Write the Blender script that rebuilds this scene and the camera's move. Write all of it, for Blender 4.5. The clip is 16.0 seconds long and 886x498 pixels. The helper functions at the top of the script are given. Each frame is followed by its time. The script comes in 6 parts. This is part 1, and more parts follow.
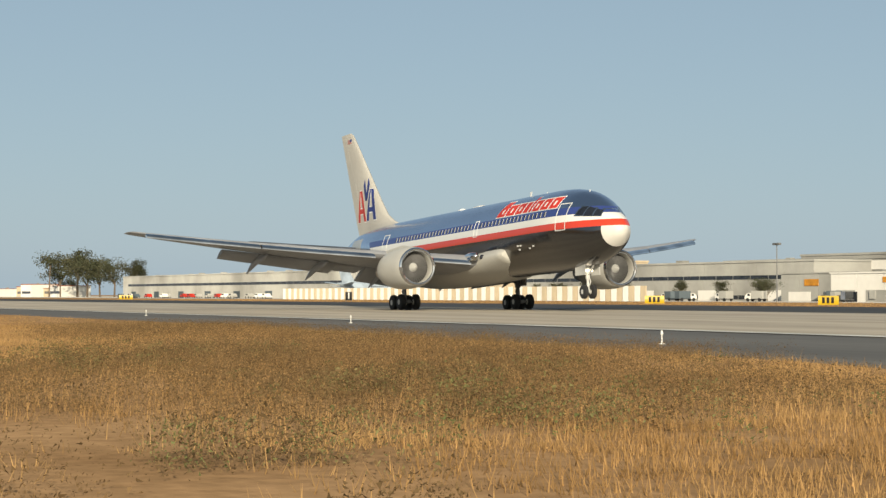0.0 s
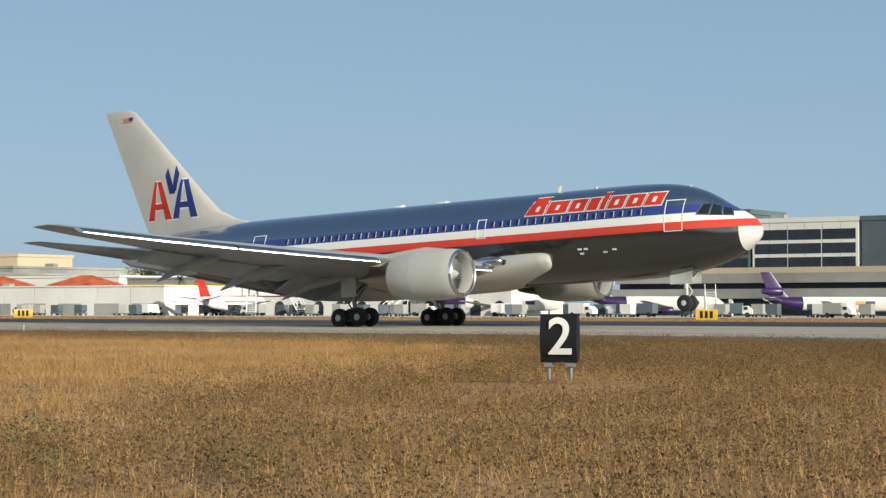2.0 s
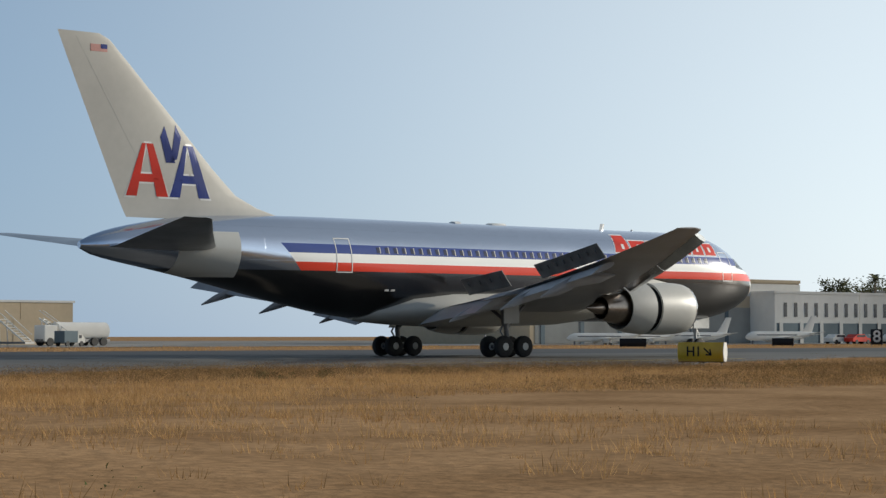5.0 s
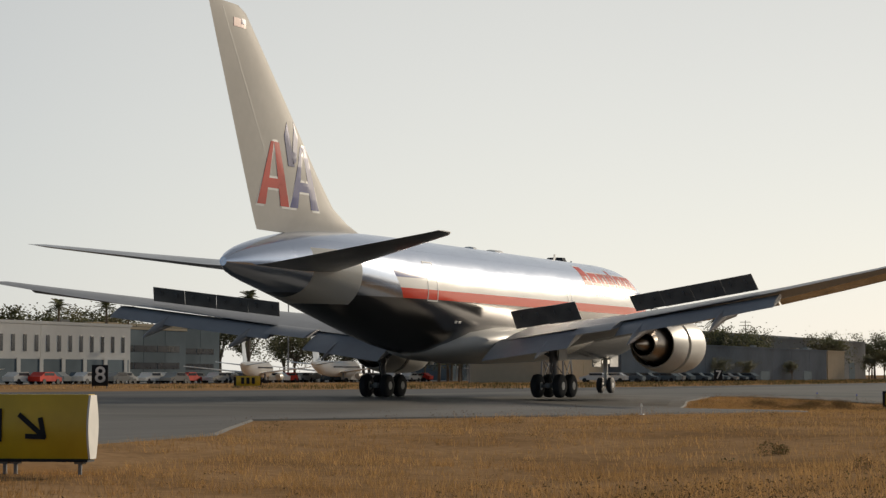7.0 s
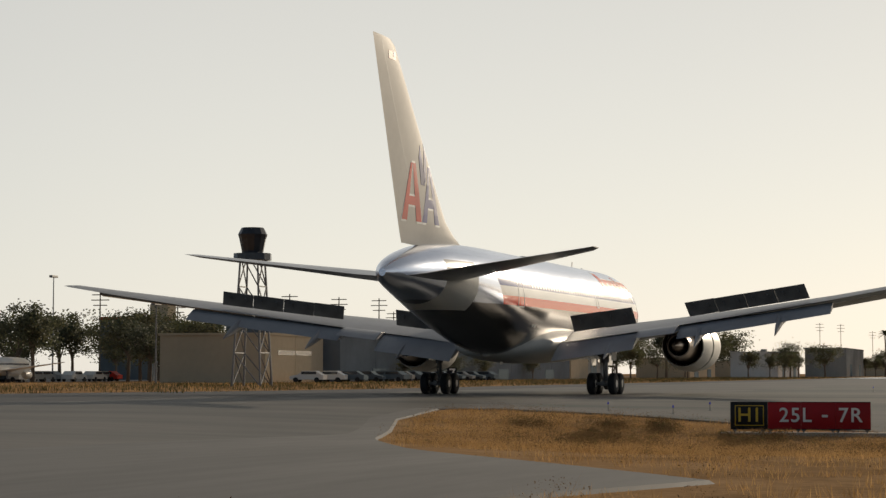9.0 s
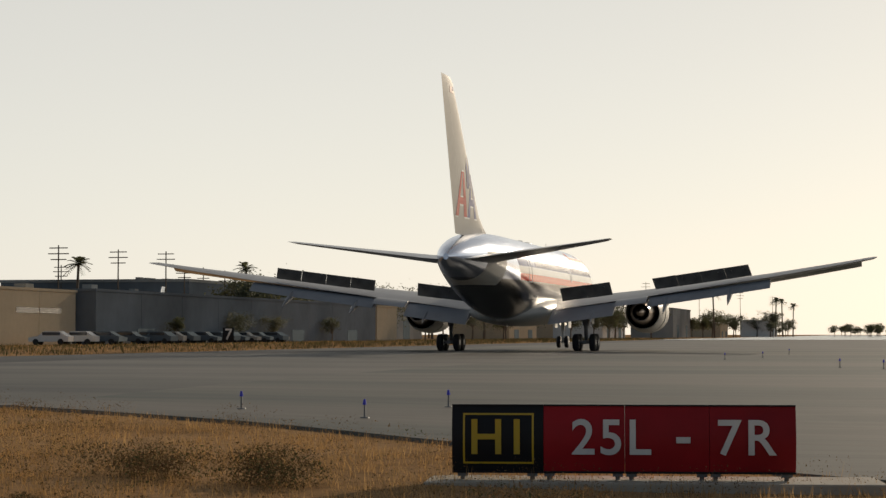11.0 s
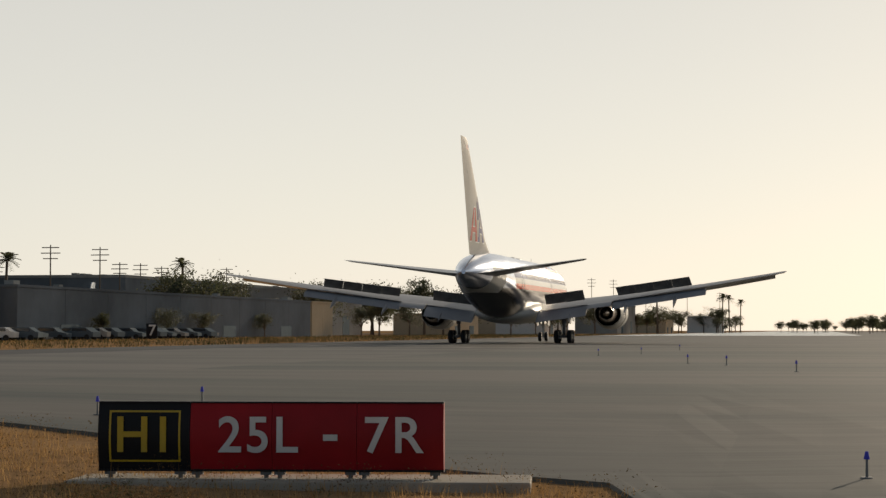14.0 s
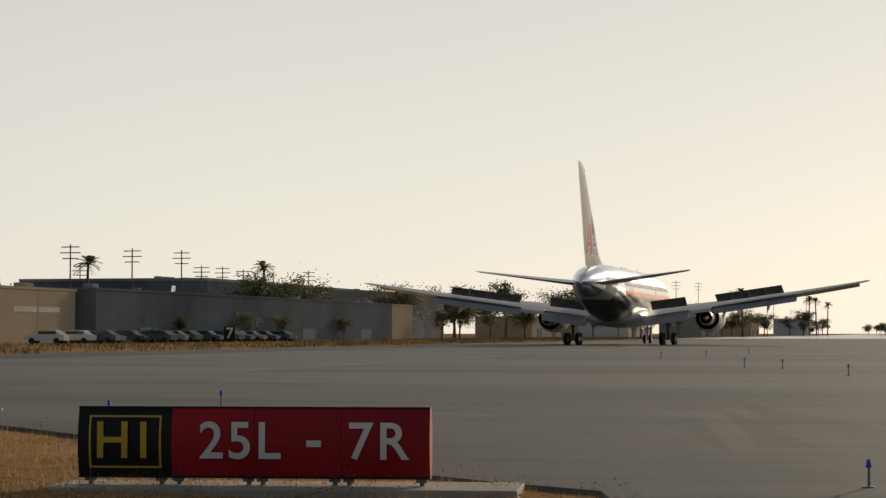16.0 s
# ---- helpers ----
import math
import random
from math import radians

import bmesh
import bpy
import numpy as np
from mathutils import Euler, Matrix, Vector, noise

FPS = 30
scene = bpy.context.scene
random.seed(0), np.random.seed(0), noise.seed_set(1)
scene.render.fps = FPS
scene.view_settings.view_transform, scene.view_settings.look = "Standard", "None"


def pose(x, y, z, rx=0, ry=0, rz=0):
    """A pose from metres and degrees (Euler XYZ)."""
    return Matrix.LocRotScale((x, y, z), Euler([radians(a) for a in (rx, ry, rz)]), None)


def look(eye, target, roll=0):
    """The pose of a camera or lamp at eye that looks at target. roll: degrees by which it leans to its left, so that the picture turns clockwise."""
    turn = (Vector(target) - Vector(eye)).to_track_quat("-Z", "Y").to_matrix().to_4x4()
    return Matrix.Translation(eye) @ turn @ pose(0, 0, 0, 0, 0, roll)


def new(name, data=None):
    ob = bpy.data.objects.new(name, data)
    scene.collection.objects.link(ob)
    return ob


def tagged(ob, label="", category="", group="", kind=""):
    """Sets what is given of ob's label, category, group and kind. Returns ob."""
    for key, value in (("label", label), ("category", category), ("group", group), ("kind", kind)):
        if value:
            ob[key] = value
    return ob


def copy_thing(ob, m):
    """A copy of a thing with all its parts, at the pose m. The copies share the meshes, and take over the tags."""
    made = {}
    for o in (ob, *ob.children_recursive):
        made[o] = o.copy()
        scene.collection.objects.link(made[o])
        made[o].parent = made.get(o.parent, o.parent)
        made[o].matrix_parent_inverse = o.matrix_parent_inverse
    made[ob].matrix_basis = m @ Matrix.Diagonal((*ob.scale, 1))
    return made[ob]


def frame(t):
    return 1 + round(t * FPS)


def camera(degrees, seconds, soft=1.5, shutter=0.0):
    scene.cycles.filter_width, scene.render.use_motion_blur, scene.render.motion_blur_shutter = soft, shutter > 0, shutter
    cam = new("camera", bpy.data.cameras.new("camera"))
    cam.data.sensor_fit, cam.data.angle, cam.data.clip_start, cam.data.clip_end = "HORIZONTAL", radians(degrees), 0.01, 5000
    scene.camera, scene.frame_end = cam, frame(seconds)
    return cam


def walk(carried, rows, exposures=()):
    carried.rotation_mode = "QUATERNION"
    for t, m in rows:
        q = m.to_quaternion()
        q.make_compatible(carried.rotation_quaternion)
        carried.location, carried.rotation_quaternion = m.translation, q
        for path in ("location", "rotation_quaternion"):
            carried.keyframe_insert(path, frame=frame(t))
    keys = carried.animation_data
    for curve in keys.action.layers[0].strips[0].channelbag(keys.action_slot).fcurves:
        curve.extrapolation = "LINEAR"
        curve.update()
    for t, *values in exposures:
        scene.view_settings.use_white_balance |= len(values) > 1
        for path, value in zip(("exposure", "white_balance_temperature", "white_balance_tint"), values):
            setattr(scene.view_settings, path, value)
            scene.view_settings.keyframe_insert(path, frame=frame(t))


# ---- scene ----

# ---------------------------------------------------------------- camera and its way
CAM_ROWS = [
    (0, 132.15, -60.92, 91.323, 66.177), (0.1, 134.22, -63.80, 91.320, 65.301), (0.2, 136.30, -66.68, 91.318, 64.448), (0.3, 138.38, -69.57, 91.316, 63.615),
    (0.4, 140.26, -72.33, 91.311, 62.784), (0.5, 141.35, -74.63, 91.308, 61.865), (0.6, 141.26, -76.18, 91.316, 60.736), (0.7, 140.38, -77.22, 91.328, 59.468),
    (0.8, 139.30, -78.07, 91.337, 58.138), (0.9, 138.18, -78.86, 91.347, 56.752), (1, 136.87, -79.56, 91.367, 55.342), (1.1, 135.27, -80.03, 91.393, 53.995),
    (1.2, 133.49, -80.30, 91.424, 52.590), (1.3, 131.66, -80.54, 91.455, 51.070), (1.4, 129.97, -81.05, 91.485, 49.404), (1.5, 128.82, -82.45, 91.518, 47.428),
    (1.6, 128.50, -85.10, 91.556, 44.990), (1.7, 128.72, -88.58, 91.595, 42.371), (1.8, 129.09, -92.30, 91.636, 39.744), (1.9, 129.55, -96.00, 91.675, 37.135),
    (2, 130.40, -99.56, 91.713, 34.645), (2.1, 131.87, -102.89, 91.747, 32.367), (2.2, 133.79, -106.09, 91.779, 30.118), (2.3, 135.82, -109.26, 91.811, 27.860),
    (2.4, 137.73, -112.50, 91.844, 25.633), (2.5, 139.19, -115.91, 91.867, 23.447), (2.6, 139.97, -119.61, 91.859, 21.410), (2.7, 140.32, -123.54, 91.834, 19.559),
    (2.8, 140.54, -127.52, 91.806, 17.823), (2.9, 140.52, -131.28, 91.780, 15.942), (3, 139.57, -134.23, 91.776, 13.245), (3.1, 137.19, -135.96, 91.808, 9.048),
    (3.2, 133.82, -136.90, 91.852, 3.733), (3.3, 130.18, -137.65, 91.897, -1.871), (3.4, 126.82, -138.15, 91.941, -7.068), (3.5, 124.50, -137.63, 91.982, -10.999),
    (3.6, 123.70, -135.88, 92.017, -13.369), (3.7, 123.85, -132.96, 92.049, -14.939), (3.8, 124.24, -129.25, 92.111, -16.314), (3.9, 124.64, -125.49, 92.174, -17.765),
    (4, 125.03, -121.71, 92.206, -19.367), (4.1, 125.42, -117.90, 92.239, -21.043), (4.2, 125.82, -114.08, 92.271, -22.813), (4.3, 126.21, -110.25, 92.303, -24.696),
    (4.4, 126.61, -106.43, 92.336, -26.708), (4.5, 127.00, -102.59, 92.368, -28.822), (4.6, 127.39, -98.76, 92.401, -31.001), (4.7, 127.79, -94.93, 92.433, -33.240),
    (4.8, 128.18, -91.09, 92.465, -35.534), (4.9, 128.58, -87.27, 92.498, -37.878), (5, 128.97, -83.46, 92.530, -40.264), (5.1, 129.36, -79.64, 92.562, -42.686),
    (5.2, 129.76, -75.83, 92.595, -45.134), (5.3, 130.15, -72.02, 92.627, -47.601), (5.4, 130.55, -68.19, 92.660, -50.077), (5.5, 130.94, -64.37, 92.691, -52.676),
    (5.6, 131.33, -60.55, 92.722, -55.415), (5.7, 131.92, -56.91, 92.754, -57.997), (5.8, 133.28, -54.04, 92.781, -59.948), (5.9, 135.80, -52.29, 92.791, -61.196),
    (6, 139.10, -51.23, 92.809, -61.931), (6.1, 142.59, -50.25, 92.871, -62.351), (6.2, 146.08, -49.16, 92.958, -62.732), (6.3, 149.57, -48.09, 93.052, -63.126),
    (6.4, 153.05, -47.06, 93.145, -63.524), (6.5, 156.48, -46.06, 93.231, -63.894), (6.6, 159.84, -44.99, 93.312, -64.184), (6.7, 163.14, -43.84, 93.396, -64.421),
    (6.8, 166.44, -42.70, 93.477, -64.651), (6.9, 169.71, -41.54, 93.555, -64.899), (7, 172.90, -40.20, 93.638, -65.203), (7.1, 175.97, -38.64, 93.742, -65.558),
    (7.2, 178.95, -36.93, 93.848, -65.966), (7.3, 181.91, -35.20, 93.954, -66.419), (7.4, 184.74, -33.55, 94.061, -66.880), (7.5, 187.05, -32.30, 94.146, -67.302),
    (7.6, 188.58, -31.64, 94.177, -67.653), (7.7, 189.58, -31.40, 94.186, -67.924), (7.8, 190.46, -31.26, 94.194, -68.165), (7.9, 191.42, -31.07, 94.205, -68.419),
    (8, 192.72, -30.83, 94.198, -68.738), (8.1, 194.52, -30.53, 94.158, -69.146), (8.2, 196.66, -30.20, 94.099, -69.591), (8.3, 198.88, -29.87, 94.040, -70.033),
    (8.4, 201.10, -29.54, 93.980, -70.463), (8.5, 203.32, -29.22, 93.919, -70.885), (8.6, 205.54, -28.90, 93.856, -71.296), (8.7, 207.76, -28.57, 93.793, -71.698),
    (8.8, 209.98, -28.26, 93.729, -72.091), (8.9, 212.20, -27.94, 93.665, -72.475), (9, 214.42, -27.62, 93.600, -72.851), (9.1, 216.64, -27.30, 93.534, -73.218),
    (9.2, 218.86, -26.99, 93.468, -73.578), (9.3, 221.08, -26.67, 93.403, -73.929), (9.4, 223.31, -26.35, 93.337, -74.274), (9.5, 225.53, -26.04, 93.271, -74.610),
    (9.6, 227.75, -25.72, 93.206, -74.939), (9.7, 229.97, -25.39, 93.142, -75.262), (9.8, 232.19, -25.07, 93.078, -75.577), (9.9, 234.41, -24.75, 93.014, -75.885),
    (10, 236.63, -24.43, 92.952, -76.188), (10.1, 238.85, -24.11, 92.891, -76.484), (10.2, 241.07, -23.78, 92.831, -76.774), (10.3, 243.29, -23.45, 92.771, -77.058),
    (10.4, 245.39, -23.15, 92.713, -77.323), (10.5, 247.02, -22.96, 92.660, -77.528), (10.6, 247.94, -22.94, 92.617, -77.635), (10.7, 248.38, -23.03, 92.579, -77.685),
    (10.8, 248.71, -23.15, 92.541, -77.721), (10.9, 249.02, -23.27, 92.502, -77.753), (11, 249.26, -23.41, 92.469, -77.800), (11.1, 249.41, -23.56, 92.445, -77.894),
    (11.2, 249.50, -23.73, 92.425, -78.003), (11.3, 249.56, -23.90, 92.405, -78.110), (11.4, 249.63, -24.07, 92.386, -78.220), (11.5, 249.67, -24.23, 92.377, -78.320),
    (11.6, 249.69, -24.38, 92.395, -78.384), (11.7, 249.68, -24.52, 92.423, -78.438), (11.8, 249.67, -24.66, 92.452, -78.494), (11.9, 249.67, -24.80, 92.480, -78.545),
    (12, 249.69, -24.92, 92.506, -78.575), (12.1, 249.76, -25.04, 92.526, -78.564), (12.2, 249.85, -25.15, 92.544, -78.532), (12.3, 249.94, -25.26, 92.562, -78.498),
    (12.4, 250.03, -25.36, 92.580, -78.466), (12.5, 250.09, -25.47, 92.593, -78.474), (12.6, 250.09, -25.58, 92.599, -78.573), (12.7, 250.06, -25.69, 92.601, -78.711),
    (12.8, 250.03, -25.81, 92.602, -78.850), (12.9, 250.00, -25.92, 92.604, -78.986), (13, 249.99, -26.02, 92.593, -79.099), (13.1, 250.02, -26.12, 92.549, -79.168),
    (13.2, 250.07, -26.20, 92.493, -79.214), (13.3, 250.13, -26.28, 92.437, -79.258), (13.4, 250.19, -26.37, 92.380, -79.303), (13.5, 250.23, -26.45, 92.338, -79.328),
    (13.6, 250.25, -26.53, 92.328, -79.304), (13.7, 250.26, -26.61, 92.333, -79.259), (13.8, 250.27, -26.69, 92.337, -79.215), (13.9, 250.28, -26.77, 92.341, -79.168),
    (14, 250.31, -26.84, 92.353, -79.093), (14.1, 250.38, -26.90, 92.382, -78.951), (14.2, 250.47, -26.94, 92.418, -78.781), (14.3, 250.56, -26.99, 92.455, -78.609),
    (14.4, 250.65, -27.03, 92.491, -78.439), (14.5, 250.72, -27.08, 92.525, -78.311), (14.6, 250.75, -27.13, 92.556, -78.282), (14.7, 250.76, -27.19, 92.585, -78.294),
    (14.8, 250.76, -27.24, 92.614, -78.308), (14.9, 250.77, -27.30, 92.643, -78.319), (15, 250.79, -27.35, 92.655, -78.313), (15.1, 250.83, -27.40, 92.625, -78.273),
    (15.2, 250.88, -27.44, 92.579, -78.217), (15.3, 250.93, -27.49, 92.533, -78.158), (15.4, 250.98, -27.53, 92.487, -78.098), (15.5, 251.03, -27.58, 92.451, -77.984),
    (15.6, 251.07, -27.62, 92.441, -77.749), (15.7, 251.11, -27.67, 92.440, -77.459), (15.8, 251.14, -27.71, 92.439, -77.169), (15.9, 251.18, -27.75, 92.439, -76.878),
    (16, 251.22, -27.80, 92.438, -76.587),
]
PLANE_ROWS = [
    (0, -1.71, 2.44), (0.1, -0.60, 2.48), (0.2, 0.45, 2.50), (0.3, 1.53, 2.53),
    (0.4, 2.81, 2.58), (0.5, 4.65, 2.64), (0.6, 7.19, 2.64), (0.7, 10.17, 2.60),
    (0.8, 13.31, 2.58), (0.9, 16.53, 2.55), (1, 19.93, 2.54), (1.1, 23.69, 2.61),
    (1.2, 27.72, 2.76), (1.3, 31.78, 2.92), (1.4, 35.77, 3.06), (1.5, 39.60, 3.11),
    (1.6, 43.33, 3.06), (1.7, 47.02, 2.98), (1.8, 50.72, 2.90), (1.9, 54.55, 2.82),
    (2, 58.95, 2.74), (2.1, 64.20, 2.64), (2.2, 70.09, 2.50), (2.3, 76.13, 2.36),
    (2.4, 82.09, 2.22), (2.5, 87.69, 2.04), (2.6, 92.41, 1.74), (2.7, 96.29, 1.43),
    (2.8, 99.92, 1.13), (2.9, 103.91, 0.81), (3, 109.23, 0.53), (3.1, 116.93, 0.35),
    (3.2, 126.53, 0.22), (3.3, 136.69, 0.07), (3.4, 146.21, -0.06), (3.5, 153.45, -0.13),
    (3.6, 157.88, -0.13), (3.7, 160.88, -0.12), (3.8, 163.46, -0.07), (3.9, 166.05, -0.03),
    (4, 168.84, -0.01), (4.1, 171.63, 0.00), (4.2, 174.50, 0.02), (4.3, 177.50, 0.04),
    (4.4, 180.71, 0.05), (4.5, 184.05, 0.07), (4.6, 187.38, 0.09), (4.7, 190.71, 0.11),
    (4.8, 194.05, 0.12), (4.9, 197.38, 0.14), (5, 200.71, 0.16), (5.1, 204.05, 0.17),
    (5.2, 207.38, 0.19), (5.3, 210.71, 0.21), (5.4, 214.04, 0.23), (5.5, 217.68, 0.25),
    (5.6, 221.68, 0.30), (5.7, 225.71, 0.34), (5.8, 229.44, 0.35), (5.9, 232.98, 0.33),
    (6, 236.51, 0.29), (6.1, 239.80, 0.25), (6.2, 242.80, 0.20), (6.3, 245.70, 0.16),
    (6.4, 248.55, 0.12), (6.5, 251.31, 0.09), (6.6, 253.87, 0.08), (6.7, 256.25, 0.07),
    (6.8, 258.63, 0.06), (6.9, 261.01, 0.05), (7, 263.28, 0.06), (7.1, 265.36, 0.09),
    (7.2, 267.37, 0.12), (7.3, 269.35, 0.15), (7.4, 271.32, 0.19), (7.5, 273.20, 0.22),
    (7.6, 275.04, 0.22), (7.7, 276.87, 0.23), (7.8, 278.69, 0.22), (7.9, 280.63, 0.23),
    (8, 283.06, 0.22), (8.1, 286.16, 0.22), (8.2, 289.66, 0.22), (8.3, 293.28, 0.22),
    (8.4, 296.91, 0.22), (8.5, 300.56, 0.22), (8.6, 304.21, 0.23), (8.7, 307.87, 0.22),
    (8.8, 311.55, 0.22), (8.9, 315.24, 0.21), (9, 318.93, 0.21), (9.1, 322.61, 0.20),
    (9.2, 326.31, 0.20), (9.3, 330.01, 0.20), (9.4, 333.70, 0.20), (9.5, 337.39, 0.19),
    (9.6, 341.08, 0.19), (9.7, 344.76, 0.18), (9.8, 348.44, 0.18), (9.9, 352.11, 0.18),
    (10, 355.76, 0.18), (10.1, 359.40, 0.18), (10.2, 363.04, 0.18), (10.3, 366.65, 0.18),
    (10.4, 370.14, 0.18), (10.5, 373.15, 0.18), (10.6, 375.44, 0.18), (10.7, 377.26, 0.17),
    (10.8, 378.96, 0.17), (10.9, 380.63, 0.17), (11, 382.20, 0.16), (11.1, 383.64, 0.16),
    (11.2, 385.02, 0.15), (11.3, 386.40, 0.15), (11.4, 387.79, 0.14), (11.5, 389.22, 0.14),
    (11.6, 390.66, 0.13), (11.7, 392.05, 0.12), (11.8, 393.42, 0.11), (11.9, 394.80, 0.09),
    (12, 396.16, 0.09), (12.1, 397.51, 0.08), (12.2, 398.88, 0.08), (12.3, 400.26, 0.08),
    (12.4, 401.63, 0.08), (12.5, 402.96, 0.08), (12.6, 404.28, 0.07), (12.7, 405.55, 0.07),
    (12.8, 406.82, 0.06), (12.9, 408.09, 0.06), (13, 409.39, 0.05), (13.1, 410.66, 0.05),
    (13.2, 411.89, 0.05), (13.3, 413.12, 0.05), (13.4, 414.34, 0.05), (13.5, 415.53, 0.05),
    (13.6, 416.74, 0.05), (13.7, 418.00, 0.04), (13.8, 419.27, 0.04), (13.9, 420.52, 0.04),
    (14, 421.69, 0.04), (14.1, 422.75, 0.04), (14.2, 423.75, 0.05), (14.3, 424.75, 0.05),
    (14.4, 425.76, 0.05), (14.5, 426.86, 0.05), (14.6, 428.14, 0.05), (14.7, 429.55, 0.04),
    (14.8, 430.97, 0.04), (14.9, 432.39, 0.03), (15, 433.71, 0.02), (15.1, 434.87, 0.02),
    (15.2, 435.93, 0.02), (15.3, 436.96, 0.02), (15.4, 437.97, 0.02), (15.5, 438.89, 0.02),
    (15.6, 439.68, 0.02), (15.7, 440.40, 0.02), (15.8, 441.11, 0.02), (15.9, 441.84, 0.03),
    (16, 442.56, 0.03),
]

cam = camera(25.26, 16.0, soft=1.4)
EXPOSURES = [(0, 0.12, 7400, 6), (1, 0.08, 6950, 6), (1.5, 0.08, 6700, 5), (3.5, 0.24, 5900, 2), (6, -0.18, 7000, 11), (8, -0.36, 7600, 12), (10.5, -0.35, 7700, 12), (16, -0.42, 7800, 12)]
walk(cam, [(t, pose(x, y, 1.137, rx, 0, rz)) for t, x, y, rx, rz in CAM_ROWS], EXPOSURES)

# ---------------------------------------------------------------- sky and sun
SUN_BEARING, SUN_HEIGHT = 110.0, 17.0     # degrees clockwise from +y, degrees up
sky_world = bpy.data.worlds.new("sky")
scene.world = sky_world
sky_world.use_nodes = True
wn = sky_world.node_tree
sky = wn.nodes.new("ShaderNodeTexSky")
sky.sky_type, sky.sun_disc = "NISHITA", False
sky.sun_elevation, sky.sun_rotation = radians(SUN_HEIGHT), radians(SUN_BEARING)
sky.air_density, sky.dust_density, sky.ozone_density, sky.altitude = 1.0, 0.8, 2.5, 30
haze = wn.nodes.new("ShaderNodeMix")
haze.data_type, haze.blend_type = "RGBA", "ADD"
haze.inputs[0].default_value = 1.0
thin = wn.nodes.new("ShaderNodeMix")
thin.data_type, thin.blend_type = "RGBA", "MULTIPLY"
thin.inputs[0].default_value, thin.inputs[7].default_value = 1.0, (0.22, 0.22, 0.22, 1)
wn.links.new(sky.outputs[0], thin.inputs[6])
wn.links.new(thin.outputs[2], haze.inputs[6])
up_at, up_z, thinner, sunward, glare, veil_color, veil = (wn.nodes.new("ShaderNode" + k) for k in ("TexCoord", "SeparateXYZ", "MapRange", "VectorMath", "MapRange", "Mix", "VectorMath"))
for n, values in ((thinner, (0.0, 0.7, 1.0, 0.32)), (glare, (0.05, 0.80, 0.0, 1.0))):
    for k, v in enumerate(values):
        n.inputs[k + 1].default_value = v
glare.interpolation_type, sunward.operation, veil.operation, veil_color.data_type = "SMOOTHSTEP", "DOT_PRODUCT", "SCALE", "RGBA"
sunward.inputs[1].default_value = (math.sin(radians(SUN_BEARING)), math.cos(radians(SUN_BEARING)), 0.25)
veil_color.inputs[6].default_value, veil_color.inputs[7].default_value = (2.45, 3.5, 5.0, 1), (9.0, 9.6, 10.0, 1)     # thin haze: blue away from the sun, white towards it
wn.links.new(up_at.outputs["Generated"], up_z.inputs[0]), wn.links.new(up_at.outputs["Generated"], sunward.inputs[0])
wn.links.new(up_z.outputs[2], thinner.inputs[0]), wn.links.new(sunward.outputs["Value"], glare.inputs[0])
wn.links.new(glare.outputs[0], veil_color.inputs[0])
wn.links.new(veil_color.outputs[2], veil.inputs[0]), wn.links.new(thinner.outputs[0], veil.inputs["Scale"])
wn.links.new(veil.outputs[0], haze.inputs[7])
wn.links.new(haze.outputs[2], wn.nodes["Background"].inputs[0])
wn.nodes["Background"].inputs[1].default_value = 0.10
sun = new("sun", bpy.data.lights.new("sun", "SUN"))
sun.data.energy, sun.data.angle, sun.data.color = 5.0, radians(0.6), (1.0, 0.92, 0.80)
sb, sh = radians(SUN_BEARING), radians(SUN_HEIGHT)
sun.matrix_world = look((0, 0, 60), (-math.sin(sb) * math.cos(sh) * 50, -math.cos(sb) * math.cos(sh) * 50, 60 - math.sin(sh) * 50))

# ---------------------------------------------------------------- materials


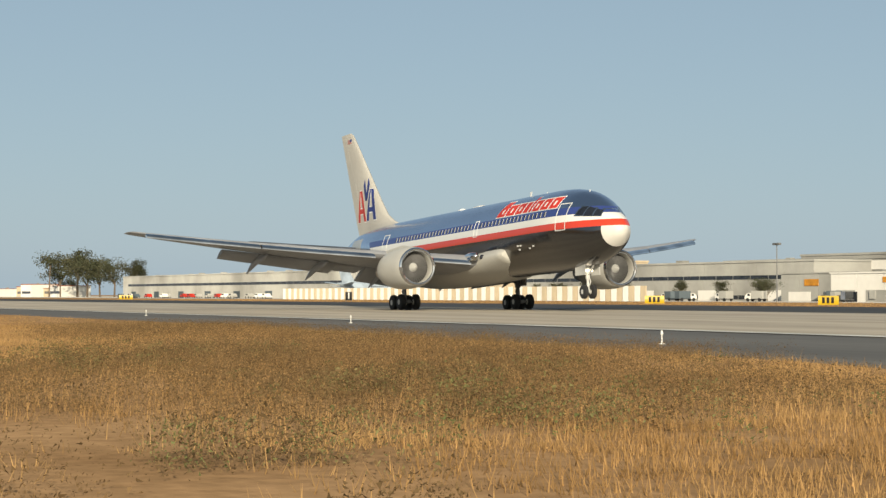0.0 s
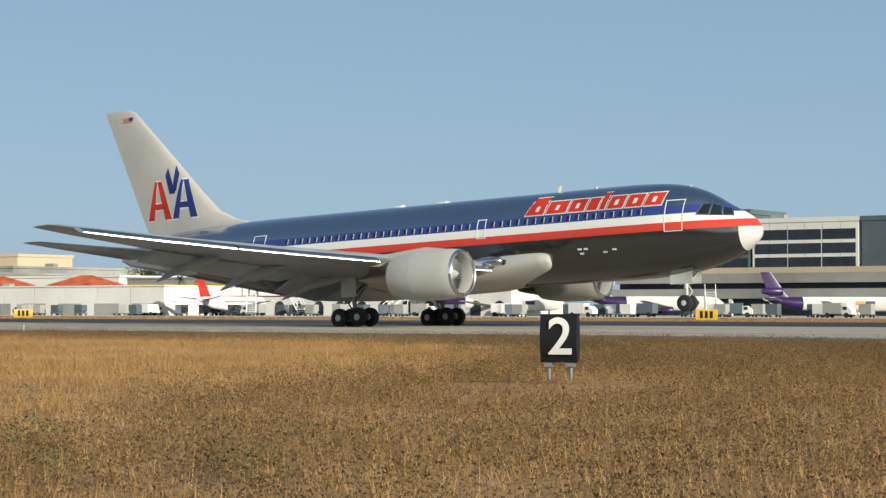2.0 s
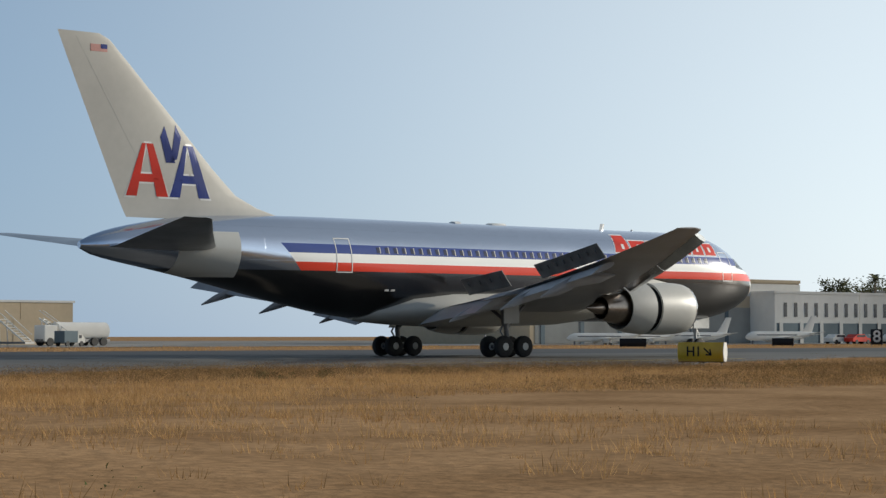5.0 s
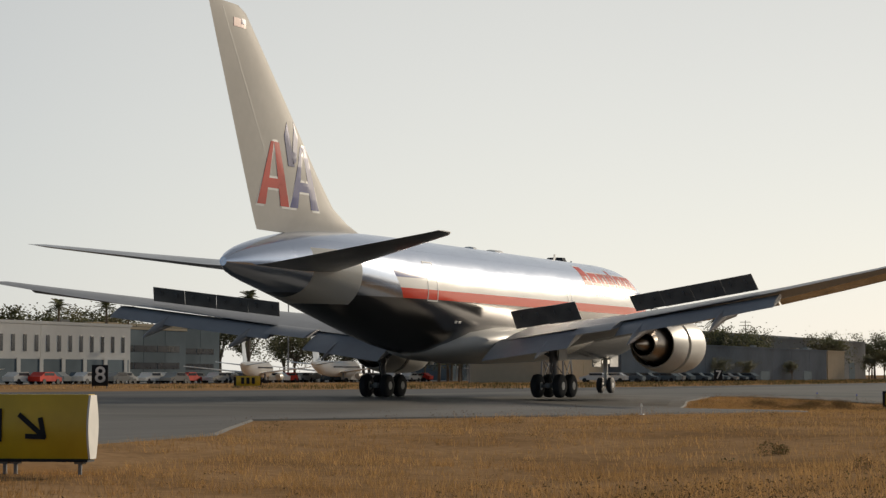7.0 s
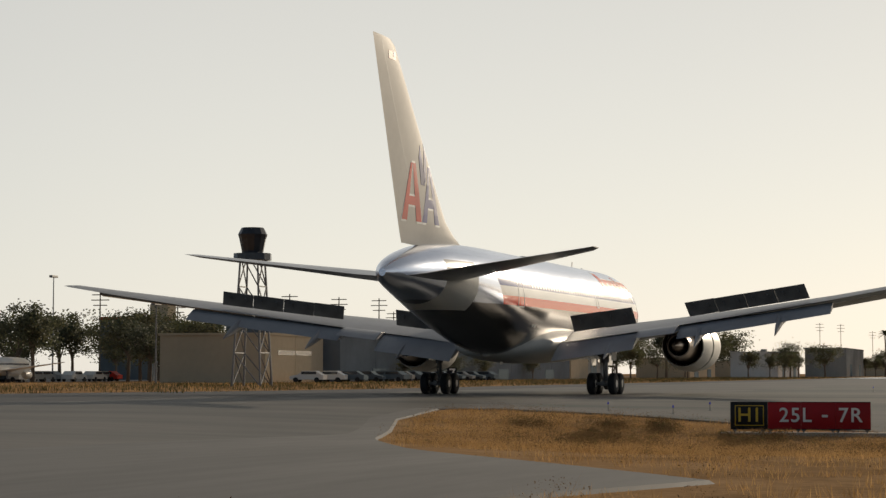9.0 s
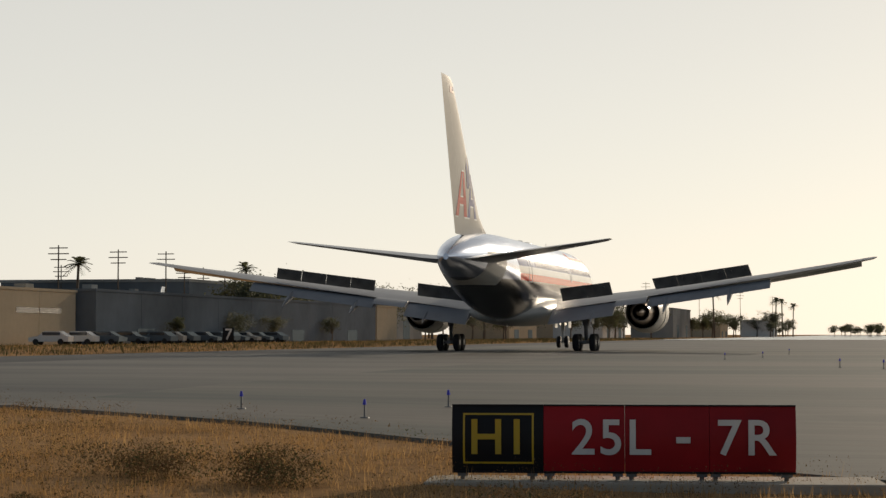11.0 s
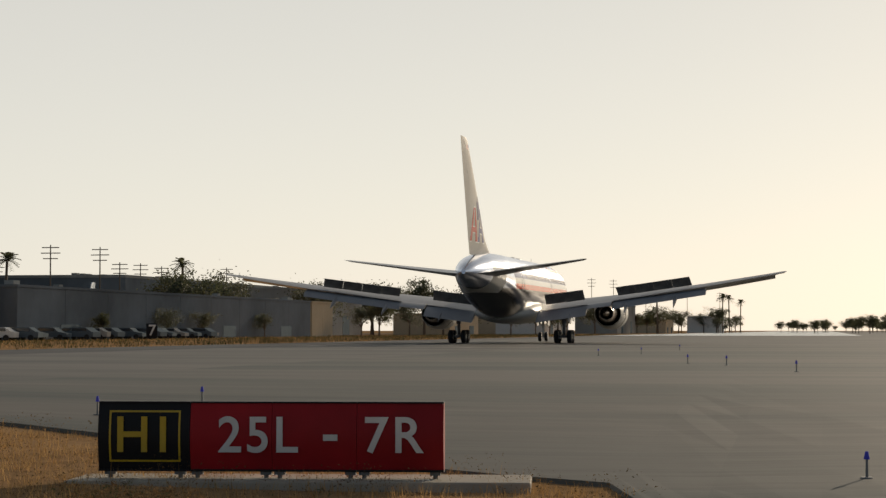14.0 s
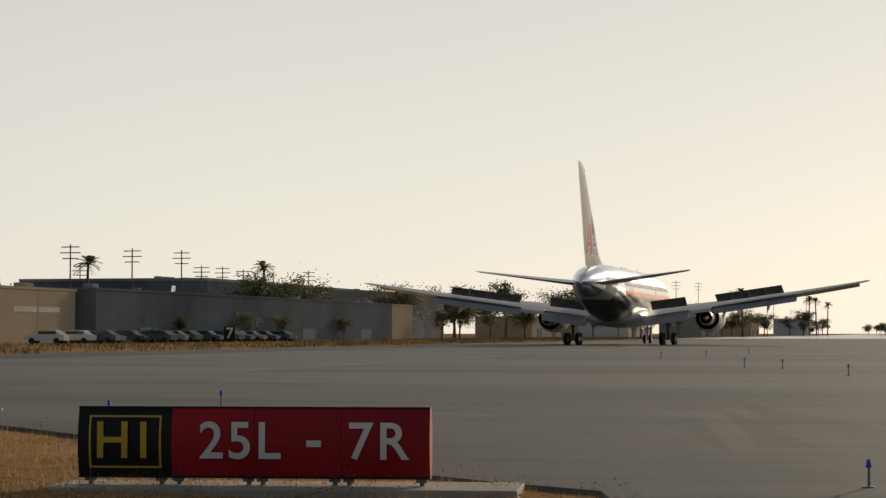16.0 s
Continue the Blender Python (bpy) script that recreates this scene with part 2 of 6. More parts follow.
def mat(name, color, rough=0.6, metal=0.0, vary=0.12, fine=6.0, coarse=0.4, bump=0.0, stretch=(1, 1, 1), second=None, spec=0.5, island=0.0, through_light=0.0):
    """A surface with variation at two scales; second: the colour towards which the coarse stains go."""
    m = bpy.data.materials.new(name)
    m.use_nodes = True
    nt = m.node_tree
    bsdf = nt.nodes["Principled BSDF"]
    co = nt.nodes.new("ShaderNodeTexCoord")
    mp = nt.nodes.new("ShaderNodeMapping")
    mp.inputs["Scale"].default_value = stretch
    nt.links.new(co.outputs["Object"], mp.inputs[0])
    n1, n2 = nt.nodes.new("ShaderNodeTexNoise"), nt.nodes.new("ShaderNodeTexNoise")
    n1.inputs["Scale"].default_value, n1.inputs["Detail"].default_value = fine, 5
    n2.inputs["Scale"].default_value, n2.inputs["Detail"].default_value = coarse, 4
    for n in (n1, n2):
        nt.links.new(mp.outputs[0], n.inputs["Vector"])
    other = second or tuple(c * 0.62 for c in color)
    mix = nt.nodes.new("ShaderNodeMix")
    mix.data_type = "RGBA"
    mix.inputs[6].default_value, mix.inputs[7].default_value = (*color, 1), (*other, 1)
    ramp = nt.nodes.new("ShaderNodeMapRange")
    ramp.inputs[1].default_value, ramp.inputs[2].default_value = 0.38, 0.66
    nt.links.new(n2.outputs[0], ramp.inputs[0])
    nt.links.new(ramp.outputs[0], mix.inputs[0])
    hsv = nt.nodes.new("ShaderNodeHueSaturation")
    val = nt.nodes.new("ShaderNodeMapRange")
    val.inputs[3].default_value, val.inputs[4].default_value = 1 - 2 * vary, 1 + 2 * vary
    nt.links.new(n1.outputs[0], val.inputs[0])
    last = val.outputs[0]
    if island:
        geo = nt.nodes.new("ShaderNodeNewGeometry")
        isl = nt.nodes.new("ShaderNodeMapRange")
        isl.inputs[3].default_value, isl.inputs[4].default_value = 1 - island, 1 + island
        nt.links.new(geo.outputs["Random Per Island"], isl.inputs[0])
        mul = nt.nodes.new("ShaderNodeMath")
        mul.operation = "MULTIPLY"
        nt.links.new(last, mul.inputs[0])
        nt.links.new(isl.outputs[0], mul.inputs[1])
        last = mul.outputs[0]
    nt.links.new(mix.outputs[2], hsv.inputs["Color"])
    nt.links.new(last, hsv.inputs["Value"])
    nt.links.new(hsv.outputs[0], bsdf.inputs["Base Color"])
    bsdf.inputs["Roughness"].default_value, bsdf.inputs["Metallic"].default_value = rough, metal
    bsdf.inputs["Specular IOR Level"].default_value = spec
    bsdf.inputs["Diffuse Roughness"].default_value = 1.0 if rough > 0.72 else 0.2
    if bump:
        b = nt.nodes.new("ShaderNodeBump")
        b.inputs["Strength"].default_value, b.inputs["Distance"].default_value = bump, 0.05
        nt.links.new(n1.outputs[0], b.inputs["Height"])
        nt.links.new(b.outputs[0], bsdf.inputs["Normal"])
    if through_light:
        thin_leaf, both = nt.nodes.new("ShaderNodeBsdfTranslucent"), nt.nodes.new("ShaderNodeMixShader")
        both.inputs[0].default_value = through_light
        nt.links.new(hsv.outputs[0], thin_leaf.inputs[0])
        nt.links.new(bsdf.outputs[0], both.inputs[1])
        nt.links.new(thin_leaf.outputs[0], both.inputs[2])
        nt.links.new(both.outputs[0], nt.nodes["Material Output"].inputs[0])
    return m


def glow(name, color, strength):
    m = mat(name, color)
    b = m.node_tree.nodes["Principled BSDF"]
    b.inputs["Emission Color"].default_value, b.inputs["Emission Strength"].default_value = (*color, 1), strength
    return m


def fuselage_material():
    """Polished aluminium, its belly painted dark as shade and reflection, with a blue, white and red cheat line and a
    pale nose cone and tail panel.
    """
    m = bpy.data.materials.new("polished_fuselage")
    m.use_nodes = True
    nt = m.node_tree
    bsdf = nt.nodes["Principled BSDF"]
    co = nt.nodes.new("ShaderNodeTexCoord")
    xyz = nt.nodes.new("ShaderNodeSeparateXYZ")
    nt.links.new(co.outputs["Object"], xyz.inputs[0])

    def op(kind, a, b):
        n = nt.nodes.new("ShaderNodeMath")
        n.operation = kind
        for i, v in enumerate((a, b)):
            if isinstance(v, (int, float)):
                n.inputs[i].default_value = v
            else:
                nt.links.new(v, n.inputs[i])
        return n.outputs[0]

    x, z = xyz.outputs[0], xyz.outputs[2]

    def within(v, lo, hi):
        return op("MULTIPLY", op("GREATER_THAN", v, lo), op("LESS_THAN", v, hi))

    tail_end = op("GREATER_THAN", op("ADD", x, op("MULTIPLY", op("SUBTRACT", z, 4.6), 0.85)), -12.5)
    noise1, noise2 = nt.nodes.new("ShaderNodeTexNoise"), nt.nodes.new("ShaderNodeTexNoise")
    mp = nt.nodes.new("ShaderNodeMapping")
    mp.inputs["Scale"].default_value = (0.35, 1, 1.2)
    nt.links.new(co.outputs["Object"], mp.inputs[0])
    for n, s in ((noise1, 1.1), (noise2, 7.0)):
        n.inputs["Scale"].default_value, n.inputs["Detail"].default_value = s, 4
        nt.links.new(mp.outputs[0], n.inputs["Vector"])
    # the seams of the skin panels
    seam = op("MAXIMUM", op("LESS_THAN", op("PINGPONG", x, 1.45), 0.012), op("LESS_THAN", op("PINGPONG", op("ADD", z, 0.1), 0.85), 0.01))
    color, paint = None, None
    base = nt.nodes.new("ShaderNodeMix")
    base.data_type = "RGBA"
    base.inputs[6].default_value, base.inputs[7].default_value = (0.60, 0.67, 0.80, 1), (0.48, 0.54, 0.66, 1)
    nt.links.new(op("ADD", op("MULTIPLY", noise1.outputs[0], 0.8), op("MULTIPLY", seam, 0.5)), base.inputs[0])
    color = base.outputs[2]
    # below the stripes, shade and ground reflections are put into a darker metal
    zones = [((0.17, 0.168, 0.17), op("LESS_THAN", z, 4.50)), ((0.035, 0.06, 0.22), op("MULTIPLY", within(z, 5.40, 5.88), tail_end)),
             ((0.78, 0.77, 0.74), op("MULTIPLY", within(z, 4.94, 5.40), tail_end)),
             ((0.62, 0.055, 0.03), op("MULTIPLY", within(z, 4.50, 4.94), tail_end)),
             ((0.66, 0.64, 0.60), op("MULTIPLY", op("GREATER_THAN", x, 23.35), op("LESS_THAN", z, 4.50))),
             ((0.42, 0.42, 0.40), op("MULTIPLY", within(x, -19.2, -15.9), within(z, 4.1, 6.35)))]
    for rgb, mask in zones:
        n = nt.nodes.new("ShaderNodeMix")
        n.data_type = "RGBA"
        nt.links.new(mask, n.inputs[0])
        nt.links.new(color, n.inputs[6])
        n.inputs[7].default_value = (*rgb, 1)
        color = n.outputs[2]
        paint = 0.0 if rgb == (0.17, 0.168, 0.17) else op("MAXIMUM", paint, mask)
    nt.links.new(color, bsdf.inputs["Base Color"])
    nt.links.new(op("SUBTRACT", 1.0, paint), bsdf.inputs["Metallic"])
    nt.links.new(op("ADD", op("ADD", 0.11, op("MULTIPLY", noise1.outputs[0], 0.14)), op("MULTIPLY", noise2.outputs[0], 0.05)), bsdf.inputs["Roughness"])
    b = nt.nodes.new("ShaderNodeBump")
    b.inputs["Strength"].default_value, b.inputs["Distance"].default_value = 0.25, 0.03
    nt.links.new(op("SUBTRACT", noise1.outputs[0], op("MULTIPLY", seam, 0.6)), b.inputs["Height"])
    nt.links.new(b.outputs[0], bsdf.inputs["Normal"])
    return m


SKIN = fuselage_material()
GREY = mat("grey_aircraft_paint", (0.45, 0.44, 0.405), 0.42, vary=0.03, fine=3, coarse=0.5, second=(0.43, 0.42, 0.39))
WINGPAINT = mat("grey_wing_paint", (0.28, 0.29, 0.31), 0.38, vary=0.04, fine=3, coarse=0.5, second=(0.235, 0.24, 0.255), spec=0.25)
TAILMETAL = mat("dull_bare_tail_metal", (0.33, 0.34, 0.36), 0.3, 0.85, vary=0.05, fine=3, coarse=0.5)
FIN = mat("pale_grey_fin_paint", (0.47, 0.455, 0.42), 0.55, vary=0.03, fine=3, coarse=0.3, second=(0.42, 0.405, 0.375), spec=0.06)
# the spoilers' shade is put into this grey, darker than the wing's
SPOIL = mat("spoiler_paint_shade_dark", (0.15, 0.15, 0.145), 0.6, vary=0.1, fine=4, coarse=0.8)
BRIGHT = mat("bright_bare_metal", (0.85, 0.85, 0.85), 0.16, 1.0, vary=0.05)
STEEL = mat("burnt_exhaust_metal", (0.34, 0.29, 0.25), 0.28, 1.0, vary=0.15, fine=8)
DARKMETAL = mat("dark_gear_metal", (0.20, 0.20, 0.20), 0.5, 0.4, vary=0.15)
PALE = mat("pale_gear_paint", (0.55, 0.55, 0.53), 0.45, vary=0.08)
TYRE = mat("black_tyre_rubber", (0.018, 0.018, 0.019), 0.75, vary=0.2, fine=12)
# near-black stands in for the shade inside the engine's openings
CAVITY_SHADE = mat("cavity_shade_black", (0.012, 0.012, 0.014), 0.6)
CABIN = mat("dark_blue_cabin_window", (0.02, 0.028, 0.07), 0.25, vary=0.05)
FLAG = mat("faded_flag_paint", (0.52, 0.25, 0.22), 0.5, vary=0.1)
GLASS = mat("dark_window_glass", (0.02, 0.024, 0.035), 0.08, vary=0.02)
RED = mat("red_livery_paint", (0.60, 0.045, 0.03), 0.4, vary=0.03, spec=0.15)
BLUE = mat("blue_livery_paint", (0.03, 0.05, 0.22), 0.4, vary=0.03, spec=0.15)
WHITE = mat("white_livery_paint", (0.78, 0.78, 0.76), 0.35, vary=0.03)
CONCRETE = mat("worn_runway_concrete", (0.42, 0.37, 0.30), 0.6, vary=0.12, fine=2.2, coarse=0.30, bump=0.2, stretch=(0.12, 1, 1), second=(0.30, 0.265, 0.22), spec=0.05)
# darker copy of the runway grey; the backlit look is in the colour
DARKENED_PAVEMENT = mat("weathered_pavement_backlit_dark", (0.125, 0.114, 0.099), 0.6, vary=0.14, fine=2.2, coarse=0.3, bump=0.2, stretch=(0.5, 0.16, 1), second=(0.058, 0.059, 0.053), spec=0.1)
SHEEN = mat("mirage_gloss", (0.14, 0.135, 0.125), 0.22, vary=0.1, fine=0.5, coarse=0.05)
ASPHALT = mat("aged_shoulder_asphalt", (0.10, 0.095, 0.088), 0.66, vary=0.14, fine=2.6, coarse=0.25, bump=0.25, stretch=(0.15, 1, 1), second=(0.13, 0.124, 0.114), spec=0.15)
RUBBER = mat("rubber_stained_asphalt", (0.036, 0.034, 0.033), 0.6, vary=0.16, fine=1.8, coarse=0.2, bump=0.2, stretch=(0.06, 1, 1), second=(0.06, 0.057, 0.053), spec=0.1)
TAXI = mat("taxiway_asphalt", (0.122, 0.112, 0.097), 0.62, vary=0.16, fine=2.0, coarse=0.16, bump=0.2, stretch=(1.6, 0.18, 1), second=(0.045, 0.058, 0.051), spec=0.1)
APRON = mat("apron_concrete", (0.36, 0.34, 0.31), 0.85, vary=0.08, fine=1.0, coarse=0.08, spec=0.0)
SOIL = mat("dry_sandy_ground", (0.36, 0.225, 0.122), 0.7, vary=0.2, fine=5, coarse=0.3, bump=0.6, second=(0.25, 0.15, 0.078), spec=0.0)
STRAW = mat("dry_straw_grass", (0.49, 0.305, 0.135), 0.7, vary=0.18, fine=3, coarse=0.22, second=(0.38, 0.225, 0.095), island=0.35, spec=0.0, through_light=0.3)
WEED = mat("brown_dead_weeds", (0.185, 0.118, 0.06), 0.7, vary=0.2, fine=3, coarse=0.3, second=(0.12, 0.082, 0.043), island=0.45, spec=0.0, through_light=0.2)
SHRUB = mat("dull_green_weeds", (0.11, 0.125, 0.05), 0.8, vary=0.2, fine=3, coarse=0.4, second=(0.18, 0.15, 0.07), island=0.4, spec=0.0)
LEAF = mat("dark_tree_leaves", (0.075, 0.085, 0.042), 0.7, vary=0.25, fine=1.5, coarse=0.3, second=(0.11, 0.10, 0.055), island=0.4, through_light=0.35)
BARK = mat("grey_brown_bark", (0.16, 0.12, 0.085), 0.9, vary=0.2, fine=5, bump=0.4)
YELLOW = mat("yellow_line_paint", (0.62, 0.42, 0.04), 0.6, vary=0.15, fine=8)
LINE = mat("worn_white_line_paint", (0.6, 0.6, 0.57), 0.7, vary=0.2, fine=8)
SIGN_YELLOW = mat("yellow_sign_face", (0.62, 0.40, 0.02), 0.4, vary=0.05)
SIGN_RED = mat("red_sign_face", (0.42, 0.012, 0.018), 0.5, vary=0.06, spec=0.2)
SIGN_BLACK = mat("black_sign_face", (0.012, 0.012, 0.014), 0.5, vary=0.05, spec=0.2)
SIGN_WHITE = mat("white_sign_letters", (0.75, 0.74, 0.70), 0.5, vary=0.05)
WALL_GREY = mat("grey_concrete_wall", (0.40, 0.395, 0.37), 0.85, vary=0.05, fine=0.8, coarse=0.06, spec=0.0)
WALL_WHITE = mat("white_painted_wall", (0.74, 0.72, 0.68), 0.8, vary=0.04, fine=0.8, coarse=0.06, second=(0.64, 0.62, 0.58), spec=0.0)
WALL_BEIGE = mat("beige_metal_wall", (0.56, 0.46, 0.33), 0.75, vary=0.05, fine=1.2, coarse=0.08, second=(0.48, 0.40, 0.29), spec=0.0)
# blue-grey holds distance haze and shade in the wall colour
HAZE_WALL = mat("haze_blue_grey_wall", (0.19, 0.215, 0.235), 0.8, vary=0.06, fine=0.8, coarse=0.06, spec=0.0)
WALL_DARK = mat("dark_blue_grey_wall", (0.13, 0.16, 0.18), 0.7, vary=0.06, fine=0.8, coarse=0.06, spec=0.0)
ROOF_RED = mat("red_tile_roof", (0.38, 0.10, 0.05), 0.8, vary=0.12, fine=3, spec=0.0)
BAND = mat("dark_window_band", (0.03, 0.035, 0.045), 0.2, vary=0.05)
PURPLE = mat("purple_tail_paint", (0.05, 0.02, 0.11), 0.35, vary=0.04)
ORANGE = mat("orange_sign_paint", (0.80, 0.33, 0.03), 0.5)
TEAL = mat("teal_paint", (0.05, 0.16, 0.16), 0.6)
SKYBLUE = mat("pale_blue_aircraft_paint", (0.42, 0.50, 0.58), 0.4, vary=0.03)
POLE = mat("galvanised_pole", (0.22, 0.22, 0.22), 0.6, 0.3)

# ---------------------------------------------------------------- building helpers


def mesh_of(name, bm, material, smooth=False):
    me = bpy.data.meshes.new(name)
    bmesh.ops.recalc_face_normals(bm, faces=bm.faces[:])
    bm.to_mesh(me)
    bm.free()
    me.materials.append(material)
    if smooth:
        for p in me.polygons:
            p.use_smooth = True
        me.set_sharp_from_angle(angle=radians(38))
    return me


def part(name, bm, material, parent=None, label="", smooth=False):
    ob = new(name, mesh_of(name, bm, material, smooth))
    ob.parent = parent
    if label:
        ob["label"] = label
    return ob


def box(bm, x0, x1, y0, y1, z0, z1, m=None, bevel=0.0):
    vs = [bm.verts.new((x, y, z)) for x in (x0, x1) for y in (y0, y1) for z in (z0, z1)]
    fs = [bm.faces.new([vs[i] for i in f]) for f in ((0, 1, 3, 2), (4, 6, 7, 5), (0, 4, 5, 1), (2, 3, 7, 6), (0, 2, 6, 4), (1, 5, 7, 3))]
    if bevel:
        es = list({e for f in fs for e in f.edges})
        r = bmesh.ops.bevel(bm, geom=es, offset=bevel, segments=2, affect="EDGES", profile=0.6)
        vs = list({v for f in r["faces"] for v in f.verts} | {v for v in vs if v.is_valid})
    if m is not None:
        bmesh.ops.transform(bm, matrix=m, verts=vs)
    return bm


def rod(bm, a, b, r0, r1=None, n=10):
    """A round bar from a to b."""
    a, b = Vector(a), Vector(b)
    r1 = r0 if r1 is None else r1
    q = (b - a).to_track_quat("Z", "Y").to_matrix()
    rings = [[bm.verts.new(p + q @ Vector((r * math.cos(k * math.tau / n), r * math.sin(k * math.tau / n), 0))) for k in range(n)] for p, r in ((a, r0), (b, r1))]
    for k in range(n):
        bm.faces.new((rings[0][k], rings[0][(k + 1) % n], rings[1][(k + 1) % n], rings[1][k]))
    bm.faces.new(rings[0][::-1]), bm.faces.new(rings[1])
    return bm


def rings_loft(bm, rings, cap=True):
    """Joins rings of points, each ring with the same number of points."""
    vr = [[bm.verts.new(p) for p in ring] for ring in rings]
    n = len(vr[0])
    for a, b in zip(vr, vr[1:]):
        for k in range(n):
            bm.faces.new((a[k], a[(k + 1) % n], b[(k + 1) % n], b[k]))
    if cap:
        bm.faces.new(vr[0][::-1]), bm.faces.new(vr[-1])
    return bm


def lathe(bm, profile, axis_at, n=36, cap=False):
    """Turns (x, radius) about a line along x through axis_at."""
    cx, cy, cz = axis_at
    return rings_loft(bm, [[(cx + x, cy + r * math.cos(k * math.tau / n), cz + r * math.sin(k * math.tau / n)) for k in range(n)] for x, r in profile], cap)


FOIL = [(1.0, 0.0), (0.8, 0.26), (0.55, 0.47), (0.3, 0.5), (0.12, 0.38), (0.03, 0.2), (0.0, 0.0), (0.03, -0.18), (0.12, -0.3), (0.3, -0.36), (0.55, -0.3), (0.8, -0.14)]


def foil_ring(le, chord, thick, down=0.0, up=(0, 0, 1)):
    """A wing section: nose at le, running aft (towards -x), its tail lowered by down degrees."""
    c, s = math.cos(radians(down)), math.sin(radians(down))
    out = []
    for u, w in FOIL:
        a, h = u * chord, w * thick
        dx, dz = -(a * c) - h * s, -a * s + h * c
        out.append(Vector(le) + Vector((dx, 0, 0)) + Vector(up) * dz)
    return out


def wing_piece(bm, sections):
    return rings_loft(bm, [foil_ring(*s) for s in sections])


def words(name, text, size, m, material, parent=None, depth=0.004, spacing=1.0, label=""):
    """Lettering in the built-in font, as a mesh; m puts its middle and plane."""
    cu = bpy.data.curves.new(name, "FONT")
    cu.body, cu.size, cu.extrude, cu.align_x, cu.align_y, cu.space_character = text, size, depth, "CENTER", "CENTER", spacing
    cu.offset = 0.012 * size
    tmp = new(name + "_curve", cu)
    bpy.context.view_layer.update()
    me = bpy.data.meshes.new_from_object(tmp.evaluated_get(bpy.context.evaluated_depsgraph_get()))
    bpy.data.objects.remove(tmp)
    bpy.data.curves.remove(cu)
    me.materials.clear()
    me.materials.append(material)
    ob = new(name, me)
    ob.parent = parent
    ob.matrix_basis = m
    if label:
        ob["label"] = label
    return ob


def thing(name, label, category, m=None, group="", kind=""):
    ob = new(name)
    ob.empty_display_size = 0.5
    if m is not None:
        ob.matrix_basis = m
    return tagged(ob, label, category, group, kind)

# ---------------------------------------------------------------- ground, runway, taxiway
EDGE_X = (-3000, 60, 90, 104, 118, 126, 132, 138, 145, 153, 165, 176, 186, 193, 199, 206, 216, 224, 236, 247, 255, 262, 270, 281, 286, 296, 420, 700, 3000)
EDGE_Y = (-38, -38, -40, -41.5, -44.5, -47, -46.5, -44, -39.5, -33, -25, -28, -27.5, -24, -20.5, -20, -15, -20, -24, -17, -13.5, -11.5, -9, -7, -20, -26, -70, -180, -900)


def near_edge(x):
    return float(np.interp(x, EDGE_X, EDGE_Y))


def concrete_edge(x):
    return max(near_edge(x) + 0.8, min(near_edge(x) + (10.0 if x < 150 else 13.0), -12))


def terrain(x, y):
    z = -0.75 * math.exp(-(((x - 266) / 18) ** 2 + ((y + 24) / 14) ** 2)) - 0.35 * math.exp(-(((x - 196) / 12) ** 2 + ((y + 29) / 6) ** 2)) + 0.17 * math.exp(-(((x - 116.2) / 4) ** 2 + ((y + 77) / 4) ** 2))
    out = near_edge(x) - 3 - y
    if 0 < out and y > -400 and -200 < x < 420:
        z += 0.07 * min(1, out / 10) * noise.noise((x * 0.11, y * 0.16, 3.0))
    return z


def sheet(name, xs, ys, material, lift, label, category, height=terrain, skirt=False):
    """A draped grid; ys gives the y values for an x; skirt: its near edge runs down into the ground."""
    bm = bmesh.new()
    cols = [([bm.verts.new((x, ys(x)[0] - 0.4, height(x, ys(x)[0]) - 0.22))] if skirt else []) + [bm.verts.new((x, y, height(x, y) + lift)) for y in ys(x)] for x in xs]
    for a, b in zip(cols, cols[1:]):
        for k in range(len(a) - 1):
            bm.faces.new((a[k], b[k], b[k + 1], a[k + 1]))
    ob = part(name, bm, material)
    return tagged(ob, label, category, kind="structure")


def spread(*stops):
    out = []
    for a, b, step in stops:
        out += list(np.arange(a, b, step))
    return out + [stops[-1][1]]


gx = spread((-4400, -400, 500), (-400, 20, 30), (20, 310, 3.0), (310, 560, 20), (560, 4400, 480))
gy = spread((-4400, -400, 500), (-400, -150, 50), (-150, 64, 3.0), (64, 300, 24), (300, 4400, 410))
ground = sheet("ground", gx, lambda x: gy, SOIL, -0.02, "dry sandy airfield ground with sparse straw grass", "ground")


def lerp_rows(a, b, n):
    return [a + (b - a) * k / n for k in range(n + 1)]


rx = spread((-1500, -100, 140), (-100, 50, 10), (50, 310, 2.0), (310, 550, 12), (550, 2400, 185))
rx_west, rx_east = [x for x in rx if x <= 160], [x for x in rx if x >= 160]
runway = sheet("runway", rx_west, lambda x: lerp_rows(concrete_edge(x), 10, 14), CONCRETE, 0.022, "worn pale concrete runway with dark tyre streaks", "runway")
# from x 160 on the runway takes the grey darkened for backlight
runway_east = sheet("runway_far_part", rx_east, lambda x: lerp_rows(concrete_edge(x), 10, 14), DARKENED_PAVEMENT, 0.022, "weathered grey runway pavement with long streaks, darkened as if backlit", "runway")
far_half = sheet("runway_rubber", rx, lambda x: lerp_rows(10.0, float(np.interp(x, (250, 340), (46, 19))), 4), RUBBER, 0.022, "dark rubber-stained far side of the runway", "runway")
shoulder = sheet("runway_shoulder", rx, lambda x: lerp_rows(near_edge(x), concrete_edge(x), 6), ASPHALT, 0.022, "dark aged asphalt shoulder beside the runway", "shoulder", skirt=True)

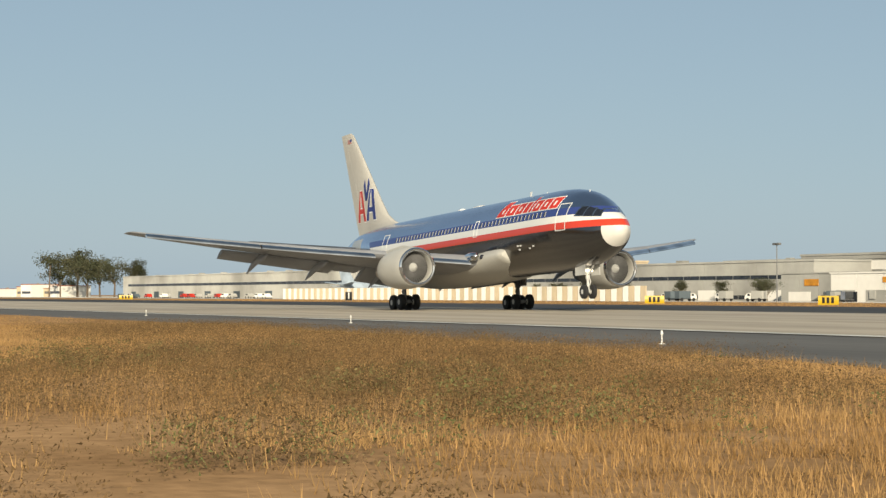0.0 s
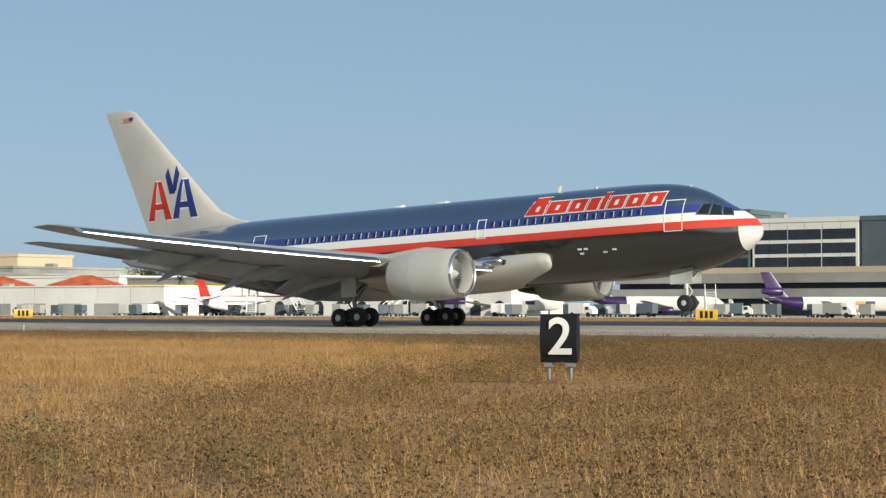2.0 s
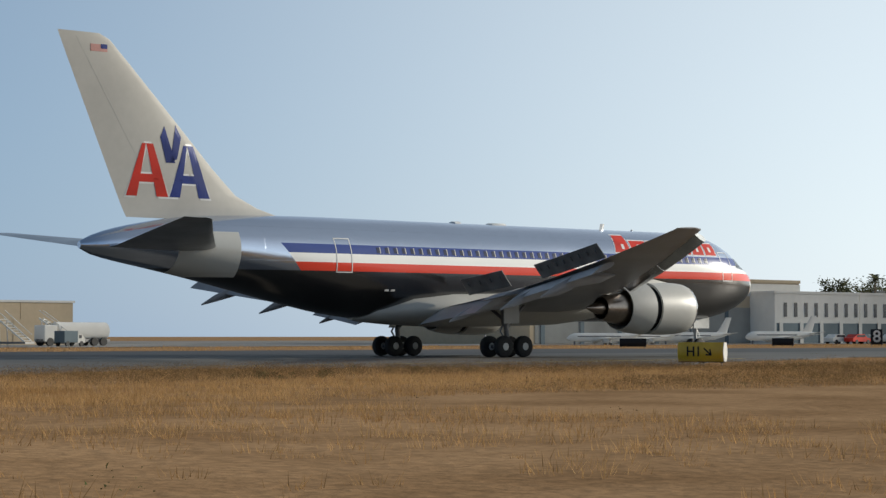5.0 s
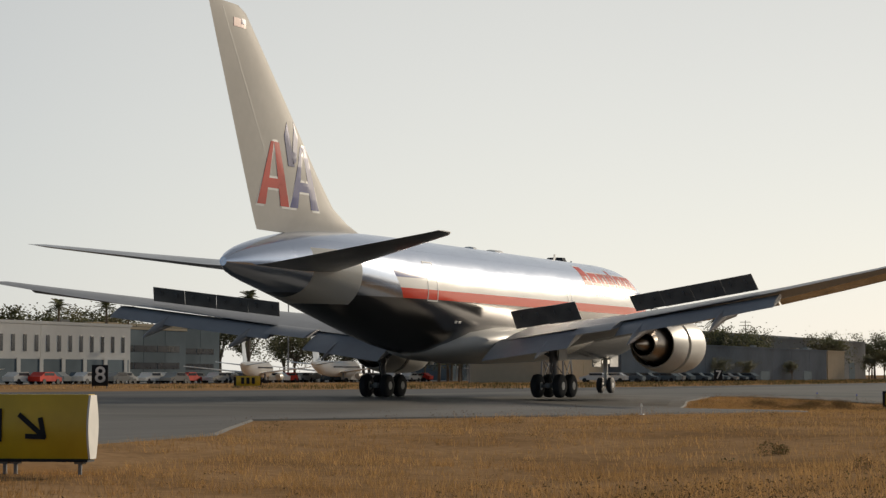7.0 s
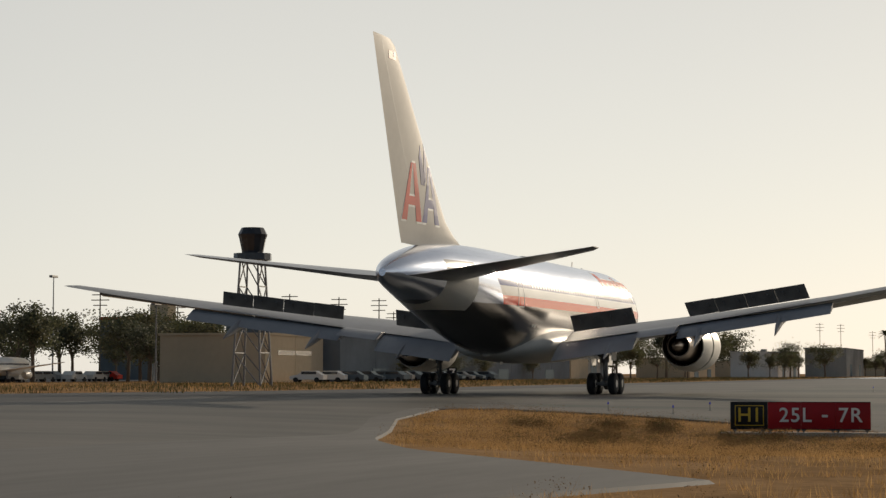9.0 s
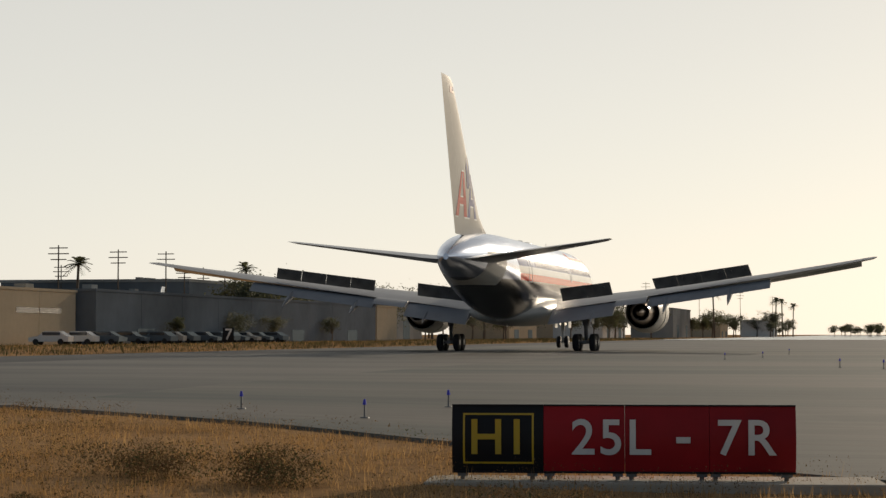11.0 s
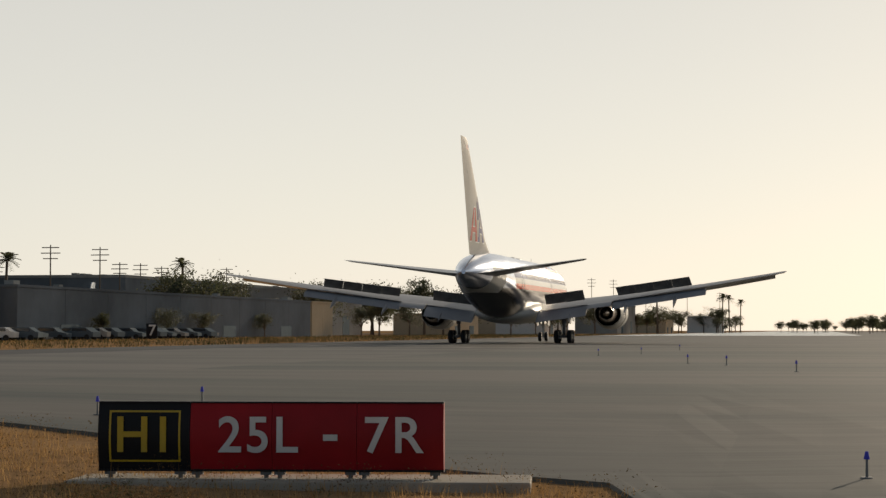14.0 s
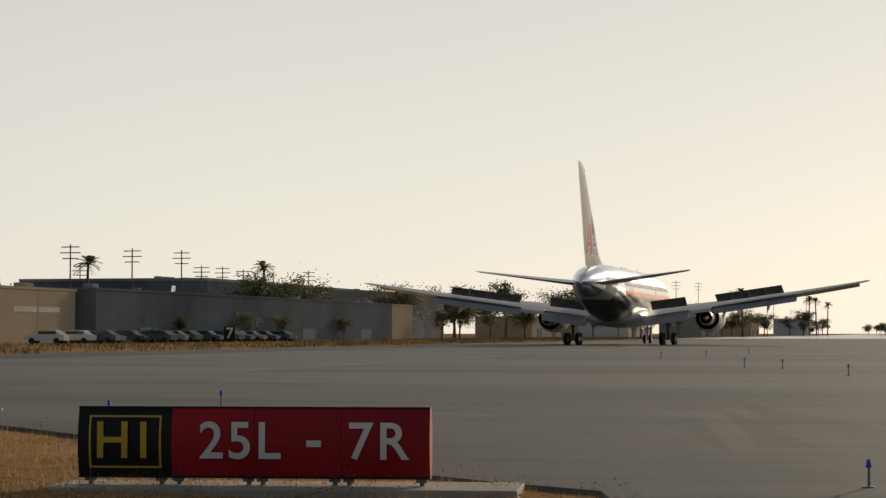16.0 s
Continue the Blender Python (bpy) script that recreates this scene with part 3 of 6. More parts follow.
# added glossy sheet over the far runway, mirrors the sky as a mirage
far_sheen = sheet("mirage_sheet", spread((640, 2390, 125)), lambda x: lerp_rows(-34.0, 18.6, 2), SHEEN, 0.06, "glossy sheet added over the far runway as a mirage", "runway")

TX_Y = (-160, -60, -31, -26, -24.5, -19, -14, -9)
TX_X = (256, 258, 261, 267, 273, 276, 279, 281)


def taxi_sheet():
    bm = bmesh.new()
    rows = []
    for y in spread((-160, -40, 8), (-40, -9, 1.2)):
        x0 = float(np.interp(y, TX_Y, TX_X))
        rows.append([bm.verts.new((x, y, terrain(x, y) + (0.034 if x > x0 - 0.1 else -0.2))) for x in [x0 - 0.35] + [x0 + (390 - x0) * (k / 30) ** 1.5 for k in range(31)]])
    for a, b in zip(rows, rows[1:]):
        for k in range(31):
            bm.faces.new((a[k], a[k + 1], b[k + 1], b[k]))
    return tagged(part("taxiway", bm, TAXI), "grey asphalt exit taxiway with dark seal stains", "taxiway", kind="structure")


taxiway = taxi_sheet()
apron = sheet("apron", spread((-1200, 900, 100)), lambda x: lerp_rows(96, 330, 4), APRON, 0.03, "pale concrete cargo apron behind the runway", "apron")


def stripe(name, x0, x1, y0, y1, w, material, label, steps=24, lift=0.046):
    """A painted line laid on the pavement from one point to another."""
    bm = bmesh.new()
    dx, dy = x1 - x0, y1 - y0
    ln = math.hypot(dx, dy)
    nx, ny = -dy / ln * w / 2, dx / ln * w / 2
    rows = []
    for k in range(steps + 1):
        u = k / steps
        x, y = x0 + dx * u, y0 + dy * u
        rows.append([bm.verts.new((x + s * nx, y + s * ny, terrain(x + s * nx, y + s * ny) + lift)) for s in (-1, 1)])
    for a, b in zip(rows, rows[1:]):
        bm.faces.new((a[0], a[1], b[1], b[0]))
    return tagged(part(name, bm, material), label, "painted line", kind="structure")


stripe("runway_edge_line", -600, 108, -29.5, -29.5, 0.8, LINE, "worn white runway edge line")
stripe("taxi_line", 158, 204, -24, -18, 0.3, YELLOW, "faded yellow exit line on the shoulder", 40)

# ---------------------------------------------------------------- the airliner


def px(xn):
    """From metres behind the nose to the aircraft's own x (origin on the ground between the main wheels)."""
    return 24.3 - 1.02 * xn


BODY = [(0.0, 4.30, 4.20, 0.05), (0.12, 4.62, 3.90, 0.36), (0.45, 5.00, 3.55, 0.72), (1.0, 5.38, 3.15, 1.12), (1.7, 5.76, 2.80, 1.48), (2.5, 6.28, 2.52, 1.80),
        (3.3, 6.72, 2.32, 2.05), (4.4, 7.10, 2.13, 2.28), (6.0, 7.33, 2.00, 2.45), (8.0, 7.40, 1.95, 2.515), (12, 7.40, 1.95, 2.515), (18, 7.40, 1.95, 2.515),
        (24, 7.40, 1.95, 2.515), (29.5, 7.40, 1.98, 2.515), (32.5, 7.40, 2.25, 2.50), (35.5, 7.38, 2.80, 2.40), (38.5, 7.30, 3.45, 2.15), (41.5, 7.12, 4.10, 1.75),
        (44, 6.74, 4.58, 1.25), (45.8, 6.33, 4.92, 0.80), (46.8, 5.98, 5.18, 0.42), (47.24, 5.75, 5.40, 0.16)]
BX = np.array([b[0] for b in BODY])


def body_at(xn):
    out = []
    for col in (1, 2, 3):
        v = np.array([b[col] for b in BODY])
        i = int(np.clip(np.searchsorted(BX, xn) - 1, 0, len(BX) - 2))
        h = BX[i + 1] - BX[i]
        u = (xn - BX[i]) / h
        sl = np.diff(v) / np.diff(BX)
        m = [0 if k in (0, len(BX) - 1) and k else (sl[0] if k == 0 else (0.0 if sl[k - 1] * sl[k] <= 0 else 2 * sl[k - 1] * sl[k] / (sl[k - 1] + sl[k]))) for k in (i, i + 1)]
        out.append(float((2 * u**3 - 3 * u**2 + 1) * v[i] + (u**3 - 2 * u**2 + u) * h * m[0] + (-2 * u**3 + 3 * u**2) * v[i + 1] + (u**3 - u**2) * h * m[1]))
    return out


def skin_y(xn, z):
    top, bot, hw = body_at(xn)
    c, a = (top + bot) / 2, (top - bot) / 2
    return hw * math.sqrt(max(0.0, 1 - ((z - c) / a) ** 2))


def skin_patch(bm, outline, side, lift, nu=3, nv=3):
    """A thin plate that hugs the fuselage; outline: four (xn, z) corners in turn."""
    (a, b, c, d) = [np.array(p, float) for p in outline]
    grid = []
    for i in range(nu + 1):
        u = i / nu
        row = []
        for j in range(nv + 1):
            v = j / nv
            p = (a * (1 - u) + b * u) * (1 - v) + (d * (1 - u) + c * u) * v
            row.append((p[0], p[1]))
        grid.append(row)
    vs = [[bm.verts.new((px(x), side * (skin_y(x, z) + lift), z)) for x, z in row] for row in grid]
    for i in range(nu):
        for j in range(nv):
            bm.faces.new((vs[i][j], vs[i + 1][j], vs[i + 1][j + 1], vs[i][j + 1]))
    rim = [vs[i][0] for i in range(nu + 1)] + [vs[nu][j] for j in range(1, nv + 1)] + [vs[i][nv] for i in range(nu - 1, -1, -1)] + [vs[0][j] for j in range(nv - 1, 0, -1)]
    low = [bm.verts.new((v.co.x, v.co.y - side * (lift + 0.02), v.co.z)) for v in rim]
    for k in range(len(rim)):
        bm.faces.new((rim[k], rim[(k + 1) % len(rim)], low[(k + 1) % len(rim)], low[k]))
    return bm


airliner = thing("airliner", "polished silver twin-engine airliner with red, white and blue stripes", "airplane")


def fuselage():
    bm = bmesh.new()
    stations = sorted(set(list(np.linspace(0, 8, 26)) + list(np.linspace(8, 30, 12)) + list(np.linspace(30, 47.24, 28)) + [0.05, 0.12, 0.22]))
    rings = []
    for s in stations:
        top, bot, hw = body_at(s)
        c, a = (top + bot) / 2, (top - bot) / 2
        rings.append([(px(s), hw * math.sin(k * math.tau / 56), c + a * math.cos(k * math.tau / 56)) for k in range(56)])
    rings_loft(bm, rings)
    return part("fuselage", bm, SKIN, airliner, "polished bare metal fuselage, belly darkened as shade, with a red, white and blue cheat line", True)


fus = fuselage()


def ring_plate(bm, x0, x1, z0, z1, side, w, lift):
    for o in (((x0, z0), (x1, z0), (x1, z0 + w), (x0, z0 + w)), ((x0, z1 - w), (x1, z1 - w), (x1, z1), (x0, z1)),
              ((x0, z0), (x0 + w, z0), (x0 + w, z1), (x0, z1)), ((x1 - w, z0), (x1, z0), (x1, z1), (x1 - w, z1))):
        skin_patch(bm, o, side, lift, 2, 6)


for side in (-1, 1):
    # cabin windows
    for k in range(46):
        xn = 6.3 + 0.565 * k
        if 16.2 < xn < 17.2 or (xn > 31.6):
            continue
        bm = skin_patch(bmesh.new(), ((xn - 0.10, 5.50), (xn + 0.10, 5.50), (xn + 0.10, 5.78), (xn - 0.10, 5.78)), side, 0.012, 1, 2)
        w = part("cabin_window", bm, CABIN, fus)
        bm = skin_patch(bmesh.new(), ((xn - 0.15, 5.47), (xn - 0.10, 5.47), (xn - 0.10, 5.81), (xn - 0.15, 5.81)), side, 0.016, 1, 2)
        part("window_surround", bm, GREY, fus)
    for x0, x1, z0, z1 in ((3.75, 4.8, 4.42, 6.22), (16.35, 16.95, 4.85, 6.0), (32.9, 33.9, 4.42, 6.22)):
        bm = bmesh.new()
        ring_plate(bm, x0, x1, z0, z1, side, 0.05, 0.012)
        part("door_outline", bm, WHITE, fus, "thin white door outline")
    # flight deck panes
    part("cockpit_surround", skin_patch(bmesh.new(), ((1.20, 5.12), (3.10, 5.26), (2.86, 5.95), (1.50, 5.68)), side, 0.006, 5, 4), BRIGHT, fus, "bare metal cockpit window surround")
    for o in (((1.30, 5.22), (1.72, 5.20), (1.86, 5.66), (1.52, 5.58)), ((1.80, 5.20), (2.36, 5.24), (2.36, 5.86), (1.96, 5.70)), ((2.44, 5.26), (3.0, 5.34), (2.78, 5.86), (2.44, 5.88))):
        part("cockpit_pane", skin_patch(bmesh.new(), o, side, 0.014, 3, 3), GLASS, fus, "dark cockpit window")
    # the airline title, as plain slanted blocks in its colours with white edges
    x = 13.75
    for k, (width, high) in enumerate(((1.22, 7.02), (1.30, 6.72), (1.02, 6.72), (0.66, 6.72), (0.34, 6.98), (0.96, 6.72), (1.0, 6.72), (1.0, 6.72))):
        x1, low, lean, e = x - width, 5.99, 0.45 if k == 0 else 0.12, 0.055
        part("title_block_edge", skin_patch(bmesh.new(), ((x + e, low - e), (x1 - e, low - e), (x1 - e - 0.12, high + e), (x + e - lean, high + e)), side, 0.006, 3, 4), WHITE, fus)
        part("title_block", skin_patch(bmesh.new(), ((x, low), (x1, low), (x1 - 0.12, high), (x - lean, high)), side, 0.012, 3, 4), RED, fus, "red block of the airline title")
        if width > 0.9:
            xm = (x + x1) / 2 - (0.14 if k == 0 else 0.02)
            part("title_slot", skin_patch(bmesh.new(), ((xm + 0.11, low + 0.2), (xm - 0.11, low + 0.2), (xm - 0.16, low + 0.5), (xm + 0.05, low + 0.5)), side, 0.017, 1, 3), WHITE, fus)
        x = x1 - 0.17
    # service marks on the belly side
    for xn, z in ((9.6, 3.75), (10.0, 3.75), (9.9, 3.5), (7.8, 3.62), (8.4, 3.5), (30.4, 3.5), (30.0, 3.5)):
        part("service_mark", skin_patch(bmesh.new(), ((xn, z), (xn + 0.26, z), (xn + 0.26, z + 0.1), (xn, z + 0.1)), side, 0.01, 1, 1), WHITE, fus)

# fin with its marks
bm = bmesh.new()
fin_rows = [(7.0, 34.6, 44.7, 0.30), (7.28, 35.6, 44.85, 0.75), (7.7, 37.1, 45.05, 0.95), (8.3, 38.4, 45.3, 0.9), (9.6, 39.8, 45.85, 0.8), (12, 42.1, 46.85, 0.62), (14.5, 44.55, 47.9, 0.44), (15.6, 45.65, 48.35, 0.34), (15.85, 46.2, 48.45, 0.16)]
rings = []
for z, le, te, th in fin_rows:
    ch = 1.02 * (te - le)
    rings.append([(px(le) - u * ch, w * th, z) for u, w in FOIL])
rings_loft(bm, rings)
fin = part("fin", bm, FIN, airliner, "pale grey tail fin with red and blue marks", True)


def fin_half(z, xn):
    le = float(np.interp(z, [r[0] for r in fin_rows], [r[1] for r in fin_rows]))
    te = float(np.interp(z, [r[0] for r in fin_rows], [r[2] for r in fin_rows]))
    th = float(np.interp(z, [r[0] for r in fin_rows], [r[3] for r in fin_rows]))
    u = min(1, max(0, (xn - le) / (te - le)))
    us = [1.0, 0.8, 0.55, 0.3, 0.12, 0.03, 0.0][::-1]
    up = [0.0, 0.26, 0.47, 0.5, 0.38, 0.2, 0.0][::-1]
    dn = [0.0, 0.14, 0.30, 0.36, 0.30, 0.18, 0.0][::-1]
    return th * float(np.interp(u, us, up)), th * float(np.interp(u, us, dn))


def fin_plate(name, outline, material, lift, label=""):
    for side in (-1, 1):
        bm = bmesh.new()
        (a, b, c, d) = [np.array(p, float) for p in outline]
        grid = []
        for i in range(4):
            row = []
            for j in range(7):
                u, v = i / 3, j / 6
                p = (a * (1 - u) + b * u) * (1 - v) + (d * (1 - u) + c * u) * v
                hp, hm = fin_half(p[1], p[0])
                row.append(bm.verts.new((px(p[0]), side * ((hp if side > 0 else hm) + lift), p[1])))
            grid.append(row)
        for i in range(3):
            for j in range(6):
                bm.faces.new((grid[i][j], grid[i + 1][j], grid[i + 1][j + 1], grid[i][j + 1]))
        r = bmesh.ops.extrude_face_region(bm, geom=bm.faces[:])
        bmesh.ops.translate(bm, verts=[v for v in r["geom"] if isinstance(v, bmesh.types.BMVert)], vec=(0, -side * (lift + 0.02), 0))
        part(name, bm, material, fin, label)


# two tapered marks side by side, red and blue, with a split blue arrow above
def fin_stroke(outline, paint, lab):
    cx, cz = sum(p[0] for p in outline) / 4, sum(p[1] for p in outline) / 4
    fin_plate("tail_mark_edge", [(x + (0.11 if x > cx else -0.11), z + (0.09 if z > cz else -0.09)) for x, z in outline], WHITE, 0.006)
    fin_plate("tail_mark", outline, paint, 0.012, lab)


for x0, red in ((44.75, True), (42.42, False)):
    paint, lab = (RED, "red tail mark") if red else (BLUE, "blue tail mark")
    fin_stroke(((x0, 8.05), (x0 - 0.58, 8.05), (x0 - 1.0, 10.65), (x0 - 0.8, 10.65)), paint, lab)
    fin_stroke(((x0 - 1.64, 8.05), (x0 - 2.26, 8.05), (x0 - 1.40, 10.65), (x0 - 1.02, 10.65)), paint, lab)
    fin_stroke(((x0 - 0.55, 8.75), (x0 - 1.75, 8.75), (x0 - 1.65, 9.15), (x0 - 0.62, 9.15)), paint, lab)
for o in (((42.62, 9.75), (42.12, 9.75), (42.72, 11.55), (42.95, 11.0)), ((42.42, 9.75), (42.02, 9.95), (41.75, 11.05), (42.05, 11.65))):
    fin_plate("tail_arrow", o, BLUE, 0.016, "blue split arrow on the fin")
fin_plate("rudder_seam", ((43.06, 7.95), (42.99, 7.95), (47.45, 15.6), (47.5, 15.6)), GREY, 0.004, "fine rudder hinge line")
fin_plate("flag_mark", ((46.75, 14.95), (45.85, 14.95), (45.85, 15.3), (46.75, 15.3)), FLAG, 0.012, "small faded flag")
fin_plate("flag_mark", ((46.2, 15.1), (45.85, 15.1), (45.85, 15.32), (46.2, 15.32)), BLUE, 0.02)

WING = [(0.0, 14.4, 26.9, 2.95, 1.5), (2.5, 15.3, 26.8, 3.08, 1.45), (5.0, 17.0, 26.7, 3.38, 1.2), (8.2, 19.2, 26.9, 3.75, 0.95), (12, 21.8, 27.9, 4.22, 0.75), (17, 25.1, 29.35, 4.88, 0.5), (21.5, 28.15, 30.75, 5.55, 0.32), (23.6, 29.6, 31.35, 5.9, 0.2), (23.85, 30.2, 31.4, 5.95, 0.06)]


def wing_at(y):
    return [float(np.interp(y, [w[0] for w in WING], [w[k] for w in WING])) for k in (1, 2, 3, 4)]


SPOILERS, SLEEVES = [], []
for side in (-1, 1):
    bm = bmesh.new()
    wing_piece(bm, [((px(le), side * y, z), 1.02 * (te - le), th, 2.0) for y, le, te, z, th in WING])
    wing = part("wing", bm, WINGPAINT, airliner, "swept grey wing", True)
    # drooped slats ahead of the leading edge
    for y0, y1 in ((3.4, 6.9), (9.0, 15.8), (15.9, 22.9)):
        bm = bmesh.new()
        sec = []
        for y in (y0, (y0 + y1) / 2, y1):
            le, te, z, th = wing_at(y)
            sec.append(((px(le) + 0.55, side * y, z - 0.34), 0.95, 0.26, -24))
        wing_piece(bm, sec)
        part("slat", bm, BRIGHT, wing, "bright metal leading edge slat", True)
    # lowered flaps
    for y0, y1, ch, ang in ((2.75, 7.0, 3.1, 21), (9.2, 17.2, 2.3, 21)):
        bm = bmesh.new()
        sec = []
        for y in (y0, (y0 + y1) / 2, y1):
            le, te, z, th = wing_at(y)
            sec.append(((px(te) + 0.75, side * y, z - 0.30), ch * (1 - 0.018 * y), 0.34, ang))
        wing_piece(bm, sec)
        part("flap", bm, WINGPAINT, wing, "lowered grey trailing edge flap", True)
    bm = bmesh.new()
    sec = [((px(wing_at(y)[1]) + 0.4, side * y, wing_at(y)[2] - 0.3), 1.9, 0.3, 12) for y in (7.05, 9.15)]
    wing_piece(bm, sec)
    part("aileron", bm, WINGPAINT, wing, "", True)
    # flap track fairings
    for y in (5.6, 10.4, 14.6):
        le, te, z, th = wing_at(y)
        bm = bmesh.new()
        rings_loft(bm, [[(px(te) + a, side * y + r * 0.55 * math.cos(k * math.tau / 10), z - 0.62 + dz + r * math.sin(k * math.tau / 10)) for k in range(10)] for a, r, dz in ((2.6, 0.05, 0.2), (1.6, 0.26, 0.05), (0, 0.32, -0.1), (-1.4, 0.22, -0.55), (-2.4, 0.04, -0.95))])
        part("flap_track_fairing", bm, WINGPAINT, wing, "", True)
    # spoilers, each hinged on the wing
    for y0, y1, ch, n in ((3.3, 6.7, 1.0, 2), (9.6, 16.0, 0.84, 4)):
        for k in range(n):
            a, b = y0 + (y1 - y0) * k / n, y0 + (y1 - y0) * (k + 1) / n - 0.06
            ym = (a + b) / 2
            le, te, z, th = wing_at(ym)
            le2, te2, z2, th2 = wing_at(b)
            le1, te1, z1, th1 = wing_at(a)
            yaw = side * math.degrees(math.atan2(px(te1) - px(te2), b - a))
            bm = bmesh.new()
            ln = (b - a) / 2 / math.cos(radians(yaw)) + 0.01
            box(bm, -ch, 0, -ln - 0.02, ln + 0.02, -0.02, 0.03, bevel=0.012)
            for s in (-0.5, 0.5):
                box(bm, -ch * 0.75, -ch * 0.5, s * ln - 0.05, s * ln + 0.05, -0.1, -0.02)
            sp = part("spoiler", bm, SPOIL, wing, "raised grey wing spoiler, darkened as if in shade")
            SPOILERS.append((sp, (px(te) + 1.05, side * ym, z + 0.17), yaw, side * 7.4))
    # tailplane
    bm = bmesh.new()
    wing_piece(bm, [((px(le), side * y, z), 1.02 * (te - le), th, 0.0) for y, le, te, z, th in ((0.4, 39.8, 46.0, 5.45, 0.6), (1.6, 40.6, 46.1, 5.55, 0.55), (5.5, 43.3, 46.75, 6.02, 0.32), (9.0, 45.65, 47.25, 6.45, 0.16), (9.31, 46.15, 47.3, 6.5, 0.05))])
    part("tailplane", bm, TAILMETAL, airliner, "dull bare metal tailplane", True)
    # engine
    ex, ey, ez = px(14.35), side * 7.9, 2.62
    bm = bmesh.new()
    lathe(bm, [(-1.15, 1.13), (-0.6, 1.10), (-0.2, 1.10), (-0.05, 1.15), (0.0, 1.22), (-0.06, 1.29), (-0.25, 1.36), (-0.8, 1.42), (-1.7, 1.45), (-2.9, 1.42), (-2.9, 1.30)], (ex, ey, ez), 44)
    nac = part("fan_cowl", bm, GREY, airliner, "pale grey engine cowl", True)
    bm = bmesh.new()
    lathe(bm, [(0.012, 1.22), (-0.03, 1.155), (-0.14, 1.12), (-0.14, 1.11)], (ex, ey, ez), 44)
    lathe(bm, [(0.012, 1.22), (-0.05, 1.30), (-0.16, 1.34), (-0.17, 1.33)], (ex, ey, ez), 44)
    part("inlet_lip", bm, BRIGHT, nac, "polished inlet lip", True)
    bm = bmesh.new()
    lathe(bm, [(-2.85, 1.24), (-2.91, 1.415), (-3.5, 1.37), (-4.2, 1.25), (-4.55, 1.17), (-4.55, 1.12), (-3.5, 1.15)], (0, 0, 0), 44)
    sl = part("reverser_sleeve", bm, GREY, nac, "pale grey sliding reverser sleeve", True)
    SLEEVES.append((sl, (ex, ey, ez)))
    bm = bmesh.new()
    lathe(bm, [(-1.0, 1.12), (-2.4, 1.20), (-3.6, 1.18), (-4.0, 1.05)], (ex, ey, ez), 36)
    part("reverser_cascade", bm, CAVITY_SHADE, nac, "reverser opening painted black as shade", True)
    bm = bmesh.new()
    lathe(bm, [(-3.7, 1.0), (-4.8, 0.93), (-5.7, 0.76), (-6.3, 0.62), (-6.3, 0.56), (-5.8, 0.6)], (ex, ey, ez), 36)
    part("core_cowl", bm, STEEL, nac, "heat-stained metal core cowl", True)
    bm = bmesh.new()
    lathe(bm, [(-5.7, 0.42), (-6.3, 0.40), (-7.0, 0.2), (-7.4, 0.03)], (ex, ey, ez), 24, True)
    part("exhaust_plug", bm, STEEL, nac, "dark exhaust cone", True)
    bm = bmesh.new()
    lathe(bm, [(-1.1, 1.125), (-1.1, 0.2)], (ex, ey, ez), 36)
    part("fan_backing", bm, CAVITY_SHADE, nac)
    bm = bmesh.new()
    for k in range(38):
        a = k * math.tau / 38
        m = Matrix.Translation((ex - 0.95, ey, ez)) @ Matrix.Rotation(a, 4, "X") @ Matrix.Rotation(radians(35), 4, "Z")
        box(bm, -0.16, 0.16, -0.015, 0.015, 0.3, 1.08, m)
    part("fan", bm, DARKMETAL, nac, "ring of dark fan blades")
    bm = bmesh.new()
    lathe(bm, [(-0.35, 0.02), (-0.5, 0.15), (-0.8, 0.3), (-1.0, 0.36)], (ex, ey, ez), 20, True)
    part("spinner", bm, PALE, nac, "pale fan spinner", True)
    bm = bmesh.new()
    rings_loft(bm, [[(ex + a, ey - w, ez + zlo), (ex + a, ey + w, ez + zlo), (ex + a, ey + w, ez + zhi), (ex + a, ey - w, ez + zhi)] for a, w, zlo, zhi in ((-1.2, 0.05, 1.35, 1.44), (-2.4, 0.2, 1.0, 1.6), (-5.4, 0.24, 0.7, 1.35), (-7.4, 0.2, 0.75, 1.1), (-9.0, 0.05, 0.85, 1.0))])
    part("engine_pylon", bm, GREY, nac, "", True)
    # main gear
    mx, my = -0.54, side * 4.65
    bm = bmesh.new()
    rod(bm, (mx + 0.1, my, 0.6), (mx - 0.05, my, 1.9), 0.14, 0.14)
    rod(bm, (mx - 0.05, my, 1.7), (mx - 0.2, my, 3.2), 0.22, 0.22)
    rod(bm, (mx, my, 1.9), (mx - 0.1, my - side * 1.8, 3.0), 0.09)
    rod(bm, (mx, my, 1.5), (mx + 1.4, my, 2.9), 0.08)
    rod(bm, (mx - 0.1, my, 0.95), (mx - 0.42, my, 1.4), 0.05)
    rod(bm, (mx - 0.42, my, 1.4), (mx - 0.15, my, 1.85), 0.05)
    leg = part("main_gear_leg", bm, DARKMETAL, airliner, "dark main landing gear leg", True)
    bm = bmesh.new()
    box(bm, mx - 0.85, mx + 0.85, my - 0.13, my + 0.13, 0.46, 0.72, bevel=0.05)
    for dx in (-0.71, 0.71):
        rod(bm, (mx + dx, my - 0.6, 0.57), (mx + dx, my + 0.6, 0.57), 0.09)
    part("bogie_beam", bm, DARKMETAL, leg, "", True)
    bm = bmesh.new()
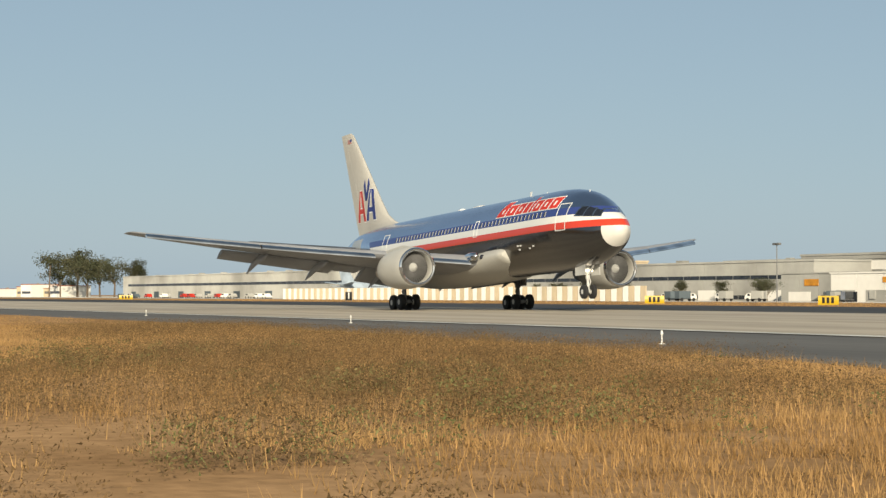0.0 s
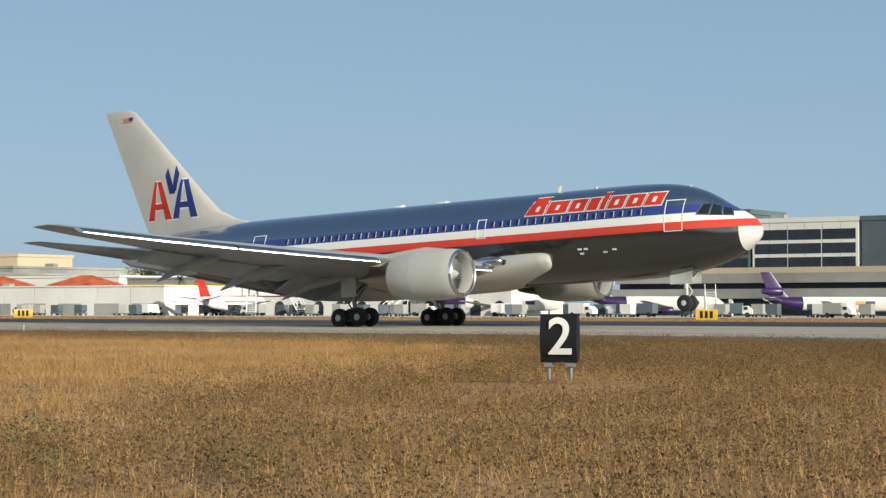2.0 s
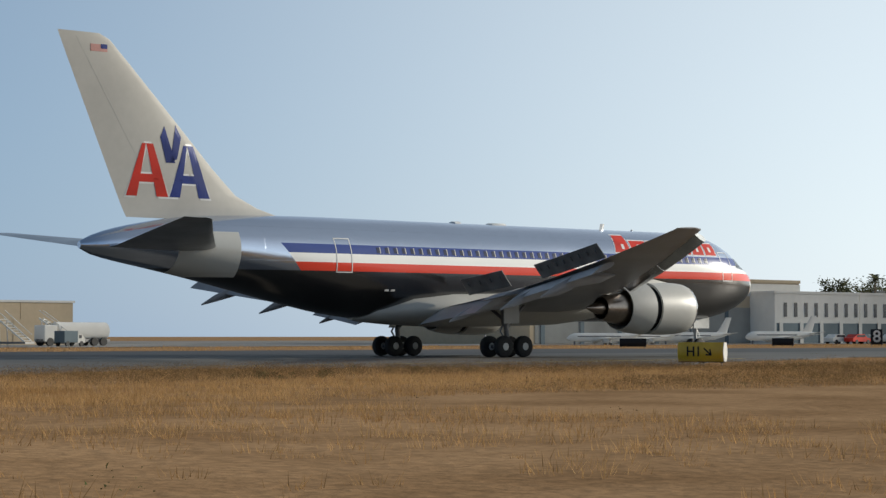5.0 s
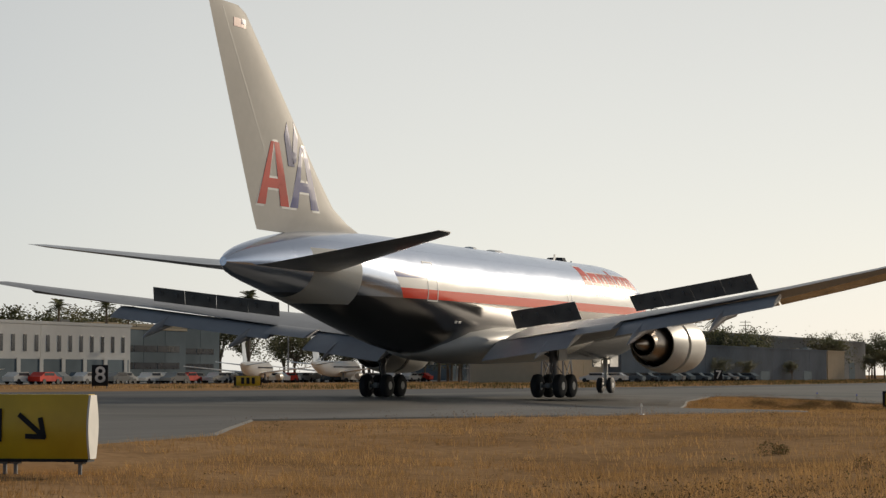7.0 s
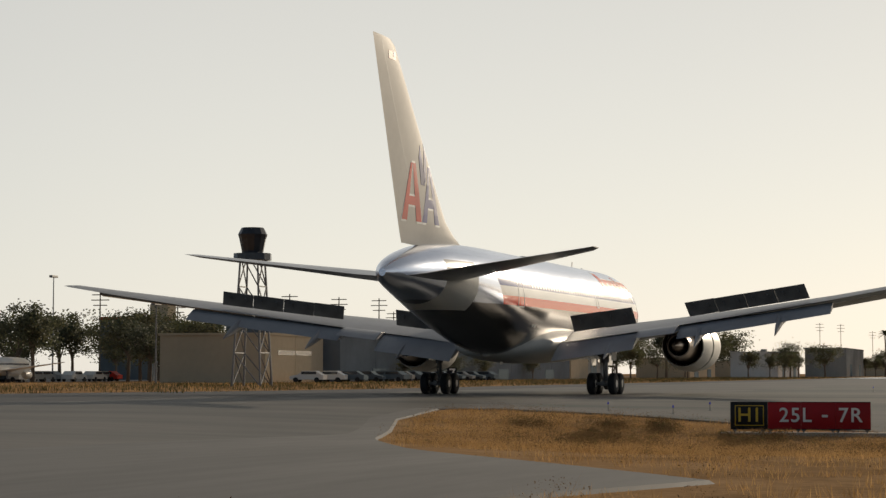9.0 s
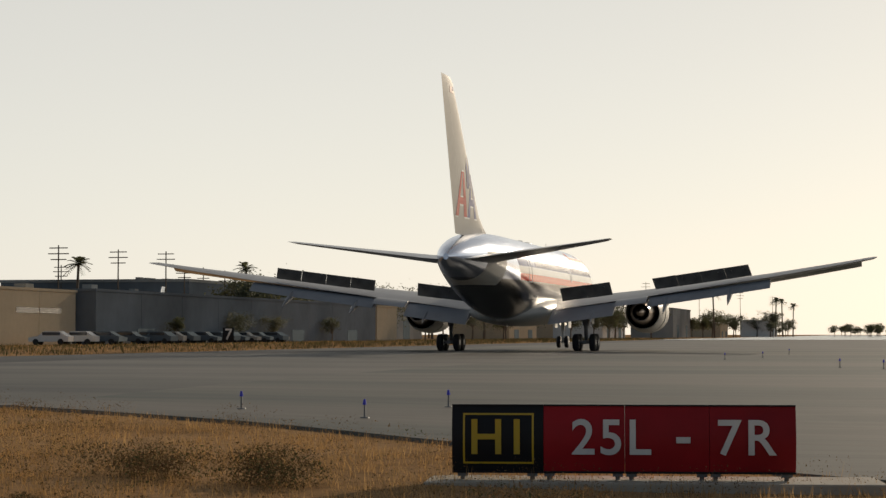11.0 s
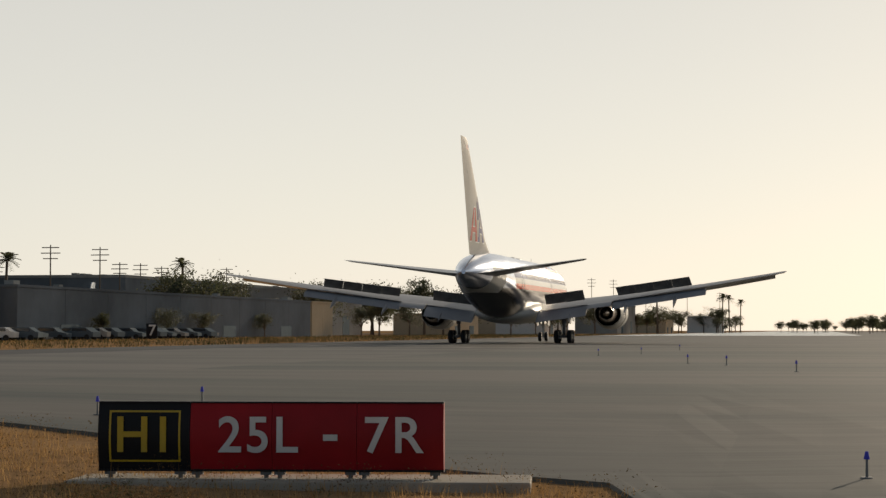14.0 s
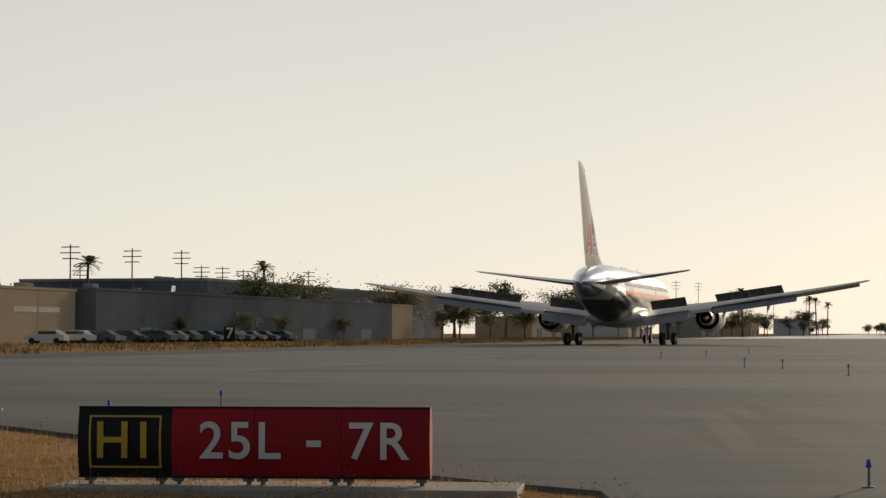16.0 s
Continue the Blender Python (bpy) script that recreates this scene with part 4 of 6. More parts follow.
    box(bm, mx - 0.6, mx + 0.5, my + side * 0.45, my + side * 0.5, 1.8, 3.0, bevel=0.02)
    part("gear_door", bm, GREY, leg, "grey main gear door")
    for dx in (-0.71, 0.71):
        for dy in (-0.57, 0.57):
            bm = bmesh.new()
            n = 30
            prof = [(-0.2, 0.28), (-0.21, 0.45), (-0.15, 0.555), (-0.05, 0.575), (0.05, 0.575), (0.15, 0.555), (0.21, 0.45), (0.2, 0.28)]
            rings_loft(bm, [[(mx + dx + r * math.cos(k * math.tau / n), my + dy + w, 0.575 + r * math.sin(k * math.tau / n)) for k in range(n)] for w, r in prof])
            tyre = part("tyre", bm, TYRE, leg, "black main wheel tyre", True)
            bm = bmesh.new()
            rings_loft(bm, [[(mx + dx + r * math.cos(k * math.tau / 20), my + dy + w, 0.575 + r * math.sin(k * math.tau / 20)) for k in range(20)] for w, r in ((-0.215, 0.1), (-0.19, 0.27), (0.19, 0.27), (0.215, 0.1))])
            part("wheel_hub", bm, PALE, tyre, "pale wheel hub", True)

# belly fairing
bm = bmesh.new()
rings = []
for xn, hw, zt, zb in ((12.15, 2.35, 3.72, 3.0), (12.2, 2.58, 3.95, 2.8), (12.4, 2.7, 4.1, 2.62), (12.8, 2.76, 4.2, 2.48), (13.9, 2.78, 4.28, 2.2), (15.2, 2.85, 4.25, 1.95), (17, 2.88, 4.12, 1.76), (22, 2.95, 3.9, 1.65), (26, 2.85, 3.8, 1.65), (28.5, 2.5, 3.5, 1.75), (30.5, 1.4, 2.9, 1.9), (31.2, 0.3, 2.4, 2.0)):
    rings.append([(px(xn), hw * math.sin(k * math.tau / 32), (zt + zb) / 2 + (zt - zb) / 2 * math.cos(k * math.tau / 32)) for k in range(32)])
rings_loft(bm, rings)
part("belly_fairing", bm, GREY, airliner, "smooth grey wing root fairing", True)
# landing lights in the wing roots
for side in (-1, 1):
    bm = bmesh.new()
    lathe(bm, [(0.1, 0.02), (0.06, 0.14), (-0.1, 0.18)], (px(14.9), side * 2.75, 3.35), 16, True)
    part("landing_light", bm, GLASS, airliner, "dark glazed landing light", True)
    bm = bmesh.new()
    lathe(bm, [(0.55, 0.02), (0.5, 0.14), (0.35, 0.24), (0.0, 0.30), (-0.6, 0.30), (-1.2, 0.2)], (px(15.3), side * 3.25, 3.42), 18, True)
    part("slat_end_fairing", bm, BRIGHT, airliner, "polished metal fairing at the wing root", True)

# nose gear
nx = 19.45
bm = bmesh.new()
rod(bm, (nx, 0, 0.5), (nx - 0.05, 0, 2.7), 0.1)
rod(bm, (nx - 0.02, 0, 1.3), (nx - 0.06, 0, 2.6), 0.15)
rod(bm, (nx, -0.42, 0.47), (nx, 0.42, 0.47), 0.06)
rod(bm, (nx, 0, 1.5), (nx + 1.2, 0, 2.5), 0.06)
rod(bm, (nx + 0.1, 0, 0.8), (nx + 0.35, 0, 1.1), 0.04)
rod(bm, (nx + 0.35, 0, 1.1), (nx + 0.1, 0, 1.5), 0.04)
nleg = part("nose_gear_leg", bm, PALE, airliner, "pale nose landing gear leg", True)
for s in (-1, 1):
    bm = bmesh.new()
    box(bm, nx - 0.75, nx + 0.65, s * 0.52, s * 0.56, 1.55, 2.45, bevel=0.015)
    part("nose_gear_door", bm, PALE, nleg, "white nose gear door")
    bm = bmesh.new()
    rings_loft(bm, [[(nx + r * math.cos(k * math.tau / 28), s * 0.31 + w, 0.475 + r * math.sin(k * math.tau / 28)) for k in range(28)] for w, r in ((-0.15, 0.22), (-0.16, 0.36), (-0.1, 0.46), (0.1, 0.46), (0.16, 0.36), (0.15, 0.22))])
    tyre = part("nose_tyre", bm, TYRE, nleg, "black nose wheel tyre", True)
    bm = bmesh.new()
    rings_loft(bm, [[(nx + r * math.cos(k * math.tau / 16), s * 0.31 + w, 0.475 + r * math.sin(k * math.tau / 16)) for k in range(16)] for w, r in ((-0.165, 0.08), (-0.14, 0.21), (0.14, 0.21), (0.165, 0.08))])
    part("nose_hub", bm, PALE, tyre, "pale wheel hub", True)
    bm = bmesh.new()
    lathe(bm, [(0.16, 0.02), (0.15, 0.1), (0.0, 0.11), (-0.08, 0.04)], (nx + 0.1, s * 0.16, 1.85), 14, True)
    part("taxi_lamp", bm, glow("lit_taxi_lamp", (1.0, 0.93, 0.8), 1.2) if s < 0 else bpy.data.materials["lit_taxi_lamp"], nleg, "lit taxi lamp", True)
# aerials and roof bumps
for xn, h, ln, w in ((12.6, 0.38, 0.35, 0.03), (10.2, 0.12, 0.2, 0.05), (4.2, 0.08, 0.2, 0.05)):
    bm = bmesh.new()
    z = body_at(xn)[0] - 0.02
    rings_loft(bm, [[(px(xn) - a * ln - lean, b * w, z + zz) for a, b in ((0, 0), (0.5, 1), (1, 0), (0.5, -1))] for zz, lean in ((0, 0), (h, -0.12))])
    part("roof_aerial", bm, WHITE, airliner, "small white roof aerial")
for xn, ln in ((21.0, 1.3), (24.0, 0.5)):
    bm = bmesh.new()
    rings_loft(bm, [[(px(xn) + a * ln, w * 0.35 * math.cos(k * math.tau / 12), 7.38 + h * math.sin(k * math.tau / 12)) for k in range(12)] for a, w, h in ((-0.6, 0.1, 0.02), (-0.4, 0.9, 0.12), (0.4, 0.9, 0.14), (0.6, 0.1, 0.02))])
    part("roof_blister", bm, WHITE, airliner, "white roof blister", True)
bm = bmesh.new()
rings_loft(bm, [[(px(28) - a * 0.5 - ln, b * 0.03, 1.98 + zz) for a, b in ((0, 0), (0.5, 1), (1, 0), (0.5, -1))] for zz, ln in ((0, 0), (-0.38, 0.15))])
part("belly_aerial", bm, GREY, airliner)

# ---------------------------------------------------------------- signs and lights on the field


def barrel(bm, x0, x1, z0, z1, half, n=8, m=None):
    """A sign case whose front and back bulge a little."""
    rings = []
    for x in (x0, x1):
        front = [(x, -half * (0.55 + 0.45 * math.sin(math.pi * k / n)), z0 + (z1 - z0) * k / n) for k in range(n + 1)]
        back = [(x, -p[1], p[2]) for p in reversed(front)]
        rings.append(front + back)
    return rings_loft(bm, rings)


def sign_face(bm, x0, x1, z0, z1, half, za, zb, lift, n=8):
    """A plate on the bulged front between the heights za and zb."""
    rows = []
    for k in range(n + 1):
        z = za + (zb - za) * k / n
        y = -half * (0.55 + 0.45 * math.sin(math.pi * (z - z0) / (z1 - z0))) - lift
        rows.append([bm.verts.new((x0, y, z)), bm.verts.new((x1, y, z))])
    for a, b in zip(rows, rows[1:]):
        bm.faces.new((a[0], a[1], b[1], b[0]))
    r = bmesh.ops.extrude_face_region(bm, geom=bm.faces[:])
    bmesh.ops.translate(bm, verts=[v for v in r["geom"] if isinstance(v, bmesh.types.BMVert)], vec=(0, lift * 0.8, 0))
    return bm


def sign_legs(parent, xs, z1, material):
    for x in xs:
        bm = bmesh.new()
        rod(bm, (x, 0, 0), (x, 0, z1), 0.028)
        box(bm, x - 0.06, x + 0.06, -0.06, 0.06, z1 - 0.06, z1 + 0.02)
        part("sign_leg", bm, material, parent, "short metal sign leg")


def holding_sign():
    x, y = 272.2, -18.57
    s = thing("holding_position_sign", "black and red illuminated holding position sign on short metal legs", "airport sign", pose(x, y, -0.62, 0, 0, -82.5))
    z0, z1, half = 0.15, 0.92, 0.15
    for x0, x1, material, lab in ((0.0, 1.07, SIGN_BLACK, "black location panel"), (1.075, 2.02, SIGN_RED, "red runway panel"), (2.025, 3.0, SIGN_RED, "red runway panel"), (3.005, 4.0, SIGN_RED, "red runway panel")):
        p = part("panel", barrel(bmesh.new(), x0, x1, z0, z1, half), material, s, lab, True)
        part("top_rail", box(bmesh.new(), x0, x1, -0.1, 0.1, z1 - 0.005, z1 + 0.015), SIGN_BLACK, p)
        part("bottom_rail", box(bmesh.new(), x0, x1, -0.1, 0.1, z0 - 0.02, z0 + 0.005), SIGN_BLACK, p)
    for a, b, c, d, n in ((0.13, 0.96, 0.24, 0.262, 1), (0.13, 0.96, 0.81, 0.832, 1), (0.13, 0.152, 0.24, 0.83, 8), (0.938, 0.96, 0.24, 0.83, 8)):
        part("yellow_border", sign_face(bmesh.new(), a, b, z0, z1, half, c, d, 0.006, n), SIGN_YELLOW, s, "thin yellow border line")
    words("lettering", "H1", 0.58, pose(0.55, -half - 0.014, 0.535, 90), SIGN_YELLOW, s, label="yellow letters H1")
    words("lettering", "25L", 0.58, pose(1.86, -half - 0.014, 0.535, 90), SIGN_WHITE, s, spacing=1.12, label="white letters 25L")
    words("lettering", "-", 0.62, pose(2.70, -half - 0.014, 0.575, 90), SIGN_WHITE, s, label="white dash")
    words("lettering", "7R", 0.58, pose(3.42, -half - 0.014, 0.535, 90), SIGN_WHITE, s, spacing=1.15, label="white letters 7R")
    sign_legs(s, (0.12, 0.94, 1.14, 1.94, 2.1, 2.92, 3.08, 3.9), z0, POLE)
    pad = tagged(part("sign_pad", box(bmesh.new(), -0.3, 5.0, -0.55, 0.7, -0.12, 0.03, pose(x, y, -0.60, 0, 0, -82.5), 0.02), CONCRETE), "weathered concrete strip under the red sign", "concrete pad", kind="structure")


holding_sign()


def exit_sign():
    m = pose(194.2, -22.8, terrain(194.4, -23.8) - 0.02, 0, 0, -75.5)
    s = thing("exit_sign", "yellow taxiway exit sign with black letters and an arrow", "airport sign", m)
    z0, z1, half = 0.2, 1.06, 0.2
    part("panel", barrel(bmesh.new(), 0, 2.25, z0, z1, half), SIGN_YELLOW, s, "yellow sign panel", True)
    bm = barrel(bmesh.new(), 2.252, 2.28, z0 + 0.01, z1 - 0.01, half * 0.97)
    part("end_cap", bm, SIGN_WHITE, s, "pale end cap", True)
    bm = bmesh.new()
    box(bm, 0, 2.25, -0.13, 0.13, z0 - 0.03, z0 + 0.01)
    part("base_rail", bm, SIGN_BLACK, s)
    words("lettering", "H1", 0.62, pose(0.82, -half - 0.014, 0.63, 90), SIGN_BLACK, s, label="black letters H1")
    bm = bmesh.new()
    m2 = pose(1.52, -half - 0.012, 0.63, 0, 40, 0)
    box(bm, -0.26, 0.2, -0.004, 0.004, -0.033, 0.033, m2)
    for lean in (38, -38):
        box(bm, -0.26, 0.02, -0.004, 0.004, -0.033, 0.033, m2 @ pose(0.2, -0.001, 0, 0, lean, 0))
    part("arrow", bm, SIGN_BLACK, s, "black arrow pointing down to the side")
    sign_legs(s, (0.15, 1.05, 1.2, 2.1), z0, POLE)


exit_sign()


def distance_sign(x, y, digit, rz, size=1.0):
    s = thing("distance_sign", "black distance remaining sign with a pale numeral " + digit, "airport sign", pose(x, y, terrain(x, y), 0, 0, rz) @ Matrix.Scale(1, 4), "distance remaining signs")
    w, z0, z1, half = 0.86 * size, 0.24, 0.24 + 1.12 * size, 0.17 * min(1, size + 0.2)
    part("panel", barrel(bmesh.new(), -w / 2, w / 2, z0, z1, half), SIGN_BLACK, s, "black bulged panel", True)
    words("lettering", digit, 1.2 * size, pose(0.03, -half - 0.014, (z0 + z1) / 2, 90), SIGN_WHITE, s, label="pale numeral")
    sign_legs(s, (-w / 2 + 0.1, w / 2 - 0.1), z0, POLE)


distance_sign(116.55, -76.75, "2", 20, 0.58)
distance_sign(305, 51, "8", -58, 1.5)
distance_sign(470, 50, "7", -70, 1.5)
distance_sign(-158, 51, "1", 62, 1.2)


def far_sign(x, y, w, h, rz, material, label):
    s = thing("guidance_sign", label, "airport sign", pose(x, y, terrain(x, y) - 0.02, 0, 0, rz), "guidance signs across the runway")
    part("panel", barrel(bmesh.new(), -w / 2, w / 2, 0.15, 0.15 + h, 0.16), material, s, "", True)
    if material is SIGN_YELLOW:
        for k in range(3):
            bm = bmesh.new()
            box(bm, -w * 0.3 + k * w * 0.22, -w * 0.3 + k * w * 0.22 + w * 0.13, -0.185, -0.17, 0.32, h)
            part("mark_bar", bm, SIGN_BLACK, s)
    sign_legs(s, (-w / 2 + 0.15, w / 2 - 0.15), 0.15, POLE)


for x, y, w, rz in ((-294, 51, 3.0, 70), (-64, 52, 2.2, 60), (53, 52, 1.9, 30), (-480, 51, 3.2, 70), (-30, 52, 2.0, 50), (330, 52, 2.2, -60), (196, 52, 2.0, -20)):
    far_sign(x, y, w, 0.9, rz, SIGN_YELLOW, "yellow guidance sign standing in dry grass")
for x, y, w, rz in ((268, 52, 2.6, -45), (335, 55, 2.6, -60), (300, 60, 2.4, -60)):
    far_sign(x, y, w, 0.8, rz, SIGN_BLACK, "dark back of a guidance sign in dry grass")

BLUE_LENS = glow("blue_lamp_lens", (0.03, 0.04, 0.45), 0.08)
for k, (x, y, kind) in enumerate(((93.7, -38.6, 0), (60, -33, 0), (30, -33, 0), (-10, -33, 0), (225.5, -22, 0), 
                                  (280.7, -15.3, 1), (278.5, -20.4, 1), (281.9, -12.8, 1), (273.2, -27.3, 1), (284, -16, 1), (336, -17.2, 1), (342.2, -18.5, 1), (316.1, -22.4, 1), (313.4, -23.8, 1), (304.1, -26.1, 1), (360, -19, 1))):
    z = terrain(x, y) + 0.03
    s = thing("edge_light", "small blue taxiway edge light on a thin post" if kind else "small white runway edge light on a thin post", "edge light", pose(x, y, z), "pavement edge lights")
    bm = bmesh.new()
    rod(bm, (0, 0, 0), (0, 0, 0.22), 0.018, 0.014)
    rod(bm, (0, 0, 0), (0, 0, 0.02), 0.08, 0.07, 14)
    part("post", bm, POLE if kind else SIGN_WHITE, s)
    bm = bmesh.new()
    rod(bm, (0, 0, 0.22), (0, 0, 0.25), 0.035, 0.032, 12)
    rod(bm, (0, 0, 0.25), (0, 0, 0.31), 0.03, 0.018, 12)
    part("lens", bm, BLUE_LENS if kind else SIGN_WHITE, s, "blue lens" if kind else "clear lens")

# ---------------------------------------------------------------- buildings beyond the runway


def building(name, label, x0, x1, y, h, depth, wall, band=None, docks=0, dock_mat=None, roof=None, panel=8.0, dock_h=0.45, category="building", base=0.0):
    """A long hall facing the runway: panelled wall, parapet, window bands and doors."""
    w = x1 - x0
    b = thing(name, label, category, pose(x0, y, base))
    bm = bmesh.new()
    box(bm, 0, w, 0.12, depth, 0, h)
    part("wall", bm, wall, b)
    n = max(1, int(round(w / panel)))
    for k in range(n):
        bm = bmesh.new()
        box(bm, w * k / n + 0.05, w * (k + 1) / n - 0.05, 0.0, 0.12, 0.0, h - 0.02)
        part("wall_panel", bm, wall, b)
    bm = bmesh.new()
    box(bm, -0.2, w + 0.2, -0.12, depth + 0.2, h, h + 0.05 * h)
    part("roof", bm, roof or wall, b, "flat parapet roof")
    for z0, z1, inset in band or ():
        m = max(1, int(round(w * (1 - 2 * inset) / 6)))
        for k in range(m):
            a = w * inset + w * (1 - 2 * inset) * k / m
            bm = bmesh.new()
            box(bm, a + 0.12, a + w * (1 - 2 * inset) / m - 0.12, -0.05, 0.0, z0, z1)
            part("window", bm, BAND, b, "dark strip window")
    for k in range(docks):
        a = w * (k + 0.5) / docks
        bm = bmesh.new()
        ww = min(3.2, w / docks * 0.32)
        box(bm, a - ww, a + ww, -0.06, 0.0, 0.0, h * dock_h)
        for j in range(4):
            box(bm, a - ww, a + ww, -0.075, -0.06, h * dock_h * (j + 0.45) / 4, h * dock_h * (j + 0.55) / 4)
        part("dock_door", bm, dock_mat or WALL_GREY, b, "closed roll-up dock door")
    r = random.Random(int(abs(x0) * 7 + y))
    for k in range(max(1, int(w / 22))):
        a, s = r.uniform(1, w - 2), r.uniform(0.7, 1.6)
        bm = bmesh.new()
        box(bm, a, a + s * 1.6, depth * 0.3, depth * 0.3 + s, h * 1.05, h * 1.05 + s * 0.5, bevel=0.04)
        part("roof_unit", bm, WALL_GREY, b, "grey rooftop unit")
    return b


def plate(parent, name, x0, x1, z0, z1, material, label="", y=-0.09):
    bm = bmesh.new()
    box(bm, x0, x1, y, y + 0.08, z0, z1, bevel=0.015)
    return part(name, bm, material, parent, label)


def bars(parent, x0, x1, z0, z1, n, material, y=-0.15):
    for k in range(n):
        a = x0 + (x1 - x0) * k / n
        bm = bmesh.new()
        box(bm, a, a + (x1 - x0) / n * 0.72, y, y + 0.07, z0, z1, bevel=0.01)
        part("name_bar", bm, material, parent)


# far houses and trees' end
for k, x in enumerate((-960, -915, -880, -850, -815)):
    building("house", "low house with a red tiled roof far behind the airfield", x, x + 26, 150 + 5 * (k % 2), 4.2 + (k % 3), 14, WALL_BEIGE if k % 2 else WALL_WHITE, ((1.6, 2.8, 0.1),), 0, roof=ROOF_RED, category="house")
building("warehouse", "long pale grey warehouse with a dark window band", -599, -352, 130, 7.6, 40, WALL_GREY, ((4.2, 5.0, 0.03),), 8, WALL_DARK, panel=14, dock_h=0.3)
b = building("hangar", "tall beige hangar with a small dark sign", -411, -300, 146, 9.2, 40, WALL_BEIGE, None, 3, WALL_BEIGE, panel=22, dock_h=0.55)
plate(b, "name_board", 42, 50, 6.9, 7.6, BLUE)
building("warehouse", "long grey concrete warehouse with a dark window band", -268, -152, 134, 6.9, 36, WALL_GREY, ((3.9, 4.6, 0.02), (0.3, 1.0, 0.1)), 5, WALL_WHITE, panel=9, dock_h=0.28)
building("warehouse", "plain grey concrete block behind the cargo halls", -212, -160, 172, 9.0, 40, WALL_GREY, None, 0, panel=16)
b = building("warehouse", "grey cargo hall with an orange sign", -150, -128, 126, 4.6, 30, WALL_GREY, None, 2, WALL_WHITE, dock_h=0.35, panel=6)
plate(b, "sign_board", 7, 11, 2.6, 3.7, ORANGE, "orange sign board")
b = building("cargo_hall", "long white cargo hall with grey dock doors", -127, -72, 120, 4.4, 30, WALL_WHITE, None, 7, WALL_GREY, panel=7, dock_h=0.42)
plate(b, "sign_board", 13.5, 18.5, 3.0, 3.85, ORANGE, "yellow-orange sign board")
bars(b, 14.6, 17.4, 3.2, 3.65, 3, RED)
# dark plate on the wall stands in for the shaded inside of a door
plate(b, "dark_door", 3.2, 7.0, 0.0, 1.6, BAND, "dark plate painted as a shaded open dock door", y=-0.1)
b = building("cargo_office", "two-storey grey and white cargo office with a sign band", -200, -146, 146, 7.4, 30, WALL_GREY, ((3.9, 4.9, 0.04),), 0, panel=6)
plate(b, "sign_band", 26, 53, 5.5, 7.1, WALL_WHITE, "white sign band", y=-0.14)
bars(b, 28, 36, 6.0, 6.6, 8, RED, y=-0.22)
plate(b, "sign_mark", 38, 39.4, 5.9, 6.7, RED, y=-0.22)
for x in (-140, -118):
    b = thing("tiled_house", "small building with a red tiled hip roof", "building", pose(x, 150, 0), "red-roofed buildings")
    part("wall", box(bmesh.new(), -5, 5, -4, 4, 0, 5.1), WALL_BEIGE, b)
    bm = bmesh.new()
    rings_loft(bm, [[(-5.6, -4.6, 5.1), (5.6, -4.6, 5.1), (5.6, 4.6, 5.1), (-5.6, 4.6, 5.1)], [(-1.2, -0.1, 6.9), (1.2, -0.1, 6.9), (1.2, 0.1, 6.9), (-1.2, 0.1, 6.9)]])
    part("roof", bm, ROOF_RED, b, "red tiled hip roof")
building("office_block", "low white office block with a dark window band", -149, -114, 154, 6.6, 25, WALL_WHITE, ((3.6, 5.0, 0.02),), 0, panel=6)
building("office_tower", "beige stepped office tower with a glass corner", -197, -180, 192, 12.0, 16, WALL_BEIGE, ((2, 3, 0.05), (5, 6, 0.05), (8, 9, 0.05)), 0, panel=5)
building("office_tower", "beige stepped office tower with a glass corner", -180, -174, 194, 8.8, 14, WALL_BEIGE, ((5, 6, 0.05),), 0, panel=5)
b = building("parking_deck", "long parking deck with a yellow band", -138, -70, 156, 6.2, 30, WALL_GREY, ((2.2, 3.2, 0.0),), 0, panel=8)
plate(b, "yellow_band", 0.5, 60, 4.6, 5.4, SIGN_YELLOW, "yellow facade band")
for x0, x1, h in ((-76, -54, 2.9), (-54, -34, 5.4), (-34, -18, 4.2)):
    b = building("arcade_building", "white terminal building with dark arches and a red roof edge", x0, x1, 132, h, 14, WALL_WHITE, None, 0, roof=ROOF_RED if h < 4.5 else WALL_WHITE, panel=5)
    n = int((x1 - x0) / 3.6)
    for k in range(n):
        a = (x1 - x0) * (k + 0.5) / n
        bm = bmesh.new()
        pts = [(-0.85, 0.1), (0.85, 0.1)] + [(0.85 * math.cos(q * math.pi / 8), 1.35 + 0.85 * math.sin(q * math.pi / 8)) for q in range(9)]
        f = bm.faces.new([bm.verts.new((a + u, -0.03, z)) for u, z in pts])
        r = bmesh.ops.extrude_face_region(bm, geom=[f])
        bmesh.ops.translate(bm, verts=[v for v in r["geom"] if isinstance(v, bmesh.types.BMVert)], vec=(0, -0.06, 0))
        # dark plate on the solid wall stands in for shade inside the arch
        part("arch", bm, BAND, b, "dark arch painted as a shaded opening")
building("slab_office", "white office slab with dark window rows", -84, -62, 202, 10.6, 14, WALL_WHITE, tuple((2.0 + 1.9 * k, 3.1 + 1.9 * k, 0.03) for k in range(4)), 0, panel=8)


